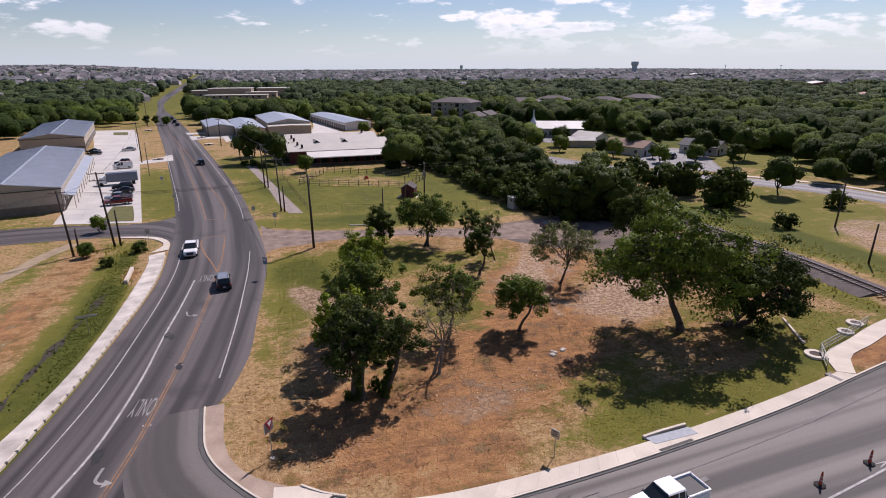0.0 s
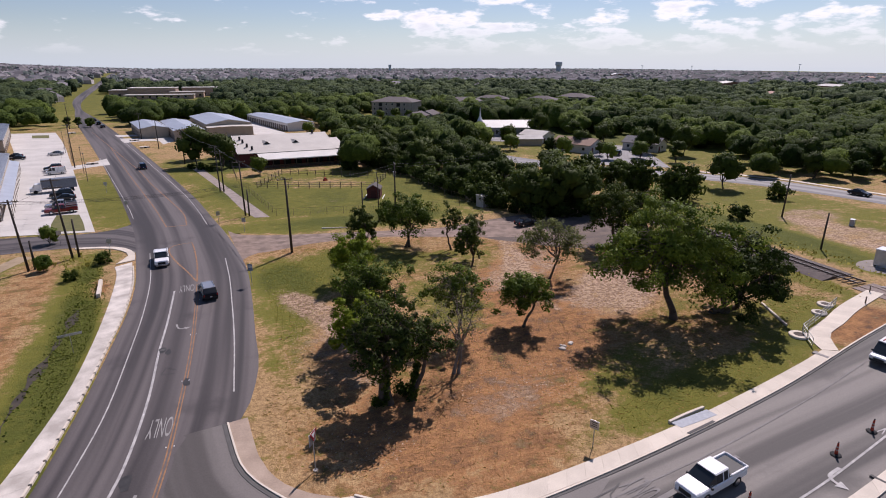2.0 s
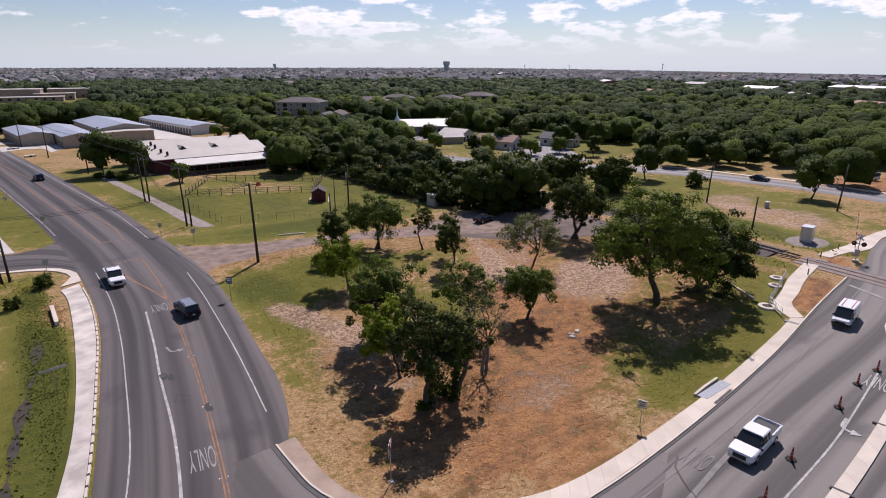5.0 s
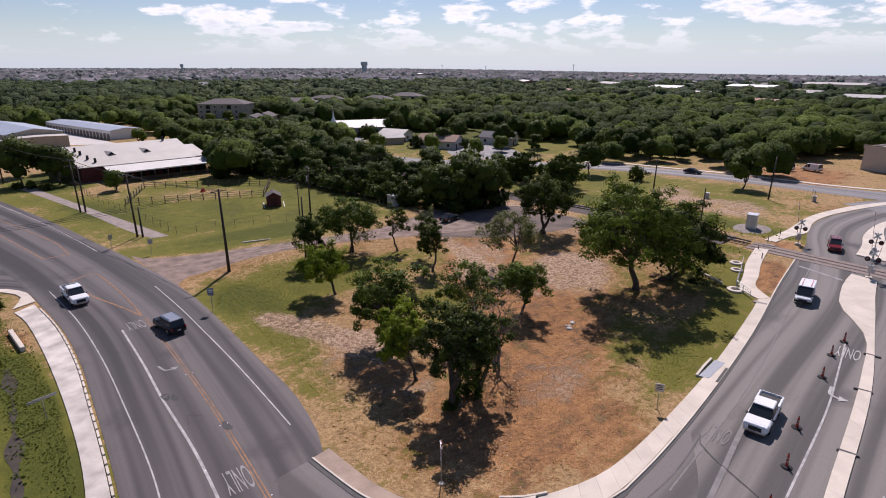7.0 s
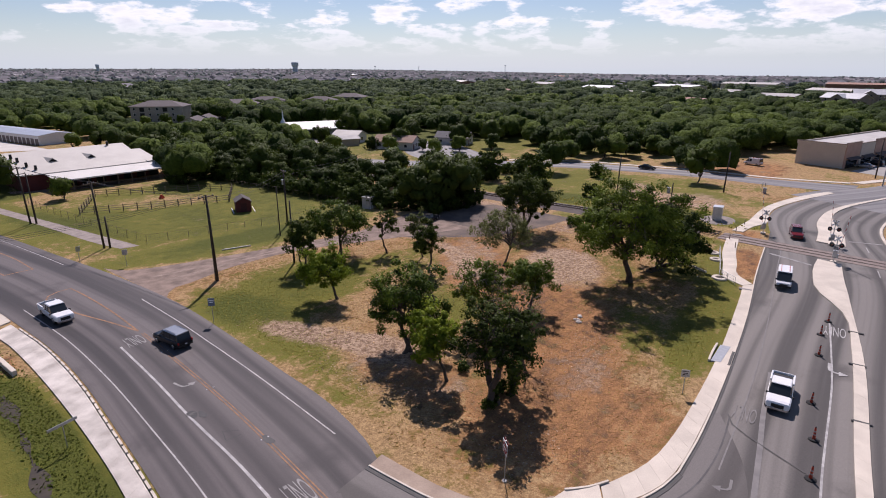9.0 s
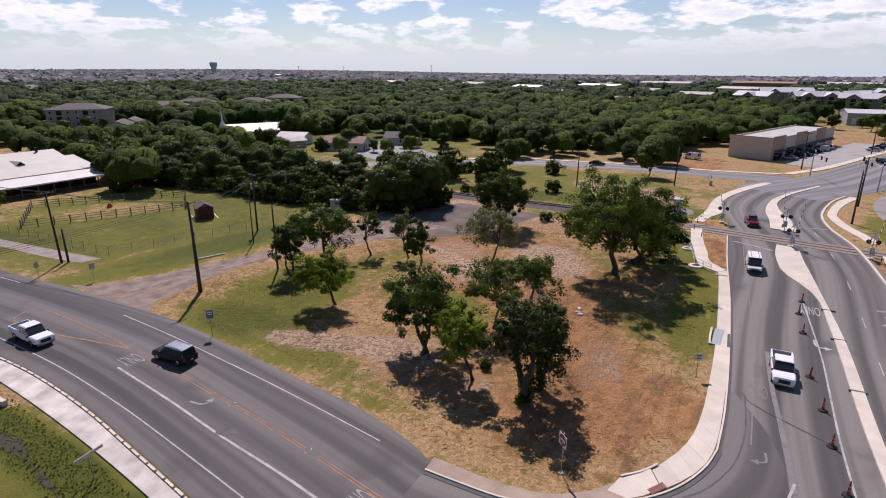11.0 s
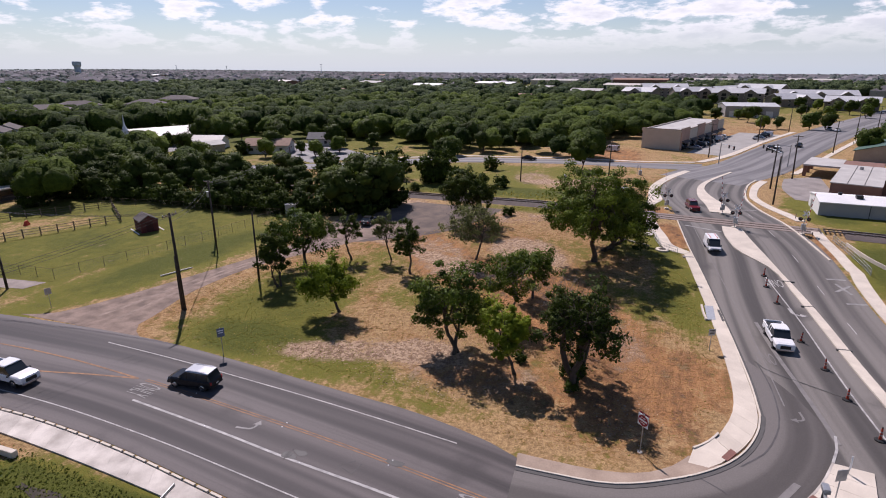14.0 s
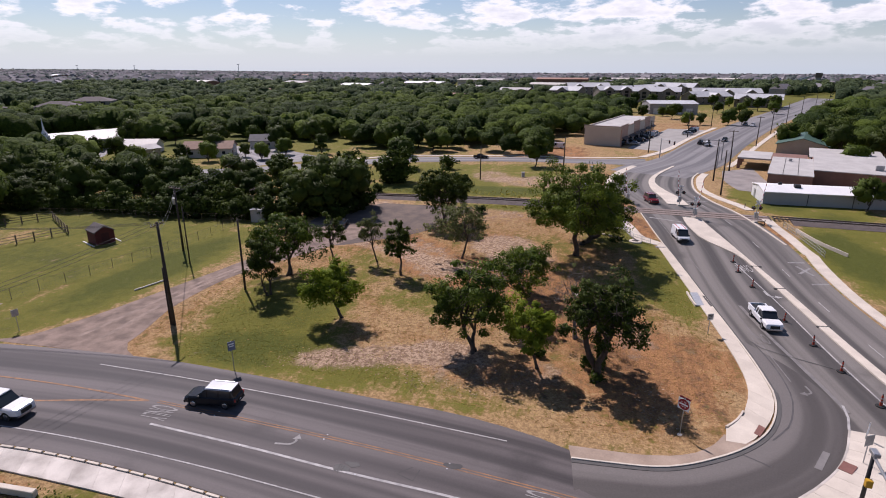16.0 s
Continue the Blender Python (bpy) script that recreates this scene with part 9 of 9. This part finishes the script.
for k in range(6):
    ang = np.linspace(0, 2 * math.pi, 8)[:-1]
    cx, cy, w0 = 29.3 + rr_.uniform(-1.0, 1.0), 49.5 + rr_.uniform(-0.5, 0.5), rr_.uniform(0.18, 0.42)
    wob_ = rr_.uniform(0.75, 1.2, 7)
    rocks.loft([[(cx + f * w0 * q * math.cos(a), cy + f * w0 * q * math.sin(a), gz(cx, cy) + z) for a, q in zip(ang, wob_)] for f, z in ((1.0, -0.05), (0.95, 0.10), (0.55, 0.17))])
tagged(new("rubble", rocks.mesh("rubble", CONCRETE_OLD)), "pale broken concrete rubble in dry grass", "rubble", kind="stuff")
for x, y in ((-33.4, 176), (-42.8, 214), (-48.6, 238), (-36.2, 190)):
    lp = thing("street_lamp", "thin brown steel lamp post at the parking lot", "street lamp", "parking lot lamps", on(x, y, 100))
    part("pole", Solid().tube((0, 0, -0.2), (0, 0, 7.4), 0.09, 0.06, 8), STONE_BASE, lp)
    part("lamp_head", Solid().box(-0.9, -0.18, 7.35, 0.2, 0.18, 7.5), STONE_BASE, lp)

# ---- vehicles ----
def section(x, hw, z0, z1, r=0.12):
    """A rounded cross-section of a car body at x."""
    k = min(r, (z1 - z0) / 2.2, hw / 2)
    return [(x, -hw + k, z0), (x, hw - k, z0), (x, hw, z0 + k), (x, hw, z1 - k), (x, hw - k, z1), (x, -hw + k, z1), (x, -hw, z1 - k), (x, -hw, z0 + k)]


def cabin_ring(x, hb, ht, z0, z1):
    return [(x, -hb, z0), (x, hb, z0), (x, ht, z1), (x, -ht, z1)]


def vehicle(kind, x, y, turn, paint, label, group="", roof=None):
    L, hw, body, cab, wr, name = {
        "suv": (4.75, 0.93, ((-2.37, 0.80, 0.45, 0.95), (-2.25, 0.90, 0.32, 1.06), (-0.9, 0.93, 0.28, 1.08), (0.8, 0.93, 0.28, 1.08), (1.9, 0.91, 0.30, 1.02), (2.28, 0.84, 0.36, 0.88), (2.37, 0.74, 0.45, 0.78)), ((-2.28, 0.80, 0.72, 1.02, 1.10), (-2.02, 0.86, 0.72, 1.06, 1.72), (0.25, 0.86, 0.72, 1.06, 1.76), (1.15, 0.84, 0.70, 1.06, 1.08)), 0.37, "suv"),
        "pickup": (5.8, 1.0, ((-2.9, 0.94, 0.55, 1.10), (-2.8, 0.98, 0.45, 1.18), (-0.6, 1.0, 0.40, 1.18), (1.2, 1.0, 0.40, 1.18), (2.5, 0.98, 0.42, 1.14), (2.84, 0.92, 0.45, 1.06), (2.92, 0.84, 0.50, 0.92)), ((-0.85, 0.92, 0.78, 1.16, 1.24), (-0.62, 0.94, 0.78, 1.16, 1.86), (0.75, 0.94, 0.78, 1.16, 1.88), (1.55, 0.92, 0.76, 1.16, 1.18)), 0.41, "pickup_truck"),
        "van": (4.9, 0.95, ((-2.45, 0.88, 0.50, 1.0), (-2.38, 0.94, 0.34, 1.1), (1.2, 0.95, 0.30, 1.1), (2.0, 0.93, 0.32, 1.0), (2.38, 0.84, 0.38, 0.86), (2.45, 0.76, 0.45, 0.76)), ((-2.40, 0.92, 0.84, 1.08, 1.95), (-2.2, 0.93, 0.84, 1.08, 2.02), (0.9, 0.93, 0.82, 1.08, 2.0), (1.95, 0.86, 0.74, 1.08, 1.10)), 0.35, "van"),
        "sedan": (4.7, 0.90, ((-2.35, 0.76, 0.45, 0.90), (-2.2, 0.86, 0.30, 0.98), (-0.9, 0.9, 0.25, 0.98), (0.9, 0.9, 0.25, 0.97), (1.95, 0.88, 0.27, 0.88), (2.27, 0.80, 0.34, 0.76), (2.35, 0.7, 0.42, 0.66)), ((-1.75, 0.80, 0.66, 0.95, 0.99), (-1.05, 0.83, 0.66, 0.96, 1.42), (0.15, 0.83, 0.66, 0.96, 1.45), (1.1, 0.80, 0.66, 0.95, 0.97)), 0.33, "car"),
    }[kind]
    v = thing(name, label, "car" if kind in ("sedan", "suv") else kind, group, on(x, y, turn, 0.05))
    part("body", Solid().loft([section(*s) for s in body]), paint, v, soft=False, bevel=0.02)
    part("cabin", Solid().loft([cabin_ring(*c) for c in cab]), GLASS, v, "dark glazed cabin", bevel=0.03)
    t1, t2 = cab[1], cab[2]
    part("roof", Solid().loft([[(xx, -ht - 0.02, z - 0.03), (xx, ht + 0.02, z - 0.03), (xx, ht - 0.06, z + 0.05), (xx, -ht + 0.06, z + 0.05)] for xx, ht, z in ((t1[0] - 0.05, t1[2], t1[4]), ((t1[0] + t2[0]) / 2, t1[2] + 0.01, (t1[4] + t2[4]) / 2 + 0.02), (t2[0] + 0.08, t2[2], t2[4]))]), roof or paint, v, soft=False)
    for sy in (-1, 1):
        for xx in ((t1[0] + 0.05, (t1[0] + t2[0]) / 2, t2[0] - 0.1) if kind != "pickup" else (t1[0] + 0.05, 0.0)):
            part("pillar", Solid().loft([[(xx - 0.05, sy * (t1[1] + 0.012), t1[3]), (xx + 0.05, sy * (t1[1] + 0.012), t1[3]), (xx + 0.05, sy * (t1[1] - 0.03), t1[3]), (xx - 0.05, sy * (t1[1] - 0.03), t1[3])], [(xx - 0.05, sy * (t1[2] + 0.012), t1[4]), (xx + 0.05, sy * (t1[2] + 0.012), t1[4]), (xx + 0.05, sy * (t1[2] - 0.03), t1[4]), (xx - 0.05, sy * (t1[2] - 0.03), t1[4])]]), paint, v)
        if kind == "van":
            part("side_panel", Solid().loft([[(xx, sy * 0.945, 1.08), (xx, sy * 0.90, 1.08), (xx, sy * 0.80, 1.96), (xx, sy * 0.85, 1.96)] for xx in (-2.25, 0.1)]), paint, v)
        part("mirror", Solid().box(t2[0] + 0.55, sy * (hw + 0.02) - 0.09, 1.02, t2[0] + 0.7, sy * (hw + 0.02) + 0.09, 1.2), BLACK_PLASTIC, v, bevel=0.02)
        part("headlight", Solid().box(L / 2 - 0.28, sy * hw * 0.74 - 0.17, body[-2][3] - 0.24, L / 2 - 0.05, sy * hw * 0.74 + 0.13, body[-2][3] - 0.08), LAMP_WHITE, v, "clear headlight")
        part("tail_light", Solid().box(-L / 2 - 0.01, sy * hw * 0.84 - 0.08, 0.72, -L / 2 + 0.16, sy * hw * 0.84 + 0.07, 0.98), LAMP_RED, v, "red tail light")
        for wx in (-L / 2 + L * 0.2, L / 2 - L * 0.19):
            w = part("wheel", Solid().tube((wx, sy * (hw - 0.22), wr), (wx, sy * (hw + 0.01), wr), wr, wr, 20), RUBBER, v, "black tyre")
            part("rim", Solid().tube((wx, sy * (hw + 0.011), wr), (wx, sy * (hw + 0.03), wr), wr * 0.62, wr * 0.5, 14), CHROME, w, "bright metal rim")
    part("bumper", Solid().box(L / 2 - 0.12, -hw * 0.86, 0.32, L / 2 + 0.05, hw * 0.86, 0.55), BLACK_PLASTIC if kind == "van" else CHROME if kind == "pickup" else paint, v, bevel=0.04)
    part("bumper", Solid().box(-L / 2 - 0.06, -hw * 0.88, 0.38, -L / 2 + 0.1, hw * 0.88, 0.58), CHROME if kind == "pickup" else BLACK_PLASTIC, v, bevel=0.04)
    part("grille", Solid().box(L / 2 - 0.02, -hw * 0.5, 0.56, L / 2 + 0.045, hw * 0.5, body[-2][3] - 0.14), BLACK_PLASTIC, v)
    part("plate", Solid().box(-L / 2 - 0.075, -0.15, 0.6, -L / 2 - 0.06, 0.15, 0.7), SIGN_WHITE, v)
    if kind == "pickup":
        part("bed", Solid().box(-2.72, -0.8, 1.10, -0.95, 0.8, 1.19), BLACK_PLASTIC, v, "dark load bed")
        for sy in (-1, 1):
            part("bed_rail", Solid().box(-2.85, sy * 0.93 - 0.07, 1.15, -0.88, sy * 0.93 + 0.07, 1.36), paint, v, bevel=0.03)
        part("tailgate", Solid().box(-2.88, -0.9, 1.0, -2.76, 0.9, 1.36), paint, v, bevel=0.03)
    if kind == "van":
        for sy in (-0.5, 0.5):
            part("roof_rack", Solid().box(-2.1, sy - 0.03, 2.06, 0.7, sy + 0.03, 2.14), ORANGE, v, "red ladder on the roof rack")
    if kind == "suv":
        for sy in (-0.62, 0.62):
            part("roof_rail", Solid().tube((-1.8, sy, 1.84), (0.1, sy, 1.87), 0.025, 0.025, 6), CHROME, v)
    return v


vehicle("pickup", -12.5, 95.4, -87, CAR_WHITE, "white pickup truck driving on the main road")
vehicle("suv", -6.4, 78.6, 98, CAR_BLACK, "black four-wheel-drive car with a silver roof", roof=CAR_SILVER)
vehicle("pickup", 26.5, 27.3, 187, CAR_WHITE, "white pickup truck in the lane beside orange posts")
vehicle("van", 57.5, 33.3, 190, CAR_WHITE, "white work van with ladders on its roof")
vehicle("suv", 82.0, 36.4, 196, CAR_RED, "dark red car driving over the level crossing")
vehicle("suv", -21.5, 192, 101, CAR_BLUE, "navy car driving away on the main road")
vehicle("sedan", 50.5, 93.2, 10, CAR_BLACK, "black car parked in the shade of dark trees")
PARK = "cars parked in the concrete lot"
vehicle("van", -43.2, 191.5, 190, CAR_WHITE, "white van parked in the concrete lot", PARK)
vehicle("sedan", -44.4, 195.5, 190, CAR_SILVER, "silver car parked in the concrete lot", PARK)
vehicle("suv", -45.2, 199, 190, CAR_BLACK, "black car parked in the concrete lot", PARK)
vehicle("suv", -36.0, 157, 190, CAR_BLACK, "black four-wheel-drive parked in the concrete lot", PARK)
vehicle("sedan", -34.8, 152.5, 190, CAR_BLACK, "black car parked in the concrete lot", PARK)
vehicle("pickup", -33.8, 143.5, 190, CAR_SILVER, "silver pickup parked in the concrete lot", PARK)
vehicle("pickup", -33.0, 139.0, 190, CAR_RED, "dark red pickup parked in the concrete lot", PARK)
vehicle("sedan", -50.5, 233, 190, CAR_SILVER, "grey car parked in the concrete lot", PARK)
vehicle("sedan", -62.0, 232, 190, CAR_BLACK, "black car parked by the hall", PARK)
vehicle("sedan", -60.0, 226, 190, CAR_BLACK, "black car parked by the hall", PARK)
truck = thing("box_truck", "white lorry with a long grey box body parked in the lot", "truck", PARK, on(-38.6, 164.5, 190))
part("box", Solid().box(-4.6, -1.2, 0.9, 2.6, 1.2, 3.2), mat("grey_box_body", (0.17, 0.19, 0.23), 0.5), truck, "grey box body", bevel=0.04)
part("cab", Solid().loft([section(2.7, 1.1, 0.5, 2.3), section(3.9, 1.1, 0.5, 2.25), section(4.3, 1.05, 0.5, 1.5), section(5.0, 1.0, 0.5, 1.35)]), CAR_WHITE, truck, "white cab")
part("windscreen", Solid().loft([[(3.92, -0.95, 2.2), (3.92, 0.95, 2.2), (4.34, 0.95, 1.5), (4.34, -0.95, 1.5)], [(3.98, -0.95, 2.2), (3.98, 0.95, 2.2), (4.40, 0.95, 1.5), (4.40, -0.95, 1.5)]]), GLASS, truck)
for wx in (-3.4, 3.9):
    for sy in (-1, 1):
        part("wheel", Solid().tube((wx, sy * 0.85, 0.45), (wx, sy * 1.12, 0.45), 0.45, 0.45, 18), RUBBER, truck)
SHOPC = "cars parked at the shops"
for i, (x, y, kd, pt) in enumerate(((176, 36.2, "sedan", CAR_SILVER), (183, 34.5, "suv", CAR_BLACK), (188, 33, "sedan", CAR_BLACK), (193, 31.8, "suv", CAR_BLACK), (199, 30, "sedan", CAR_BLACK), (205, 28.5, "van", CAR_WHITE), (211, 27, "suv", CAR_WHITE), (214, 13, "sedan", CAR_SILVER), (219, 12, "suv", CAR_BLACK), (224, 10.5, "suv", CAR_BLACK), (229, 9, "van", CAR_WHITE), (160, 62, "van", CAR_WHITE), (157, 68, "van", CAR_WHITE))):
    vehicle(kd, x, y, 75, pt, "car parked before the shops" if kd != "van" else "white van parked near the shops", SHOPC)
for x, y, tn, kd, pt, lab in ((196, 2, 162, "sedan", CAR_BLACK, "dark car waiting on the long road"), (185, 12, 342, "sedan", CAR_BLACK, "dark car on the long road"), (180, 10.5, 342, "suv", CAR_WHITE, "white car on the long road"), (262, -22, 162, "sedan", CAR_WHITE, "white car far along the road"), (268, -20, 162, "sedan", CAR_SILVER, "grey car far along the road"),
                              (-48, 330, 104, "sedan", CAR_BLACK, "dark car far along the main road"), (-52, 348, 104, "suv", CAR_BLACK, "dark car far along the main road"), (-57, 372, 104, "sedan", CAR_BLACK, "dark car far along the main road"), (134.5, 84, -88, "sedan", CAR_BLACK, "dark car on the side street"), (126, 158, 40, "suv", CAR_BLUE, "navy car parked in a yard")):
    vehicle(kd, x, y, tn, pt, lab)

# ---- tufts, chips and litter on the turf ----
def tufts(name, n, box, weight, low, high, wide, material, label, seed, flat=False):
    """Loose grass blades or chips, thick where the weight is high."""
    r = np.random.default_rng(seed)
    x, y = r.uniform(box[0], box[1], n * 4), r.uniform(box[2], box[3], n * 4)
    k = r.random(len(x)) < weight(x, y)
    x, y = x[k][:n], y[k][:n]
    n = len(x)
    z = level(x, y)
    a = r.uniform(0, math.pi, n)
    w = wide * r.uniform(0.5, 1.4, n)
    h = r.uniform(low, high, n)
    u = np.stack([np.cos(a) * w, np.sin(a) * w, np.zeros(n)], 1)
    c = np.stack([x, y, z], 1)
    if flat:
        v = np.stack([-np.sin(a) * w * 0.6, np.cos(a) * w * 0.6, r.normal(0, 0.25, n) * w], 1)
        c[:, 2] += 0.015 + h
        q = np.stack([c - u, c - v, c + u, c + v], 1)
    else:
        tip = np.stack([r.normal(0, 0.4, n) * h, r.normal(0, 0.4, n) * h, h], 1)
        q = np.stack([c - u, c + u, c + u * 1.3 + tip, c - u * 1.3 + tip], 1)
    nor = np.tile([0.0, 0.0, 1.0], (n, 1)) + r.normal(0, 0.25, (n, 3))
    return tagged(new(name, quads_mesh(name, q, material, nor, r.uniform(-0.2, 0.3, n))), label, "grass", kind="stuff")


def on_lot(x, y):
    east = np.interp(y, [30, 40, 48, 58, 70, 95, 100], [12, -1.5, -3.5, -1.0, 0.2, -0.4, 4])
    north = np.interp(x, [0, 5, 9, 18, 30, 46, 60, 72], [90, 95, 98, 97, 93, 84, 74, 70])
    south = np.interp(x, [-6, 0, 5, 12, 30, 47, 54, 72], [50, 37, 34.2, 33, 34.6, 37, 42, 47])
    return (x > east + 0.6) & (y < north - 0.5) & (y > south + 0.4)


STRAW = leaf_mat("straw_blade", (0.31, 0.185, 0.062), (0.47, 0.305, 0.12), 0.25, 0.9)
BLADE = leaf_mat("green_blade", (0.120, 0.122, 0.016), (0.250, 0.220, 0.045), 0.3, 0.8)
CHIP = leaf_mat("leaf_litter", (0.12, 0.075, 0.047), (0.56, 0.41, 0.29), 0.05, 0.95)
EARTH = leaf_mat("brown_litter", (0.17, 0.092, 0.045), (0.30, 0.17, 0.085), 0.05, 0.95)
green_w = lambda x, y: on_lot(x, y) * np.clip(cover_of(x, y)[0] * 1.1 - 0.1, 0, 1)
straw_w = lambda x, y: on_lot(x, y) * np.clip(0.9 - cover_of(x, y)[0] - cover_of(x, y)[1] * 0.7, 0.05, 1)
chip_w = lambda x, y: on_lot(x, y) * np.clip(spot(x, y, 6.2, 68.5, 2.8, 10.5, 22) + 0.5 * spot(x, y, 3.2, 60, 3, 8, 0) + 0.6 * spot(x, y, 9, 61, 4, 4.5) + 0.5 * spot(x, y, 22, 45, 7, 4) + 0.5 * spot(x, y, 4.5, 41, 4, 3) + 0.4 * spot(x, y, 45, 62, 9, 6), 0, 1)
earth_w = lambda x, y: on_lot(x, y) * np.clip(0.05 + 0.8 * spot(x, y, 12, 50, 11, 9) + 0.5 * spot(x, y, 24, 46, 12, 7) + 0.5 * spot(x, y, 46, 47, 10, 6), 0, 1)
tufts("dry_grass", 34000, (-4, 72, 33, 98), straw_w, 0.012, 0.05, 0.065, STRAW, "short dry straw-coloured grass", 31)
tufts("green_grass", 24000, (-4, 72, 33, 98), green_w, 0.012, 0.055, 0.065, BLADE, "short green grass", 32)
tufts("leaf_litter", 9000, (-4, 60, 33, 80), chip_w, 0.0, 0.02, 0.085, CHIP, "pale dry leaf litter and wood chip", 33, True)
tufts("brown_litter", 6000, (-4, 66, 33, 90), earth_w, 0.0, 0.01, 0.06, EARTH, "brown fallen leaves and dead stalks", 34, True)
ditch_w = lambda x, y: spot(x, y, -20.2, 72, 2.4, 34, 4) * (x < np.interp(y, [17, 42, 57, 68, 87], [-29.5, -22.3, -19.6, -18.8, -18.6]))
DITCH_BLADE = leaf_mat("ditch_blade", (0.045, 0.066, 0.010), (0.130, 0.145, 0.026), 0.3, 0.8)
tufts("ditch_grass", 9000, (-34, -17, 34, 100), ditch_w, 0.03, 0.14, 0.05, DITCH_BLADE, "lush green weeds along the ditch", 35)
ditch_line = lambda x, y: np.exp(-((x - np.interp(y, [50, 56, 62, 68, 79, 84], [-23.6, -22.9, -22.3, -21.8, -21.4, -21.0])) / 0.6) ** 2) * (y > 50) * (y < 84) * (0.55 + 0.45 * np.sin(y * 1.7))
tufts("ditch_weeds", 900, (-26, -19, 48, 86), ditch_line, 0.04, 0.18, 0.09, LEAF_DARK, "dark rank weeds in the bottom of the ditch", 37)
weed_w = lambda x, y: np.clip(spot(x, y, 70.5, 58, 1.6, 14) + spot(x, y, 82, 75, 3.5, 32) * 0.6 + spot(x, y, -25, 100.5, 5, 4), 0, 1)
tufts("track_weeds", 7000, (-32, 90, 40, 112), weed_w, 0.08, 0.35, 0.1, BLADE, "tall green weeds beside the railway", 36)
